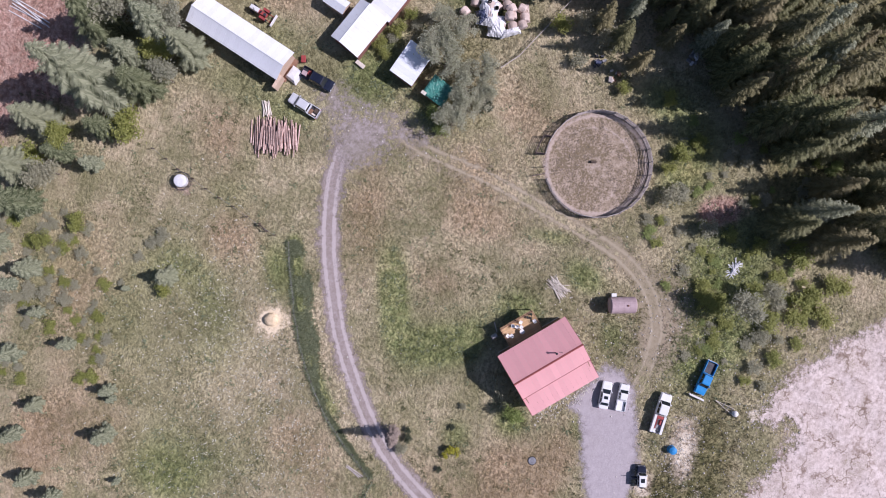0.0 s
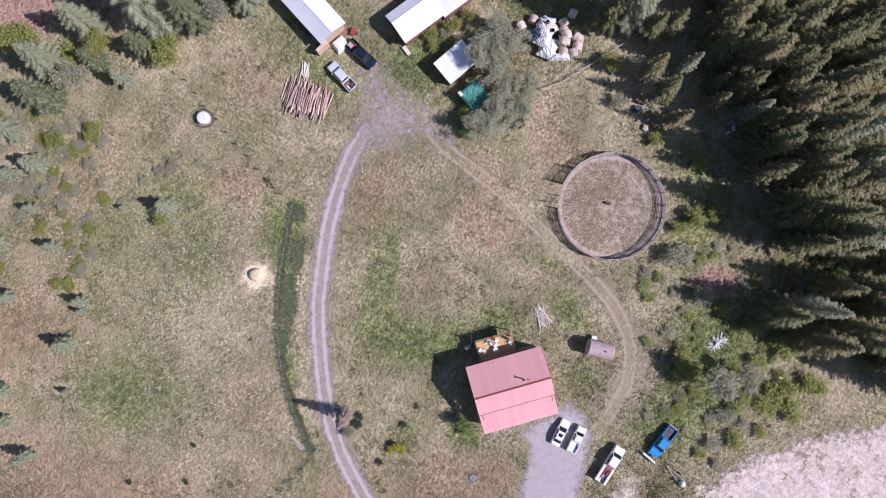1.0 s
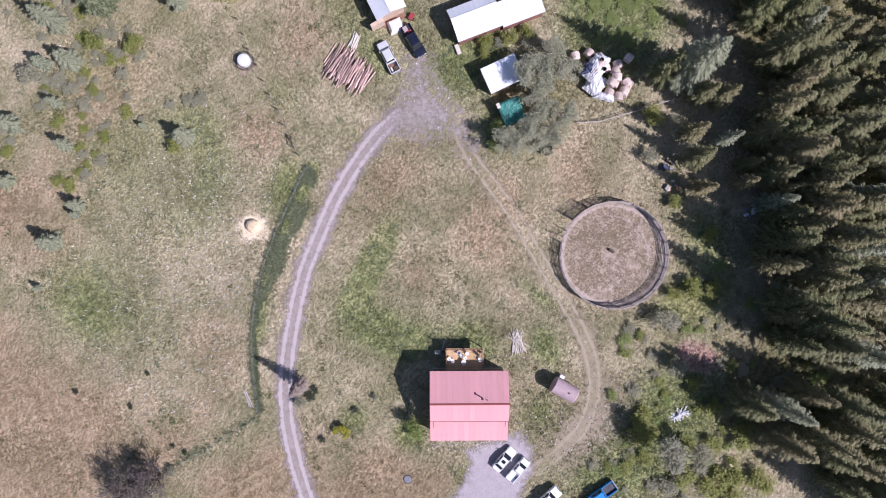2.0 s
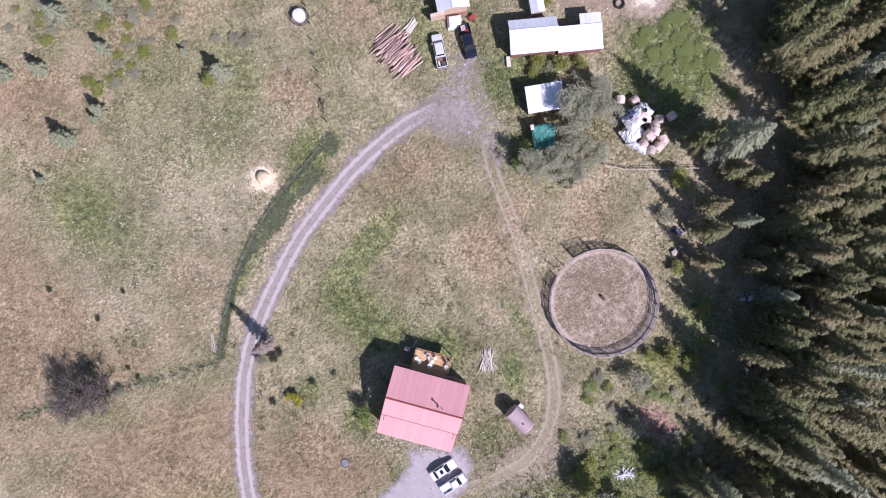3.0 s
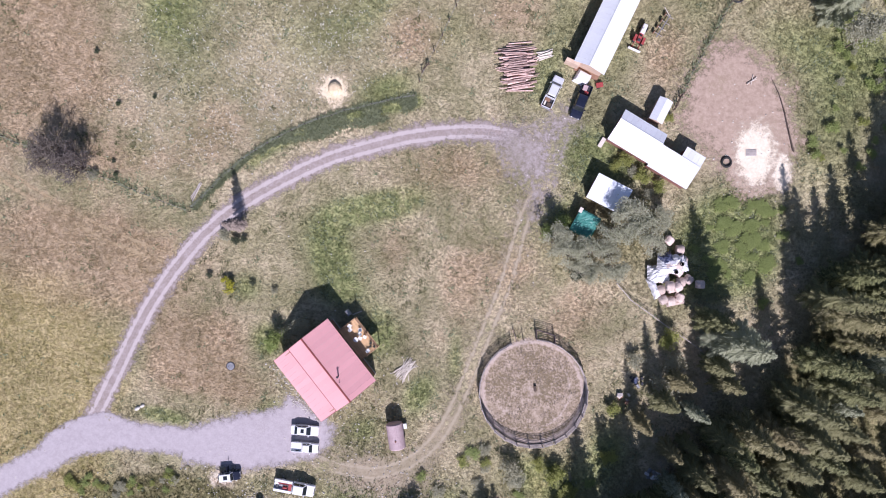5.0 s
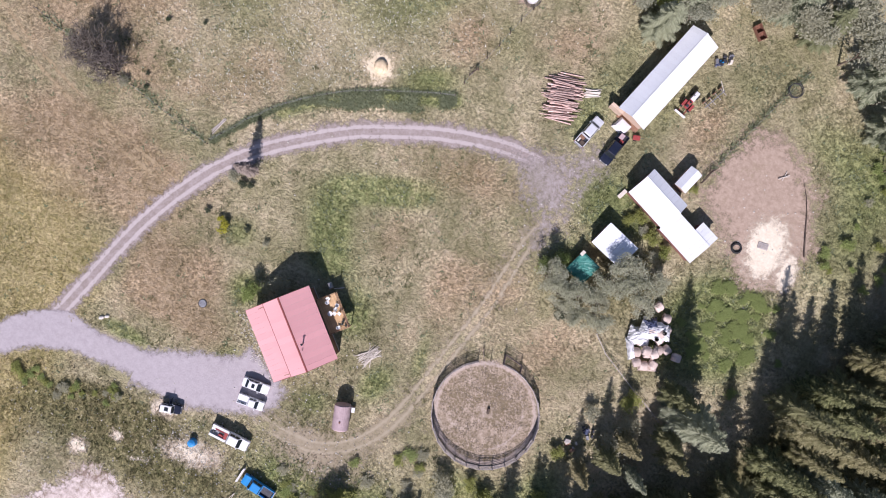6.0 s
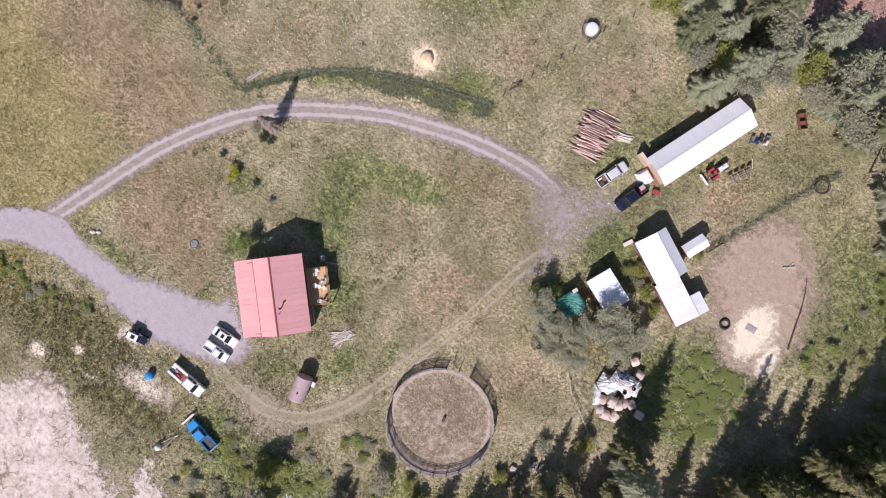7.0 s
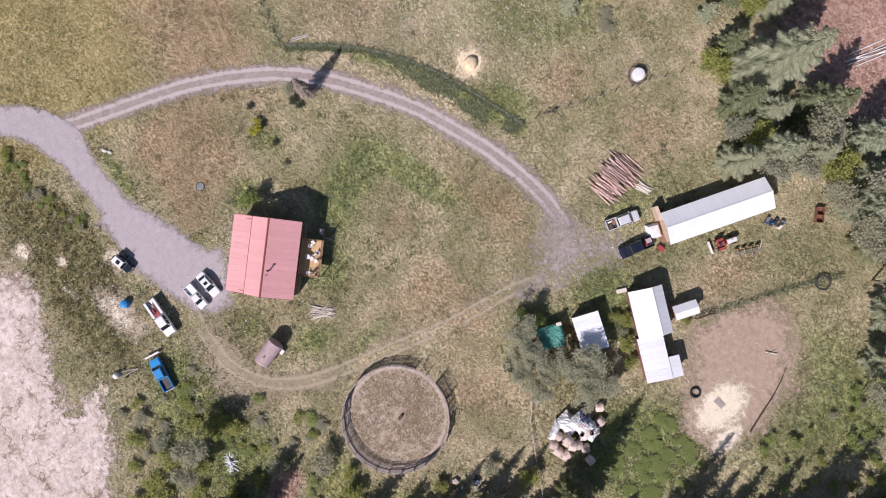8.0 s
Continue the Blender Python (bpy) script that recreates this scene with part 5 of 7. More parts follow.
part("box", box(B(), -0.4, 0.4, -0.35, 0.35, 0, 0.7, 0.05), "white_plastic", pb)
part("lid", box(B(), -0.43, 0.43, -0.38, 0.38, 0.7, 0.76, 0.02), "white_plastic", pb)

lid = thing("septic_lid", pose(-32.8, -28.2, 0.03), "round dark grey plastic septic lid in the lawn", "manhole cover")
part("rim", tube(B(), (0, 0, 0), (0, 0, 0.16), 0.78, 0.74, 24), "dark_metal", lid)
part("cover", tube(B(), (0, 0, 0.16), (0, 0, 0.22), 0.66, 0.6, 24), "steel", lid)
br = thing("blue_barrel", pose(-23.1, -50.4, 0.03), "bright blue tarp-covered barrel on bare soil", "barrel")
part("barrel", tube(B(), (0, 0, 0), (0, 0, 0.95), 0.75, 0.62, 18), "bright_blue", br)
part("cover", tube(B(), (0, 0, 0.95), (0, 0, 1.15), 0.66, 0.25, 18), "bright_blue", br)
tr = thing("trailer_frame", turn(-13.0, -56.6, 0.25, 0.97), "light metal trailer frame with a round white float", "trailer")
for y0, y1 in ((-0.5, 0.0), (0.5, 0.0)):
    part("beam", tube(B(), (-1.8, y0, 0.35), (1.9, y1, 0.35), 0.05, 0.05, 6), "pale_wood", tr)
for x in (-1.4, -0.6, 0.3):
    part("cross_bar", tube(B(), (x, -0.6, 0.38), (x, 0.6, 0.38), 0.04, 0.04, 6), "steel", tr)
bm = B()
bmesh.ops.create_uvsphere(bm, u_segments=18, v_segments=10, radius=0.56, matrix=Matrix.Translation((-2.1, 0.1, 0.56)))
part("float", bm, "white_plastic", tr, "round white plastic float")
for s in (-1, 1):
    part("wheel", tube(B(), (-0.6, s * 0.7, 0.28), (-0.6, s * 0.85, 0.28), 0.28, 0.28, 12), "rubber", tr)
st = thing("marker_stone", pose(-46.9, -38.4, 0.03, 0, 0, 40), "two pale stones marking the road fork", "stone")
for x, s in ((-0.45, 0.5), (0.5, 0.4)):
    bm = B()
    bmesh.ops.create_icosphere(bm, subdivisions=2, radius=s, matrix=Matrix.Translation((x, 0, 0.15)) @ Matrix.Diagonal((1.1, 0.7, 0.6, 1)))
    part("stone", bm, "stone", st)


def sawdust_mound():
    s = thing("sawdust_mound", pose(-24.5, 22.3, 0.02), "pale yellow heaped bale remains in the sawdust ring", "mound")
    bm = B()
    rnd = random.Random(2)
    rings = []
    for r, z in ((1.25, 0.0), (1.1, 0.45), (0.95, 0.75), (0.6, 0.95), (0.05, 1.0)):
        rings.append([(r * (1 + 0.1 * rnd.uniform(-1, 1)) * math.cos(a), r * (1 + 0.1 * rnd.uniform(-1, 1)) * math.sin(a), z) for a in (2 * math.pi * i / 20 for i in range(20))])
    loft(bm, rings)
    ob = part("heap", bm, "hay", s)
    ob.data.materials[0] = pale_hay


pale_hay = surface("pale_straw", (0.60, 0.47, 0.30), (0.78, 0.64, 0.44), 1.4, 10, 0.95, 0, None, 0.9)
sawdust_mound()


def ring_of(parent, name, r, z, thick, mat, seg=28):
    bm = B()
    rings = [[((r + thick * math.cos(b)) * math.cos(a), (r + thick * math.cos(b)) * math.sin(a), z + thick * math.sin(b)) for b in (2 * math.pi * j / 6 for j in range(6))] for a in (2 * math.pi * i / seg for i in range(seg + 1))]
    loft(bm, rings)
    return part(name, bm, mat, parent)


fd = thing("bale_feeder", pose(-7.0, 44.6, 0.05), "white wrapped round bale inside a dark steel ring feeder", "feeder")
bm = B()
rings = []
for r, z in ((1.0, 0.0), (1.1, 0.15), (1.1, 1.2), (0.95, 1.36), (0.5, 1.43), (0.02, 1.44)):
    rings.append([(r * math.cos(a), r * math.sin(a), z) for a in (2 * math.pi * i / 26 for i in range(26))])
loft(bm, rings)
part("wrapped_bale", bm, "tarp_white", fd, "white plastic wrapped bale")
for z in (0.1, 0.65, 1.05):
    ring_of(fd, "hoop", 1.55, z, 0.035, "dark_metal")
for i in range(10):
    a = 2 * math.pi * i / 10
    part("upright", tube(B(), (1.55 * math.cos(a), 1.55 * math.sin(a), 0), (1.55 * math.cos(a), 1.55 * math.sin(a), 1.05), 0.03, 0.03, 6), "dark_metal", fd)


def tyre(m, label):
    t = thing("tyre_ring", m, label, "tyre", "old tyres")
    ring_of(t, "carcass", 0.78, 0.19, 0.19, "rubber")


tyre(pose(43.6, 23.2, 0.03), "big black tractor tyre lying on the corral dirt")
fr = thing("ring_feeder", pose(39.7, 51.3, 0.05), "dark rusty steel ring feeder lying on the grass", "feeder")
for z in (0.08, 0.55):
    ring_of(fr, "hoop", 1.2, z, 0.07, "dark_metal")
for i in range(8):
    a = 2 * math.pi * i / 8
    part("upright", tube(B(), (1.2 * math.cos(a), 1.2 * math.sin(a), 0), (1.2 * math.cos(a), 1.2 * math.sin(a), 0.55), 0.04, 0.04, 6), "dark_metal", fr)
hb = thing("rusty_bin", turn(29.7, 57.0, 0.75, -0.6), "rusty red steel bin with an open top", "bin")
part("floor", box(B(), -1.3, 1.3, -0.6, 0.6, 0.05, 0.12), "rust", hb)
for y in (-0.6, 0.6):
    part("side", box(B(), -1.3, 1.3, y - 0.03, y + 0.03, 0.1, 0.9), "rust", hb)
for x in (-1.3, 0, 1.3):
    part("end", box(B(), x - 0.03, x + 0.03, -0.6, 0.6, 0.1, 0.9), "rust", hb)
sb = thing("wooden_pallet", pose(47.4, 25.6, 0.06, 0, 0, 10), "grey wooden pallet half buried in pale sand", "pallet")
for i in range(6):
    part("slat", box(B(), -0.9, 0.9, -0.55 + i * 0.19, -0.4 + i * 0.19, 0.1, 0.14), "grey_wood", sb)
for x in (-0.8, 0, 0.8):
    part("bearer", box(B(), x - 0.06, x + 0.06, -0.55, 0.55, 0, 0.1), "grey_wood", sb)


def scrap_heap(m, label, mats, seed):
    s = thing("scrap_heap", m, label, "scrap heap")
    rnd = random.Random(seed)
    for i in range(9):
        x, y, a = rnd.uniform(-1, 1), rnd.uniform(-0.8, 0.8), rnd.uniform(0, 3)
        w = rnd.uniform(0.2, 0.5)
        part(rnd.choice(("crate", "sheet", "can")), box(B(), -w, w, -w * 0.6, w * 0.6, 0, rnd.uniform(0.2, 0.8), 0.03), rnd.choice(mats), s).matrix_basis = pose(x, y, 0.02, 0, 0, math.degrees(a))


scrap_heap(pose(36.2, -16.6, 0.05), "small heap of blue-grey scrap at the forest edge", ("tarp_blue", "steel", "dark_metal"), 3)
scrap_heap(pose(34.6, -19.6, 0.05), "pale crates and boards at the forest edge", ("pale_wood", "grey_wood", "wall_brown"), 4)
scrap_heap(pose(42.2, -31.8, 0.05), "pile of white and grey scrap in the forest shade", ("tarp_white", "tarp_white", "steel"), 5)
scrap_heap(pose(25.6, 49.2, 0.05), "dark blue drums and scrap behind the barn", ("tarp_blue", "steel", "dark_metal", "bright_blue"), 6)
scrap_heap(pose(27.4, 50.8, 0.05), "grey metal scrap behind the barn", ("steel", "pale_wood", "dark_metal"), 7)


# ---- hay bales under tarps ----
def bale(m, mat="hay"):
    b = thing("round_bale", m, "weathered brown round hay bale", "hay bale", "hay bales")
    bm = B()
    rings = []
    for x, r in ((-0.60, 0.05), (-0.64, 0.35), (-0.60, 0.62), (-0.48, 0.74), (-0.16, 0.72), (0.16, 0.76), (0.46, 0.73), (0.60, 0.60), (0.63, 0.3), (0.58, 0.05)):
        rings.append([(x + 0.05 * noise.noise((x * 2, 3 * math.cos(a), 3 * math.sin(a))), r * k * math.cos(a), max(0.0, 0.70 + r * k * math.sin(a))) for a in (2 * math.pi * i / 22 for i in range(22)) for k in (1 + 0.14 * noise.noise((x * 2.2, 2 * math.cos(a), 2 * math.sin(a) + 5)),)])
    loft(bm, rings)
    part("hay", bm, mat, b)
    return b


b0 = bale(turn(38.6, 0.2, 0.9, 0.4, 0.02))
for x, y, a, z in ((37.7, -1.9, 40, 0.02), (39.0, -1.9, 20, 0.02), (40.3, -1.0, 80, 0.02), (36.9, -0.4, 20, 0.02), (40.0, 1.6, 20, 0.02), (41.2, 2.3, 60, 0.02), (39.2, 0.7, 45, 1.35), (37.9, 0.6, 10, 1.35), (36.6, 1.7, 30, 0.02), (36.2, 3.2, 10, 0.02),
                   (37.7, 3.4, 30, 0.02), (39.2, 3.2, 60, 0.02), (36.6, 4.8, 30, 0.02), (38.2, 4.9, 10, 0.02), (37.0, 4.1, 20, 1.35), (38.4, 4.2, 20, 1.35), (39.6, 5.2, 0, 0.02), (36.6, 8.2, 60, 0.02), (38.7, 7.0, 10, 0.02), (43.3, 1.9, 100, 0.02)):
    copy_thing(b0, pose(x, y, z, 0, 0, a) @ Matrix.Diagonal((1.12, 1.08, 0.97, 1)))


def tarp(m, sx, sy, top, mat, label, seed):
    t = thing("tarp", m, label, "tarp", "tarps over the hay")
    rnd = random.Random(seed)
    bm = B()
    n = 12
    vs = [[bm.verts.new((-sx + 2 * sx * i / n, (-sy + 2 * sy * j / n) * (1 + 0.08 * math.sin(i * 1.7)), max(0.15, top - 1.2 * max(abs(i - n / 2), abs(j - n / 2)) ** 3 / (n / 2) ** 3 + rnd.uniform(-0.12, 0.12)))) for i in range(n + 1)] for j in range(n + 1)]
    for j in range(n):
        for i in range(n):
            bm.faces.new((vs[j][i], vs[j][i + 1], vs[j + 1][i + 1], vs[j + 1][i]))
    part("sheet", bm, mat, t)


tarp(turn(37.3, 4.3, 0.95, 0.1), 2.2, 1.6, 2.75, "tarp_white", "white tarp thrown over stacked hay bales", 1)
tarp(turn(36.4, 5.0, 0.8, 0.6), 1.15, 0.95, 2.95, "tarp_blue", "dark blue striped tarp folded over the white one", 2)
tarp(turn(36.0, 2.2, 0.95, 0.2), 1.9, 1.5, 1.9, "tarp_white", "white plastic wrap sagging over the bales", 3)
tarp(turn(35.7, -0.3, 0.55, -0.8), 1.9, 0.6, 1.75, "tarp_white", "white plastic strip hanging off the bales", 4)
tarp(turn(39.6, 4.6, 0.9, 0.4), 0.9, 1.3, 1.9, "tarp_white", "white tarp end over hay bales", 6)
for i in range(4):
    st = thing("tarp_strap", turn(36.2 + 0.24 * i, 3.3 + 0.42 * i, 0.97, 0.2, 2.35 + 0.1 * i), "dark strap laid across the white tarp", "strap", "straps on the tarp")
    part("webbing", box(B(), -0.9, 0.8, -0.045, 0.045, 0.36, 0.40, 0.01), "tarp_blue", st)
for x, y in ((38.9, 4.6), (38.2, 3.1)):
    tw = thing("old_tyre", pose(x, y, 2.62), "worn black tyre weighing down the tarp", "tyre", "tyres on the tarp")
    bm = B()
    loft(bm, [[(r * math.cos(6.2832 * i / 20), r * math.sin(6.2832 * i / 20), z) for i in range(20)] for r, z in ((0.2, 0.05), (0.2, 0.15), (0.27, 0.2), (0.36, 0.15), (0.36, 0.05), (0.27, 0.0), (0.2, 0.05))])
    part("tread", bm, "rubber", tw)
tarp(turn(39.9, -1.8, 0.4, -0.9), 0.7, 1.6, 0.6, "hay", "loose hay spilled beside the bales", 5)


# ---- fences ----
def fence(pts, label, gap, hgt, wires, mat="dark_wood", wire="steel", r=0.07, jig=0.12, seed=1):
    f = thing("fence", Matrix(), label, "fence")
    rnd = random.Random(seed)
    bm = B()
    tube(bm, (0, 0, -0.2), (0, 0, hgt), r, r * 0.85, 7)
    post = mesh_of("post", bm, mat)
    total = [0.0]
    for a, b in zip(pts, pts[1:]):
        total.append(total[-1] + math.dist(a, b))
    n = max(2, round(total[-1] / gap) + 1)
    tops = []
    for i in range(n):
        s = total[-1] * i / (n - 1)
        j = max(k for k in range(len(pts) - 1) if total[k] <= s + 1e-6)
        u = (s - total[j]) / max(total[j + 1] - total[j], 1e-6)
        x, y = (pts[j][q] + (pts[j + 1][q] - pts[j][q]) * u for q in (0, 1))
        x, y = x + rnd.uniform(-jig, jig), y + rnd.uniform(-jig, jig)
        tops.append((x, y))
        piece("post", post, f, pose(x, y, 0, rnd.uniform(-4, 4), rnd.uniform(-4, 4), rnd.uniform(0, 90)))
    for (xa, ya), (xb, yb) in zip(tops, tops[1:]):
        for z in wires:
            part("rail" if wire != "steel" else "wire", tube(B(), (xa, ya, z), (xb, yb, z + rnd.uniform(-0.05, 0.05)), 0.012 if wire == "steel" else 0.05, None, 4), wire, f)


fence([(-82, 3.4), (-66, 0.4), (-55.7, -1.6), (-45, -3.4)], "wire fence on dark wooden posts along the field edge", 2.6, 1.25, (0.6, 1.1), seed=2)
fence(FENCE_DITCH, "wire fence on dark wooden posts above the road ditch", 2.4, 1.3, (0.6, 1.15), seed=3)
fence([(-10.4, 26.5), (-10.0, 28.6), (-7.8, 36.6), (-5.2, 45.8), (-3.2, 51)], "sparse wire fence on dark posts through the pasture", 2.9, 1.2, (0.6, 1.1), r=0.11, seed=4)
fence([(29.5, -0.9), (31.2, -2.5), (35.4, -4.4), (41, -6.9), (46, -9)], "sagging bleached pole fence at the forest edge", 3.6, 0.9, (0.5, 0.85), "grey_wood", "grey_wood", seed=5)
fence([(33.6, 32.4), (34.6, 36.5), (37.5, 46.2), (40.2, 54.8)], "old pole fence along the corral", 2.6, 1.2, (0.6, 1.1), "dark_wood", "steel", seed=6)
fence([(33.0, 30.2), (33.8, 33.2)], "dark pole gate panels by the small shed", 0.8, 1.5, (0.5, 1.0, 1.4), "dark_wood", "dark_wood", seed=7)
bp = thing("fence_brace", pose(-9.9, 28.7, 0, 0, 0, 60), "wooden H-brace frame in the pasture fence", "fence")
for x in (-0.9, 0.9):
    part("post", tube(B(), (x, 0, -0.1), (x, 0, 1.4), 0.09, 0.08, 8), "dark_wood", bp)
part("top_rail", tube(B(), (-0.9, 0, 1.25), (0.9, 0, 1.25), 0.07, 0.07, 8), "dark_wood", bp)
part("brace", tube(B(), (-0.9, 0, 0.2), (0.9, 0, 1.2), 0.06, 0.06, 8), "dark_wood", bp)


# ---- trees ----
def flat_mesh(name, tris, material):
    """Loose triangles, three corners each."""
    co = np.asarray(tris, float).reshape(-1, 3)
    return make_mesh(name, co, np.arange(len(co)).reshape(-1, 3), material)


def conifer(seed, h=18.0, spread=2.6, whorls=26, mat="spruce", label="", bare=0.12, dens=1.0):
    """A tapered trunk, and whorls of drooping branches, each a feather of needle sprays."""
    rnd = random.Random(seed)
    t = thing("conifer_tree", pose(0, 0, -500), label, "tree")
    bm = B()
    tube(bm, (0, 0, -0.2), (0, 0, h * 0.5), 0.011 * h + 0.05, 0.006 * h + 0.03, 8)
    tube(bm, (0, 0, h * 0.5), (0, 0, h * 0.98), 0.006 * h + 0.03, 0.015, 7)
    tris = []
    for i in range(whorls):
        k = i / (whorls - 1)
        z = h * (bare + (1 - bare) * k ** 0.9) * 0.985
        L = spread * (1 - k) ** 0.8 * rnd.uniform(0.85, 1.1) + 0.2
        if k < 0.12:
            L *= 0.6 + 3 * k
        nb = 7 if k < 0.75 else 5
        a0 = rnd.uniform(0, 6.28)
        for j in range(nb):
            if rnd.random() < 0.06:
                continue
            a = a0 + 6.283 * j / nb + rnd.uniform(-0.3, 0.3)
            Lb = L * rnd.uniform(0.65, 1.2)
            ca, sa = math.cos(a), math.sin(a)
            droop = rnd.uniform(0.16, 0.42) * (1 - 0.9 * k)
            rise = 0.55 * k
            n = max(4, int(Lb * 4.2 * dens))
            for q in range(n):
                s = (q + 0.6) / n
                r = Lb * s
                zz = z + Lb * (rise * s - droop * s * s * 1.5) + rnd.uniform(-0.05, 0.05)
                w = (0.20 + 0.34 * Lb * (1 - s) ** 0.7 * (0.4 + s)) * rnd.uniform(0.7, 1.25)
                tip = r + w * 0.75
                for sd in (-1, 1):
                    ox, oy = -sa * w * sd, ca * w * sd
                    sag = w * rnd.uniform(0.15, 0.5)
                    bx = r - 0.10 - 0.05 * Lb
                    tris += [(bx * ca, bx * sa, zz + 0.03), ((r + 0.12) * ca, (r + 0.12) * sa, zz), (tip * ca + ox, tip * sa + oy, zz - sag)]
            tris += [((Lb * 0.85) * ca - sa * 0.1, (Lb * 0.85) * sa + ca * 0.1, z + Lb * (rise - droop) * 0.9), ((Lb * 0.85) * ca + sa * 0.1, (Lb * 0.85) * sa - ca * 0.1, z + Lb * (rise - droop) * 0.9), ((Lb * 1.12) * ca, (Lb * 1.12) * sa, z + Lb * (rise - droop * 1.55))]
            if rnd.random() < 0.5:
                tube(bm, (0, 0, z), (Lb * 0.7 * ca, Lb * 0.7 * sa, z + Lb * 0.7 * (rise - droop * 0.8)), 0.03, 0.012, 3)
    part("trunk", bm, "bark", t)
    piece("crown", flat_mesh("crown", tris, mat), t, Matrix())
    return t


def broadleaf(seed, h=5.0, spread=2.4, mat="leaf", label="", leaves=1700, size=0.22, name="tree", stems=1, base=0.15, thin=0.55, loose=0.16, wood="bark"):
    """Forked limbs, and leaves in uneven clumps round the ends of the twigs."""
    rnd = random.Random(seed)
    t = thing(name, pose(0, 0, -500), label, "tree" if name == "tree" else "bush")
    bm = B()
    ends = []
    def grow(p, d, L, r, depth):
        q = p + d * L
        tube(bm, p, q, r, r * 0.65, 6 if depth < 2 else 3)
        if depth == 3:
            ends.append(q)
            return
        ends.append(q)
        for _ in range(3 if depth < 2 else 2):
            nd = (d + Vector((rnd.uniform(-1, 1), rnd.uniform(-1, 1), rnd.uniform(-0.35, 0.55))) * 0.85).normalized()
            grow(q, nd, L * rnd.uniform(0.55, 0.85), r * 0.6, depth + 1)
    for s in range(stems):
        a = 6.283 * s / stems + rnd.uniform(-0.4, 0.4)
        k = 0.0 if stems == 1 else 0.45
        grow(Vector((0.2 * k * math.cos(a), 0.2 * k * math.sin(a), -0.1)), Vector((k * math.cos(a), k * math.sin(a), 1)).normalized(), h * 0.36, 0.02 * h + 0.02, 0)
    top = max(e.z for e in ends)
    wide = max(math.hypot(e.x, e.y) for e in ends)
    sx, sz = spread * 0.85 / wide, h * 0.88 / top
    clumps = [Vector((e.x * sx, e.y * sx, max(e.z * sz, h * base))) for e in ends]
    bmesh.ops.scale(bm, vec=(sx, sx, sz), verts=bm.verts[:])
    tris = []
    for i in range(leaves):
        c = rnd.choice(clumps)
        g = spread * loose
        p = c + Vector((rnd.gauss(0, g), rnd.gauss(0, g), rnd.gauss(0, g * 0.8)))
        if p.z < 0.08:
            p.z = 0.08 + rnd.random() * 0.2
        u = Vector((rnd.gauss(0, 1), rnd.gauss(0, 1), rnd.gauss(0, 0.3))).normalized() * size * rnd.uniform(0.6, 1.3)
        v = Vector((rnd.gauss(0, 1), rnd.gauss(0, 1), rnd.gauss(0, 0.3))).normalized() * size * thin
        a, b, c2, d = p - u, p + v, p + u, p - v
        tris += [a, b, c2, a, c2, d]
    part("trunk", bm, wood, t)
    me = make_mesh("crown", np.asarray([tuple(p) for p in tris], float), np.arange(len(tris)).reshape(-1, 3), mat)
    piece("crown", me, t, Matrix())
    return t


SPRUCES = [conifer(s, 18, sp, 26, mt, lb, dens=0.85) for s, sp, mt, lb in ((1, 2.8, "spruce", "tall dark green spruce of the dense forest"), (2, 3.2, "spruce", "broad dark green spruce of the dense forest"), (3, 2.6, "larch", "tall olive-green conifer of the dense forest"),
                                                                          (4, 2.6, "pale_spruce", "tall grey-green spruce at the forest edge"), (10, 3.0, "larch", "broad olive-green conifer of the dense forest"))]
YOUNG = [conifer(s, 6, sp, 15, mt, "young grey-green spruce standing in the pasture", bare=0.03, dens=2.0) for s, sp, mt in ((5, 1.7, "pale_spruce"), (6, 1.9, "pale_spruce"))]
OLD = [conifer(s, 18, sp, 30, mt, "large grey-green spruce at the edge of the clearing", bare=0.04, dens=1.0) for s, sp, mt in ((7, 4.0, "pale_spruce"), (8, 4.4, "mid_spruce"), (9, 3.9, "pale_spruce"))]
BUSHES = {
    "leaf": broadleaf(31, 3.0, 2.0, "leaf", "leafy yellow-green bush in rough grass", 1300, 0.17, "bush", 4, 0.1),
    "willow": broadleaf(32, 7.0, 3.3, "willow_leaf", "wispy bleached grey-green willow thicket beside the sheds", 2300, 0.27, "bush", 5, 0.12, 0.26, 0.10, "bare"),
    "lush": broadleaf(39, 2.6, 2.1, "lush", "low lush green weed clump", 900, 0.19, "bush", 5, 0.06),
    "grey": broadleaf(33, 2.6, 1.8, "grey_leaf", "low grey-green scrub bush", 1000, 0.16, "bush", 4, 0.08),
    "dark": broadleaf(34, 2.8, 1.9, "dark_leaf", "small dark green shrub in dry grass", 1200, 0.16, "bush", 4, 0.08),
    "yellow": broadleaf(35, 1.4, 0.9, "yellow_leaf", "small bright yellow garden shrub", 500, 0.12, "bush", 4, 0.1),
    "poplar": broadleaf(37, 7.0, 3.2, "leaf", "round yellow-green leafy tree near the barn", 3000, 0.22, "tree", 1, 0.2),
    "twiggy": broadleaf(38, 6.4, 3.6, "dry_twig", "bare twiggy grey-brown bush by the field fence", 1500, 0.55, "bush", 8, 0.1, 0.07, 0.07, "dark_wood"),
    "tree": broadleaf(36, 8.0, 3.0, "grey_leaf", "slender grey-green poplar in the scrub", 2600, 0.2, "tree", 1, 0.25),
}


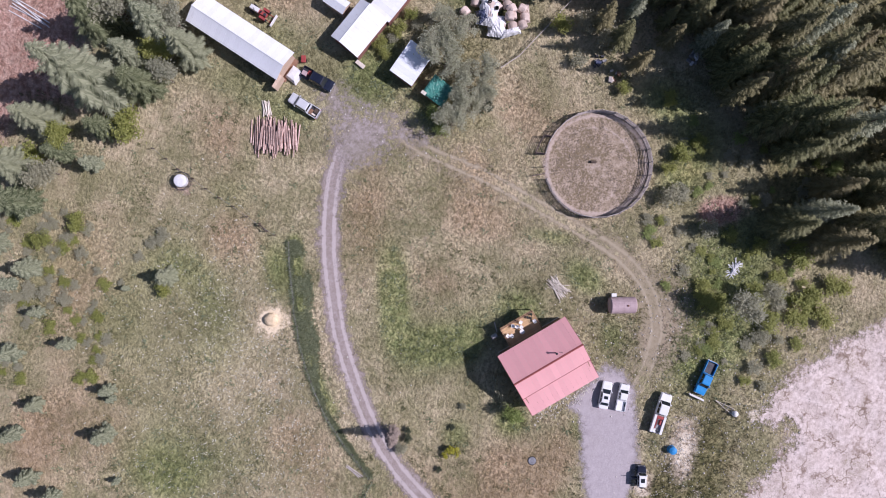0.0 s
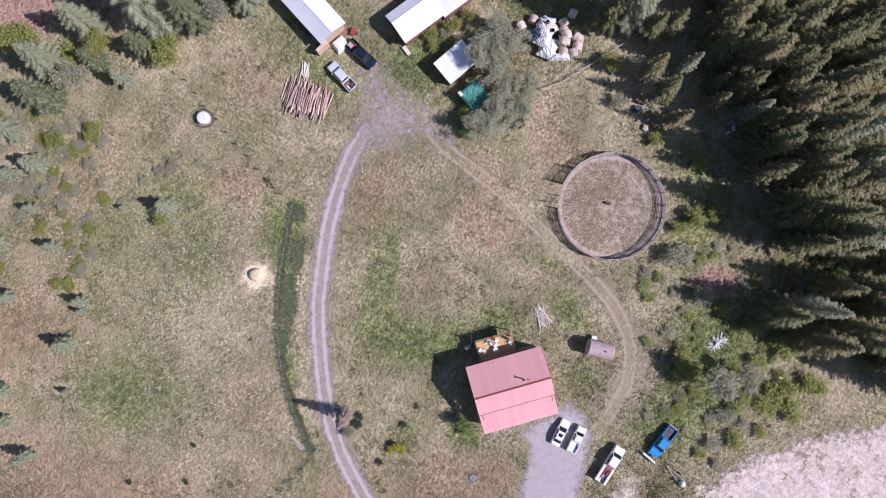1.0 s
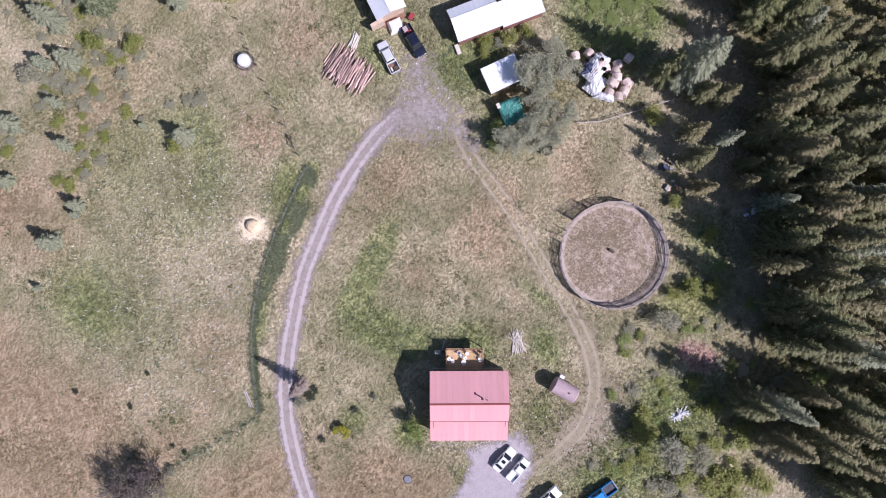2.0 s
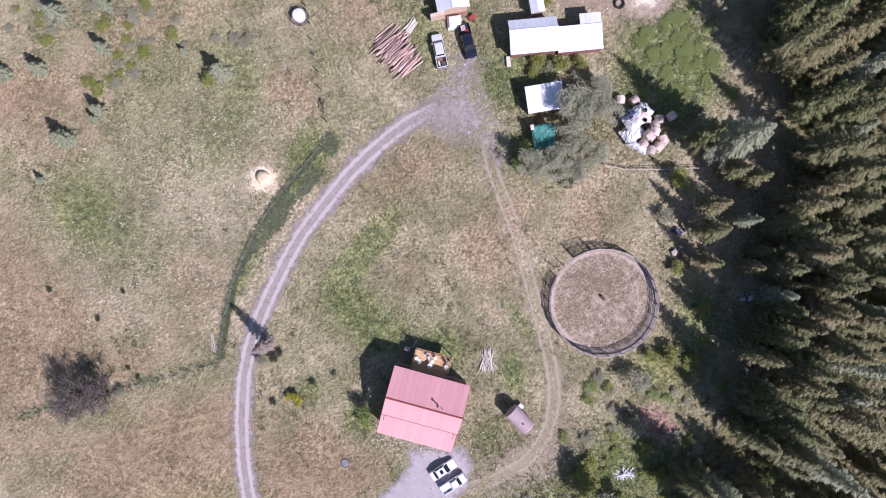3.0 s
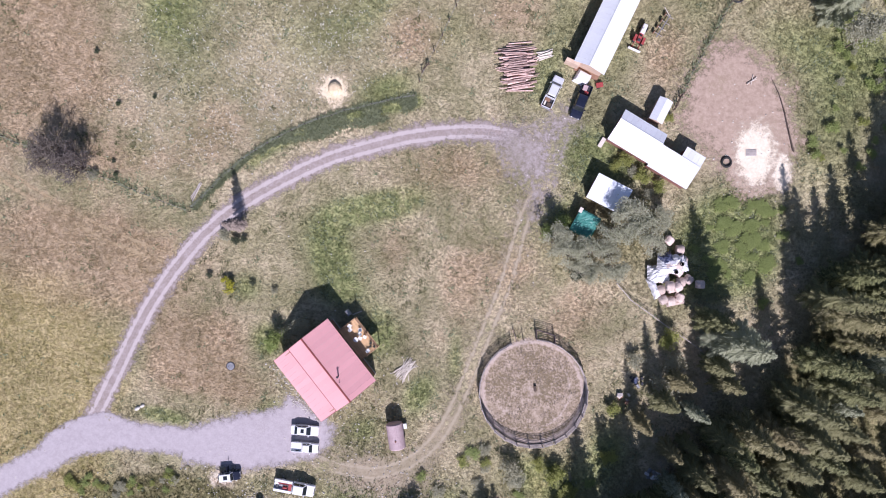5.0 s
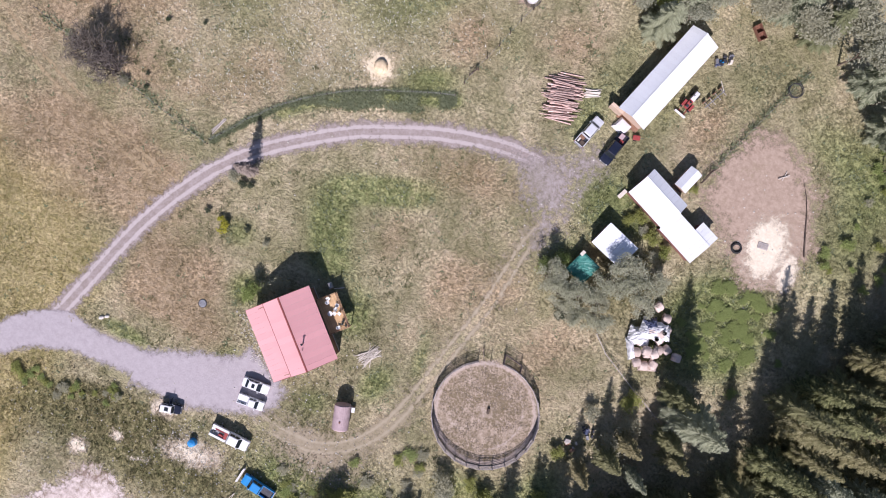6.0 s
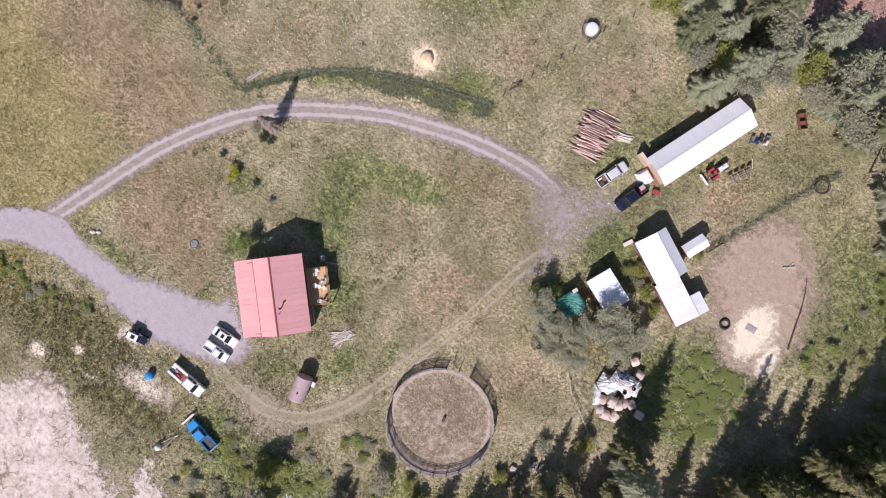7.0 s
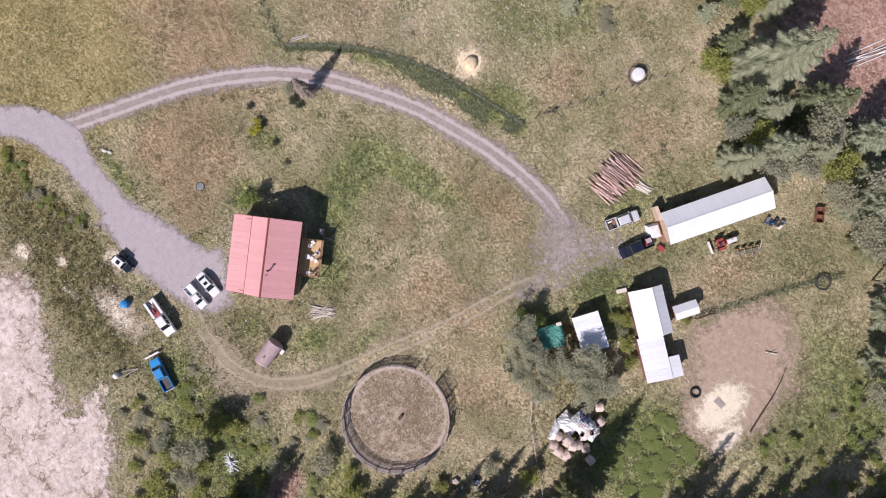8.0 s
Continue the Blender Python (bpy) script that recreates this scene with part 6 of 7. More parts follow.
def plant(src, x, y, s, sz=None, z=0.0):
    rnd = random.Random(int(x * 37 + y * 101))
    sz = sz or s
    return copy_thing(src, pose(x, y, z, rnd.uniform(-2, 2), rnd.uniform(-2, 2), rnd.uniform(0, 360)) @ Matrix.Diagonal((s, s, sz, 1)))


LOW = {"leaf": [], "grey": [], "lush": []}


def low_bush(kind, x, y, s, sz):
    """A low bush of a thicket; those of one kind are joined into one mesh below."""
    rnd = random.Random(int(x * 37 + y * 101))
    LOW[kind].append(np.array(pose(x, y, 0, rnd.uniform(-2, 2), rnd.uniform(-2, 2), rnd.uniform(0, 360)) @ Matrix.Diagonal((s, s, sz, 1))))


def join_low_bushes():
    words = {"leaf": "low yellow-green scrub bushes in rough grass", "grey": "low grey-green scrub bushes in rough grass", "lush": "low lush green weed thickets"}
    for kind, places in LOW.items():
        crown = next(o for o in BUSHES[kind].children if o.name.startswith("crown"))
        co = np.zeros(len(crown.data.vertices) * 3)
        crown.data.vertices.foreach_get("co", co)
        leaf = co.reshape(-1, 6, 3)
        for i, m in enumerate(places):
            part_leaf = leaf[i % 2::2]
            mid = part_leaf.mean(1, keepdims=True)
            pts = (mid + (part_leaf - mid) * 1.35).reshape(-1, 3)
            places[i] = pts @ m[:3, :3].T + m[:3, 3]
        tris = np.concatenate(places)
        me = make_mesh("low_scrub", tris, np.arange(len(tris)).reshape(-1, 3), kind if kind != "grey" else "grey_leaf")
        tagged(new("low_scrub", me), words[kind], "bushes", kind="stuff")


# trees round the long barn and the north-west pasture: x, y, height
BARN_SPRUCES = ((3.4, 60.8, 24), (6.4, 54.4, 13), (14.0, 48.9, 13), (15.7, 55.1, 14), (13.8, 64.3, 15), (22, 68, 15), (31.6, 62, 14), (37.5, 60.6, 13), (19.3, 59, 13), (10.2, 58.4, 11), (-2.6, 58.8, 9),
                (-4.8, 68.3, 13), (-13.4, 69.4, 13), (-18.9, 67.6, 12), (28.4, 66, 13), (49.5, 56.5, 14), (33, 70, 14), (-27, 70, 9), (55, 51, 12), (-9, 64.6, 8))
for i, (x, y, h) in enumerate(BARN_SPRUCES):
    plant(OLD[i % 3], x, y, h / 18 * (1.0 if h > 20 else 1.2), h / 18)
for x, y, s, k in ((8.6, 51.4, 0.9, "tree"), (17.6, 52.4, 1.0, "tree"), (19.0, 55.4, 1.2, "tree"), (11.4, 53.6, 1.0, "poplar"), (16, 61, 1.4, "tree"), (25, 61.6, 1.2, "poplar"), (35.5, 59.5, 1.3, "tree"), (27, 59.5, 1.1, "tree"), (31, 65, 1.5, "tree"),
                   (44, 58.5, 1.4, "tree"), (40, 63, 1.5, "tree"), (-12.8, 65, 1.0, "tree"), (-7, 66, 0.9, "poplar"), (52, 55, 1.3, "tree"), (59, 46, 1.2, "tree"), (-14, 74, 1.2, "poplar"), (46, 61, 1.3, "tree")):
    plant(BUSHES[k], x, y, s)
PASTURE_SPRUCES = ((-44.6, 44.2, 4.5), (-52, 42.4, 5.5), (-39.5, 53.3, 4.5), (-29.5, 63.6, 6), (-64.7, 47.2, 5.5), (-63.0, 52.2, 5), (-46, 43.4, 3), (-23.2, 41.2, 5.5), (-71.5, 37.5, 5), (-19.6, 67.6, 6),
                   (-36, 60, 4), (-51, 55, 4.5), (-9, 59, 6), (-57, 57, 5), (-33, 66, 5), (-44, 62, 5.5), (-27.5, 47.5, 2.2), (-69, 44, 4), (-59, 38, 2.5))
for i, (x, y, h) in enumerate(PASTURE_SPRUCES):
    plant(YOUNG[i % 2], x, y, h / 6)
PASTURE_BUSHES = ((-1.4, 55.2, "leaf", 1.7), (-19.5, 58.5, "leaf", 1.0), (-12, 70, "leaf", 1.6), (-24, 63, "leaf", 1.0), (-36, 66, "grey", 1.2), (-25.5, 41.0, "leaf", 0.8), (-64.4, 0.6, "twiggy", 1.2), (-68.4, 1.8, "twiggy", 1.3), (-62.4, -0.6, "grey", 0.6), (-58.6, 0.4, "dark", 0.3), (-59.5, 2.6, "dark", 0.25), (-54.6, 14.8, "dark", 0.25), (-60.5, 12.4, "dark", 0.3), (-66, 20.5, "dark", 0.3))
SHED_BUSHES = ((19.6, 2.6, "willow", 0.95), (22.0, 0.2, "willow", 0.7), (22.6, 3.4, "willow", 0.95), (25, 0.2, "willow", 0.75), (27.6, 1.8, "willow", 0.85), (26.0, 4.0, "willow", 0.8), (30.8, 9.0, "willow", 1.0), (33.0, 7.0, "willow", 0.85), (27.0, 8.2, "willow", 1.05), (28.2, 10.8, "willow", 1.1), (33.8, 11.2, "willow", 0.75),
               (17.3, 4.4, "willow", 0.95), (16.2, 5.4, "lush", 0.8), (18.4, 7.6, "lush", 0.8),
               (22.6, -0.8, "dark", 0.8), (26.6, 20, "leaf", 0.7), (30, 17.8, "leaf", 0.8), (33, 16.6, "leaf", 0.7), (28.2, 18.4, "grey", 0.6), (25.0, 18.6, "leaf", 0.6), (31.6, 15.2, "grey", 0.6), (32.2, 28.4, "leaf", 0.5))
LAWN_BUSHES = ((-37.9, -6.0, "grey", 0.7), (-36.0, -6.6, "dark", 0.5), (-34.6, -6.2, "dark", 0.4), (-35.4, -14.6, "yellow", 1.4), (-36.6, -13.6, "yellow", 0.8), (-39.4, -13.4, "dark", 0.35), (-31.8, -13.2, "dark", 0.35), (-27.8, -13.8, "grey", 0.4),
               (-22, -19.2, "grey", 1.2), (-24.6, -20.6, "grey", 0.8), (-26.6, -23.0, "lush", 0.7))
SCRUB_BUSHES = ((3, -48, "leaf", 1.4), (5, -46, "leaf", 1.0), (0.4, -52.0, "leaf", 0.8), (-5, -59, "grey", 0.9), (-7.6, -58.4, "leaf", 0.6), (0.5, -58.2, "grey", 1.1), (3.2, -59, "leaf", 1.1), (5.4, -62.8, "leaf", 1.2), (9.3, -63.8, "leaf", 1.4), (-2.4, -61.6, "leaf", 0.9), (14.9, -53, "leaf", 0.9),
                (15, -43.4, "grey", 1.1), (18, -35.6, "grey", 1.2), (19.4, -36.8, "grey", 0.9), (15.4, -60, "leaf", 1.3), (11, -57.6, "leaf", 0.9), (13, -68, "leaf", 1.3), (7, -67.4, "leaf", 1.2))
EDGE_BUSHES = ((25.5, -35, "leaf", 1.0), (22.6, -33.8, "leaf", 0.7), (28.4, -37, "leaf", 0.8), (34, -30, "leaf", 0.8), (33, -22, "leaf", 0.7), (35, -13, "grey", 0.9), (40.4, -16.6, "grey", 1.6), (41.5, -12, "grey", 1.2), (39.6, -8.4, "leaf", 1.0))
for x, y, k, s in PASTURE_BUSHES + SHED_BUSHES + LAWN_BUSHES + SCRUB_BUSHES + EDGE_BUSHES:
    plant(BUSHES[k], x, y, s, s * (0.6 if y < -44 and x > -10 else 1.0))
rnd = random.Random(29)
for x, y in ((-29.3, 61.8), (-37.3, 61), (-46.5, 61), (-24.4, 59.4), (-22.6, 66), (-34.5, 53), (-41, 49)):
    for _ in range(9):
        w = rnd.uniform(0.35, 0.8)
        low_bush(rnd.choice(("leaf", "grey", "grey")), x + rnd.gauss(0, 2.4), y + rnd.gauss(0, 2.0), w, w * rnd.uniform(0.25, 0.5))
rnd = random.Random(23)
for x, y in ((-55.6, -53.6), (-51.8, -53.1), (-48.3, -53.0), (-45, -51.8), (-41.6, -51.2), (-39.6, -49.2)):
    for _ in range(4):
        w = rnd.uniform(0.3, 0.6)
        low_bush(rnd.choice(("lush", "leaf", "grey")), x + rnd.gauss(0, 1.1), y + rnd.gauss(0, 0.9), w, w * 0.6)
rnd = random.Random(19)
for _ in range(120):
    x, y = rnd.uniform(-8, 34), rnd.uniform(-66, -33)
    if float(inside(np.array([x]), np.array([y]), QUARRY)[0]) > -1 or math.hypot(x - 19.2, y + 22) < 11 or math.hypot(x - 10, y + 50.6) < 3.4 or (x < 3 and y > -47) or (x > 0 and x < 9 and y > -40):
        continue
    w = rnd.uniform(0.3, 0.8)
    low_bush(rnd.choice(("leaf", "leaf", "grey", "grey", "lush")), x, y, w, w * rnd.uniform(0.3, 0.6))
for _ in range(90):
    x, y = rnd.uniform(-76, -14), rnd.uniform(44, 80)
    if y > 0.42 * abs(x + 10) + 40 - 0.35 * (x + 45) * (x < -45):
        w = rnd.uniform(0.35, 0.9)
        low_bush(rnd.choice(("leaf", "grey", "grey", "grey")), x, y, w, w * rnd.uniform(0.3, 0.6))
for _ in range(190):
    x, y = rnd.uniform(40, 82), rnd.uniform(22, 60)
    if x > 55.5 and y > 20 + (x - 50) * 0.4 and float(inside(np.array([x]), np.array([y]), FOREST)[0]) < 0:
        low_bush(rnd.choice(("lush", "lush", "leaf", "grey")), x, y, rnd.uniform(0.3, 0.7), rnd.uniform(0.3, 0.6))
for _ in range(80):
    x, y, w = rnd.gauss(49.6, 3.4), rnd.gauss(11.5, 4.6), rnd.uniform(0.35, 0.7)
    if y < 17.5:
        low_bush("lush", x, y, w, w * 0.28)
for x, y, s in ((5.2, -52.0, 1.1), (8.0, -56.5, 0.8)):
    plant(BUSHES["tree"], x, y, s)
plant(BUSHES["lush"], -25.4, -21.4, 0.75, 1.6)
dead = conifer(41, 9.5, 1.25, 18, "dead_twig", "tall bare dead conifer beside the road", bare=0.08, dens=0.3)
dead.name = "dead_tree"
dead.matrix_basis = pose(-35.6, -3.9, 0, 0, 0, 30)


def fallen_trunk():
    # dark trunk shape added on the ground to draw a thin tree's long shadow line
    t = thing("fallen_trunk", pose(54.4, 27.2, 0.05), "thin dark trunk shape standing in for a long shadow line", "log")
    rnd = random.Random(6)
    line = [(0, 0), (-1.6, 3.4), (-3.0, 6.5), (-4.5, 9.2), (-6.2, 11.4)]
    bm = B()
    for i, (a, b) in enumerate(zip(line, line[1:])):
        tube(bm, (*a, 0.14), (*b, 0.14), 0.13 - 0.025 * i, 0.105 - 0.025 * i, 8)
    part("trunk", bm, "dark_wood", t)
    for i in range(12):
        k = rnd.uniform(0.2, 0.95) * 3.99
        a, b = line[int(k)], line[int(k) + 1]
        x, y = (a[q] + (b[q] - a[q]) * (k % 1) for q in (0, 1))
        ang, L = rnd.uniform(0, 6.28), rnd.uniform(0.3, 0.8)
        part("branch", tube(B(), (x, y, 0.2), (x + L * math.cos(ang), y + L * math.sin(ang), 0.2 + rnd.uniform(0, 0.4)), 0.04, 0.015, 5), "dark_wood", t)


fallen_trunk()

# sunlit gaps at the forest edge, which no tree may shade: x, y, radius
GAPS = ((48.5, 10.5, 2.6), (51, 15.5, 2.2), (20.5, -42, 2.6), (24.1, -38.5, 2.2), (19.3, -38, 2.2), (26, -34.3, 2.0), (31.8, -32, 1.4), (17.1, -33.7, 2.0))


def shades(x, y, h):
    """Whether a tree of that height keeps the sun from one of the gaps."""
    reach = h / math.tan(SUN_EL)
    for gx_, gy_, r in GAPS:
        u = (gx_ - x) * -math.cos(SUN_AZ) + (gy_ - y) * -math.sin(SUN_AZ)
        v = (gx_ - x) * math.sin(SUN_AZ) - (gy_ - y) * math.cos(SUN_AZ)
        if -r < u < reach and abs(v) < r + 2.2 * (1 - max(u, 0) / reach):
            return True
    return False


# the dense forest to the east
rnd = random.Random(77)
taken = []
xs, ys = [], []
for _ in range(9000):
    x, y = rnd.uniform(14, 100), rnd.uniform(-105, 44)
    d = float(inside(np.array([x]), np.array([y]), FOREST)[0])
    if d < 0 or len(taken) > 275:
        continue
    gap = 3.7 if d < 12 else 4.7
    if any((x - a) ** 2 + (y - b) ** 2 < gap * gap for a, b in taken):
        continue
    if rnd.random() > 0.75 + 0.4 * noise.noise((x * 0.06, y * 0.06, 3)):
        continue
    h = rnd.uniform(14, 22) if d < 11 else rnd.uniform(10, 19)
    if shades(x, y, h) or (24 < x < 50 and y < -50 and rnd.random() < 0.4):
        continue
    taken.append((x, y))
    plant(SPRUCES[rnd.choice((0, 0, 1, 1, 2, 3, 4))], x, y, (0.25 + 0.75 * h / 18) * rnd.uniform(0.95, 1.25), h / 18)
EDGE_SPRUCES = ((46.1, -28, 15), (43.7, -31.6, 14), (49.3, -21.8, 15), (42.6, -26.1, 11), (44.9, -18.8, 11), (39, -36.4, 13))
for x, y, h in EDGE_SPRUCES:
    plant(SPRUCES[int(abs(x * 5 + y * 3)) % 5], x, y, h / 18, h / 18)
plant(OLD[2], 47.8, -6.0, 1.1, 1.2)
plant(SPRUCES[0], 60.5, 4.0, 0.95, 1.22)
for x, y, h in ((38, -46, 22), (41, -42, 21), (44, -47, 23), (37, -38.5, 16), (43.5, -36.5, 17), (46, -41, 22), (40, -52, 23), (33, -53, 20), (48.5, -36, 19), (51.5, -27, 17), (46, -31, 12), (53.5, -20, 15), (29, -52, 18), (45, -24.5, 10), (49, -13, 13), (35, -49, 22), (39.5, -44, 21), (42.5, -50.5, 23), (36.5, -56, 24), (31, -57, 22), (47.8, -44.5, 22), (45.5, -54, 23), (50, -48, 22), (53, -40, 21), (51, -33, 19)):
    if not shades(x, y, h):
        plant(SPRUCES[int(abs(x * 3 + y)) % 5], x, y, h / 18 * 0.95, h / 18)
for x, y, h in ((41.5, -14.5, 12), (39.8, -18.4, 12), (37.2, -22.5, 10), (50, -30, 10), (47, 12, 7), (44.5, -3.5, 14), (52, -1, 15), (43, -38, 13), (36, -44, 12), (47, -10.5, 12), (55, 8, 13), (38, -40, 15), (33, -47, 13)):
    if not shades(x, y, h):
        plant(SPRUCES[int(abs(x + y)) % 5], x, y, h / 18, h / 18)
join_low_bushes()
for src in (*SPRUCES, *YOUNG, *OLD, *BUSHES.values()):
    for o in (*src.children_recursive, src):
        bpy.data.objects.remove(o)


# ---- grass, weeds and flowers ----
def free_of_paths(X, Y, margin=0.0):
    bad = (seg_dist(X, Y, ROAD) < 2.0 - margin) | (seg_dist(X, Y, SOUTH_ROAD) < 3.0) | (inside(X, Y, YARD) > -0.3) | (inside(X, Y, STONY) > 0.8) | (inside(X, Y, DIRT_YARD) > 0.5)
    bad |= (inside(X, Y, QUARRY) > 1.0) | (np.hypot(X - 19.2, Y + 22) < 9.2) | (np.hypot(X + 24.6, Y - 22.4) < 2.0) | (seg_dist(X, Y, TRACK) < 1.1)
    u, v = (X + 16) * 0.76 - (Y + 24.6) * 0.65, (X + 16) * 0.65 + (Y + 24.6) * 0.76
    bad |= (np.abs(u) < 6.3) & (np.abs(v) < 5.8)
    return ~bad


def blades(name, X, Y, wide, tall, material, label, category, seed, per=3):
    """Tufts of blades, each blade one bent triangle."""
    rs = np.random.RandomState(seed)
    n = len(X)
    tris = np.zeros((n, per, 3, 3))
    Z = height(X, Y)
    for b in range(per):
        a = rs.uniform(0, 2 * np.pi, n)
        w = wide * rs.uniform(0.35, 0.9, n)
        h = tall * rs.uniform(0.4, 1.3, n)
        ox, oy = rs.normal(0, wide * 0.6, n), rs.normal(0, wide * 0.6, n)
        lean = rs.uniform(0.3, 1.2, n) * wide * 1.6
        cx, cy = X + ox, Y + oy
        tris[:, b, 0] = np.stack([cx - np.sin(a) * w * 0.5, cy + np.cos(a) * w * 0.5, Z - 0.02], -1)
        tris[:, b, 1] = np.stack([cx + np.sin(a) * w * 0.5, cy - np.cos(a) * w * 0.5, Z - 0.02], -1)
        tris[:, b, 2] = np.stack([cx + np.cos(a) * lean, cy + np.sin(a) * lean, Z + h], -1)
    me = flat_mesh(name, tris, material)
    if material == "tuft":
        ks = [np.repeat(np.clip(q, 0, 1), per * 3) for q in kinds(X, Y)]
        for nm, cs in (("kind", ks[:3]), ("kind2", ks[3:])):
            at = me.color_attributes.new(nm, "FLOAT_COLOR", "POINT")
            at.data.foreach_set("color", np.stack([*cs, np.ones_like(cs[0])], -1).astype(np.float32).reshape(-1))
    return tagged(new(name, me), label, category, kind="stuff")


rs = np.random.RandomState(4)
X, Y = rs.uniform(-88, 84, 125000), rs.uniform(-90, 88, 125000)
keep = free_of_paths(X, Y) & (inside(X, Y, FOREST) < 6)
X, Y = X[keep], Y[keep]
gk = kinds(X, Y)
dice = rs.uniform(0, 1, len(X))
lush = dice < np.clip(0.12 + 0.9 * (gk[0] + 0.6 * gk[2] - 0.5 * gk[1]), 0, 1)
blades("meadow_grass", X[~lush], Y[~lush], 0.22, 0.13, "tuft", "dry yellow-green meadow grass tufts", "grass", 1, 4)
blades("green_weeds", X[lush], Y[lush], 0.30, 0.24, "tuft", "green weeds and clover tufts in the meadow", "weeds", 2)
# tall weeds in the ditch between the fence and the road
pts = np.array(FENCE_DITCH)
pick = rs.uniform(0, 1, 14000)
idx = rs.randint(0, len(pts) - 1, 14000)
k = rs.uniform(0, 1, 14000)[:, None]
P0 = pts[idx] * (1 - k) + pts[idx + 1] * k
rim = rs.uniform(0, 1, 14000) < 0.25
along = np.clip((idx / len(pts) - 0.3) / 0.2, 0.12, 1)
off = np.where(rim, rs.normal(0, 0.16, 14000), rs.uniform(0, 3.1, 14000) * along * np.clip((1.02 - idx / len(pts)) / 0.18, 0.15, 1))
d = pts[idx + 1] - pts[idx]
d /= np.hypot(d[:, 0], d[:, 1])[:, None]
P0 = P0 + np.stack([d[:, 1], -d[:, 0]], -1) * off[:, None]
thick = np.array([noise.noise((float(x) * 0.22, float(y) * 0.22, 2.0)) for x, y in P0])
ok = (seg_dist(P0[:, 0], P0[:, 1], ROAD) > 2.1) & (pick < np.where(rim, 0.24 * along + 0.06, 0.22 + 0.9 * thick - 0.4 * np.clip((idx / len(pts) - 0.72) / 0.28, 0, 1) * np.clip(off, 0.3, 1)))
blades("ditch_weeds", P0[ok & ~rim, 0], P0[ok & ~rim, 1], 0.36, 0.32, "weed", "dense green weeds filling the roadside ditch", "weeds", 3, 4)
blades("fence_weeds", P0[ok & rim, 0], P0[ok & rim, 1], 0.30, 0.5, "weed", "tall rank weeds standing along the ditch fence", "weeds", 9, 4)
idx = rs.uniform(0, 1, 1500)
X, Y = -80 + 35 * idx + rs.normal(0, 0.3, 1500), 3.0 - 6.2 * idx + rs.normal(0, 0.55, 1500)
blades("fence_weeds", X[::6], Y[::6], 0.35, 0.4, "weed", "dark weeds growing along the field fence", "weeds", 5, 4)
X, Y = rs.uniform(-70, 6, 11000), rs.uniform(-4, 60, 11000)
w = blob(X, Y, -32, 24, 22, 17) + 0.4 * blob(X, Y, -48, 12, 14, 10)
ok = (rs.uniform(0, 1, 11000) < w) & free_of_paths(X, Y) & (Y > 8 + (X + 40) * 0.75)
blades("meadow_flowers", X[ok], Y[ok], 0.24, 0.30, "flower", "small pale flower heads scattered through the pasture", "flowers", 6, 2)
X, Y = rs.uniform(-60, 84, 26000), rs.uniform(-90, 60, 26000)
sc = kinds(X, Y)[2]
ok = (rs.uniform(0, 1, 26000) < sc) & free_of_paths(X, Y)
blades("undergrowth", X[ok], Y[ok], 0.42, 0.42, "tuft", "rough undergrowth of weeds and seedlings at the forest edge", "undergrowth", 7, 4)
# weed clumps where the meadow is lush, and loose pale stones
X, Y = rs.uniform(-84, 60, 30000), rs.uniform(-60, 70, 30000)
g = kinds(X, Y)
clump = np.array([noise.noise((float(x) * 0.45, float(y) * 0.45, 7.0)) for x, y in zip(X, Y)])
ok = (clump > 0.34 - 0.35 * np.clip(g[0], 0, 1)) & (rs.uniform(0, 1, 30000) < 0.35 + 0.5 * np.clip(g[0], 0, 1)) & free_of_paths(X, Y) & (inside(X, Y, FOREST) < 0)
blades("weed_clumps", X[ok], Y[ok], 0.34, 0.30, "weed", "clumps of darker green weeds in the meadow", "weeds", 11, 4)


def tussocks():
    """Tussocks of standing grass, each a sheaf of leaning blades, thin on the mown lawn and thick in the rough."""
    rs = np.random.RandomState(31)
    X, Y = rs.uniform(-88, 84, 42000), rs.uniform(-70, 80, 42000)
    g = kinds(X, Y)
    thick = np.array([noise.noise((float(x) * 0.16, float(y) * 0.16, 4.0)) for x, y in zip(X, Y)])
    lawn = blob(X, Y, -12, -8, 24, 20, 20)
    share = 0.22 + 0.5 * thick + 0.25 * np.clip(g[0], 0, 1) + 0.3 * np.clip(g[2], 0, 1) - 0.2 * lawn
    ok = (rs.uniform(0, 1, len(X)) < share) & free_of_paths(X, Y, -0.4) & (inside(X, Y, FOREST) < 4)
    X, Y = X[ok], Y[ok]
    n, per = len(X), 7
    spot = rs.normal(0, 0.16, (n, per, 2))
    blades("tussocks", (X[:, None] + spot[..., 0]).reshape(-1), (Y[:, None] + spot[..., 1]).reshape(-1), 0.17, 0.34, "tuft", "standing tussocks of uncut grass in the meadow", "grass", 32, 1)


tussocks()


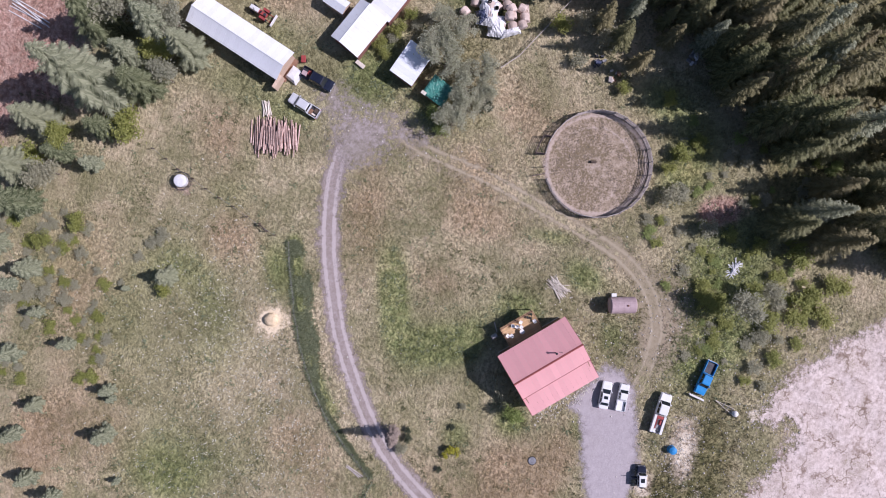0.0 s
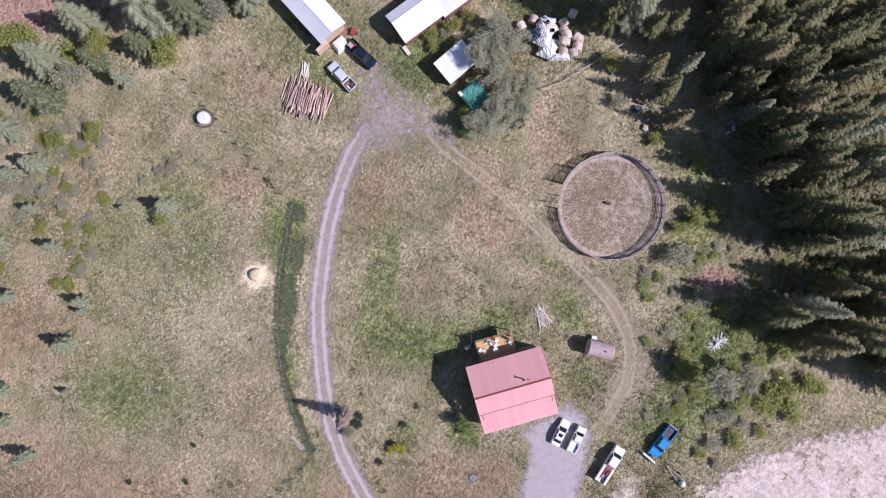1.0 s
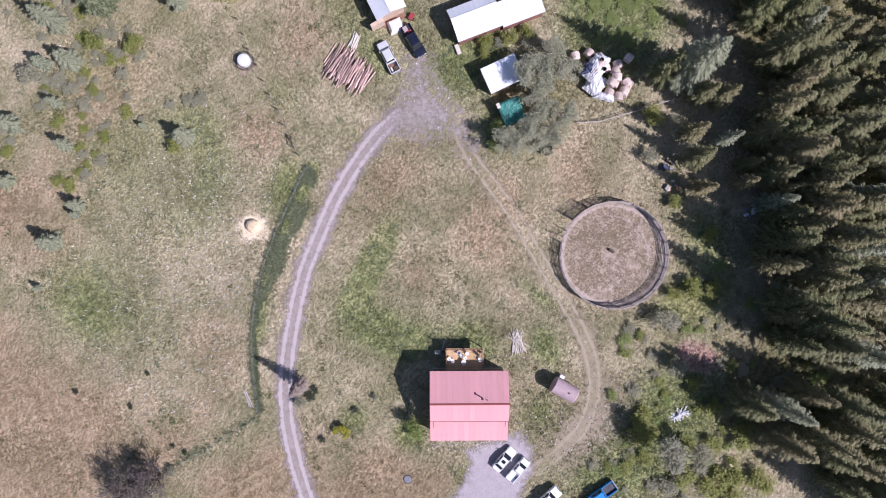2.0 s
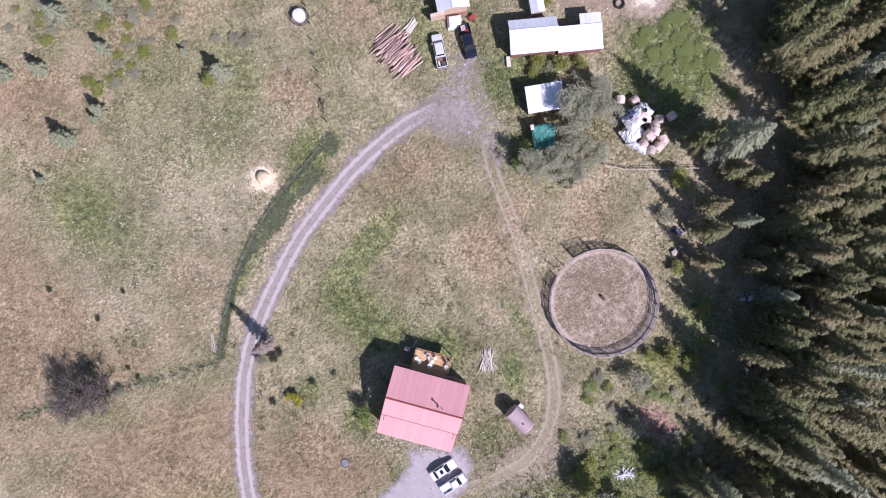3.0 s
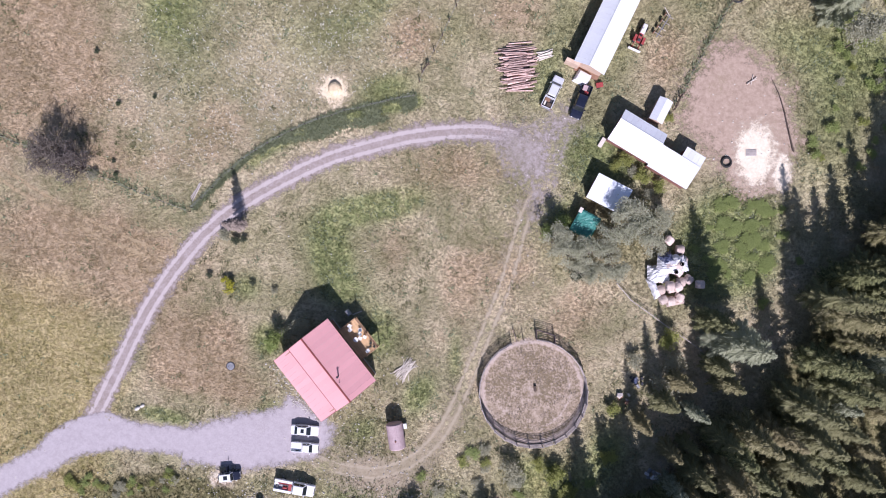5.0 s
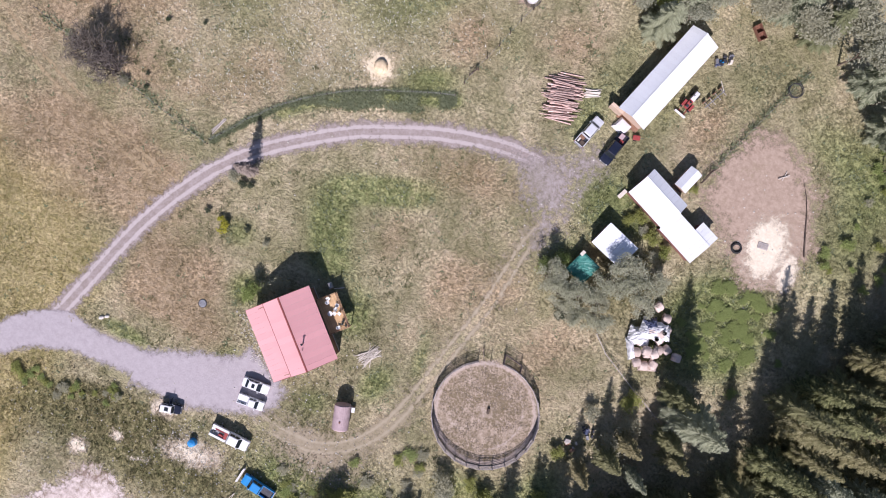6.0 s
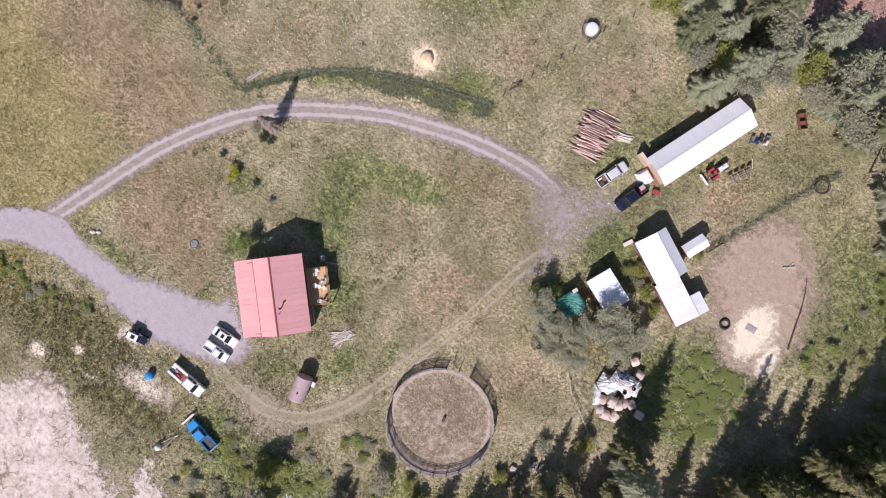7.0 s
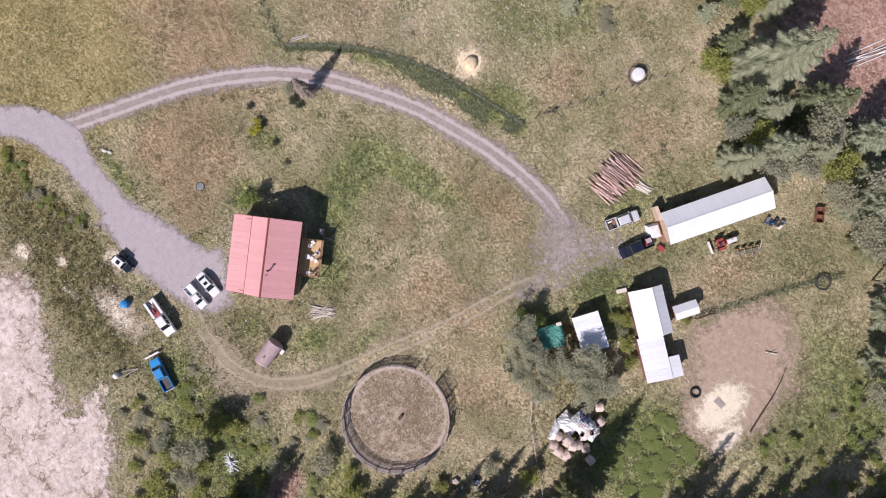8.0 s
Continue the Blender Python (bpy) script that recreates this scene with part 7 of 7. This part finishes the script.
def dark_weeds():
    """Thistles and docks standing dark in the grass, in loose drifts, more of them along the road and the edges."""
    rs = np.random.RandomState(41)
    X, Y = rs.uniform(-88, 80, 60000), rs.uniform(-66, 76, 60000)
    drift = np.array([noise.noise((float(x) * 0.09, float(y) * 0.09, 8.0)) + 0.7 * noise.noise((float(x) * 0.5, float(y) * 0.5, 9.0)) for x, y in zip(X, Y)])
    g = kinds(X, Y)
    verge = np.exp(-((seg_dist(X, Y, ROAD) - 3.2) / 1.2) ** 2)
    field = np.clip((-X - 46) / 4, 0, 1) * np.clip((4 - Y) / 4, 0, 1)
    ok = (drift > 0.42 + 0.3 * field - 0.15 * np.clip(g[0], 0, 1) - 0.25 * np.clip(g[2], 0, 1) - 0.12 * verge) & (rs.uniform(0, 1, len(X)) < 0.34) & free_of_paths(X, Y, -0.3) & (inside(X, Y, FOREST) < 2)
    X, Y = X[ok], Y[ok]
    n, per = len(X), 9
    spot = rs.normal(0, 0.17, (n, per, 2)) * rs.uniform(0.5, 1.5, (n, 1, 1))
    blades("dark_weeds", (X[:, None] + spot[..., 0]).reshape(-1), (Y[:, None] + spot[..., 1]).reshape(-1), 0.24, 0.30, "dark_weed", "dark thistles and docks standing in the grass", "weeds", 42, 1)


dark_weeds()


def loose_stones():
    """Angular stones spilled round the yard, the pit and the road edge."""
    rs = np.random.RandomState(12)
    co, fs = [], []
    base = np.array([(1, 0, 0), (-0.9, 0.1, 0), (0.1, 1, 0), (-0.1, -0.9, 0), (0.1, 0, 0.8)])
    tri = np.array([(0, 2, 4), (2, 1, 4), (1, 3, 4), (3, 0, 4)])
    for cx, cy, sx, sy, n in ((-18, -50, 11, 4, 260), (-22.6, -52, 4, 2, 260), (-24.6, -26.6, 1.0, 1.0, 60), (-22.6, -28.3, 1.0, 1.0, 70), (-20.5, -30.0, 1.0, 1.0, 80), (-18.3, -31.9, 1.0, 1.0, 80), (-35, -57, 14, 5, 200), (-16.5, -32, 4, 1.5, 130), (-2, -41, 8, 4, 160), (12, 14, 4, 6, 40), (-8, -62, 10, 2, 200), (-20, -66, 22, 5, 420), (48, 26, 5, 6, 90), (-25, 12, 16, 12, 60), (-8, -33, 4, 8, 120)):
        for _ in range(n):
            x, y, r, a = rs.normal(cx, sx), rs.normal(cy, sy), rs.uniform(0.05, 0.19), rs.uniform(0, 6.3)
            p = base * rs.uniform(0.7, 1.3, base.shape) * r
            q = np.stack([p[:, 0] * np.cos(a) - p[:, 1] * np.sin(a) + x, p[:, 0] * np.sin(a) + p[:, 1] * np.cos(a) + y, p[:, 2] + height(x, y) + 0.05], -1)
            fs.append(tri + 5 * len(co))
            co.append(q)
    tagged(new("loose_stones", make_mesh("loose_stones", np.concatenate(co), np.concatenate(fs), "stone")), "scattered pale angular stones on bare soil", "stones", kind="stuff")


loose_stones()

X, Y = rs.uniform(10, 29, 5200), rs.uniform(-32, -12, 5200)
ok = (np.hypot(X - 19.2, Y + 22) < 8.6) & (rs.uniform(0, 1, 5200) < 0.5)
blades("pen_straw", X[ok], Y[ok], 0.2, 0.09, "tuft", "trodden dry grass and straw inside the pen", "straw", 14, 3)

X, Y = rs.uniform(10, 29, 2800), rs.uniform(-32, -12, 2800)
fleck = np.array([noise.noise((float(x) * 0.4, float(y) * 0.4, 5.0)) for x, y in zip(X, Y)])
ok = (np.hypot(X - 19.2, Y + 22) < 8.0) & (np.hypot(X - 19.2, Y + 22) > 1.5) & (fleck > -0.25)
blades("trodden_weeds", X[ok], Y[ok], 0.22, 0.10, "dry_twig", "dark trodden stalks and dung flecks on the pen floor", "straw", 15, 3)

u = rs.uniform(0, 1, 170)
X, Y = 33.8 + 6.6 * u + rs.normal(0, 0.35, 170), 32.6 + 22.4 * u + 1.2 * np.sin(3.14 * u) + rs.normal(0, 0.35, 170)
blades("fence_weeds", X, Y, 0.34, 0.45, "weed", "rank weeds along the old pole fence of the corral", "weeds", 16, 4)
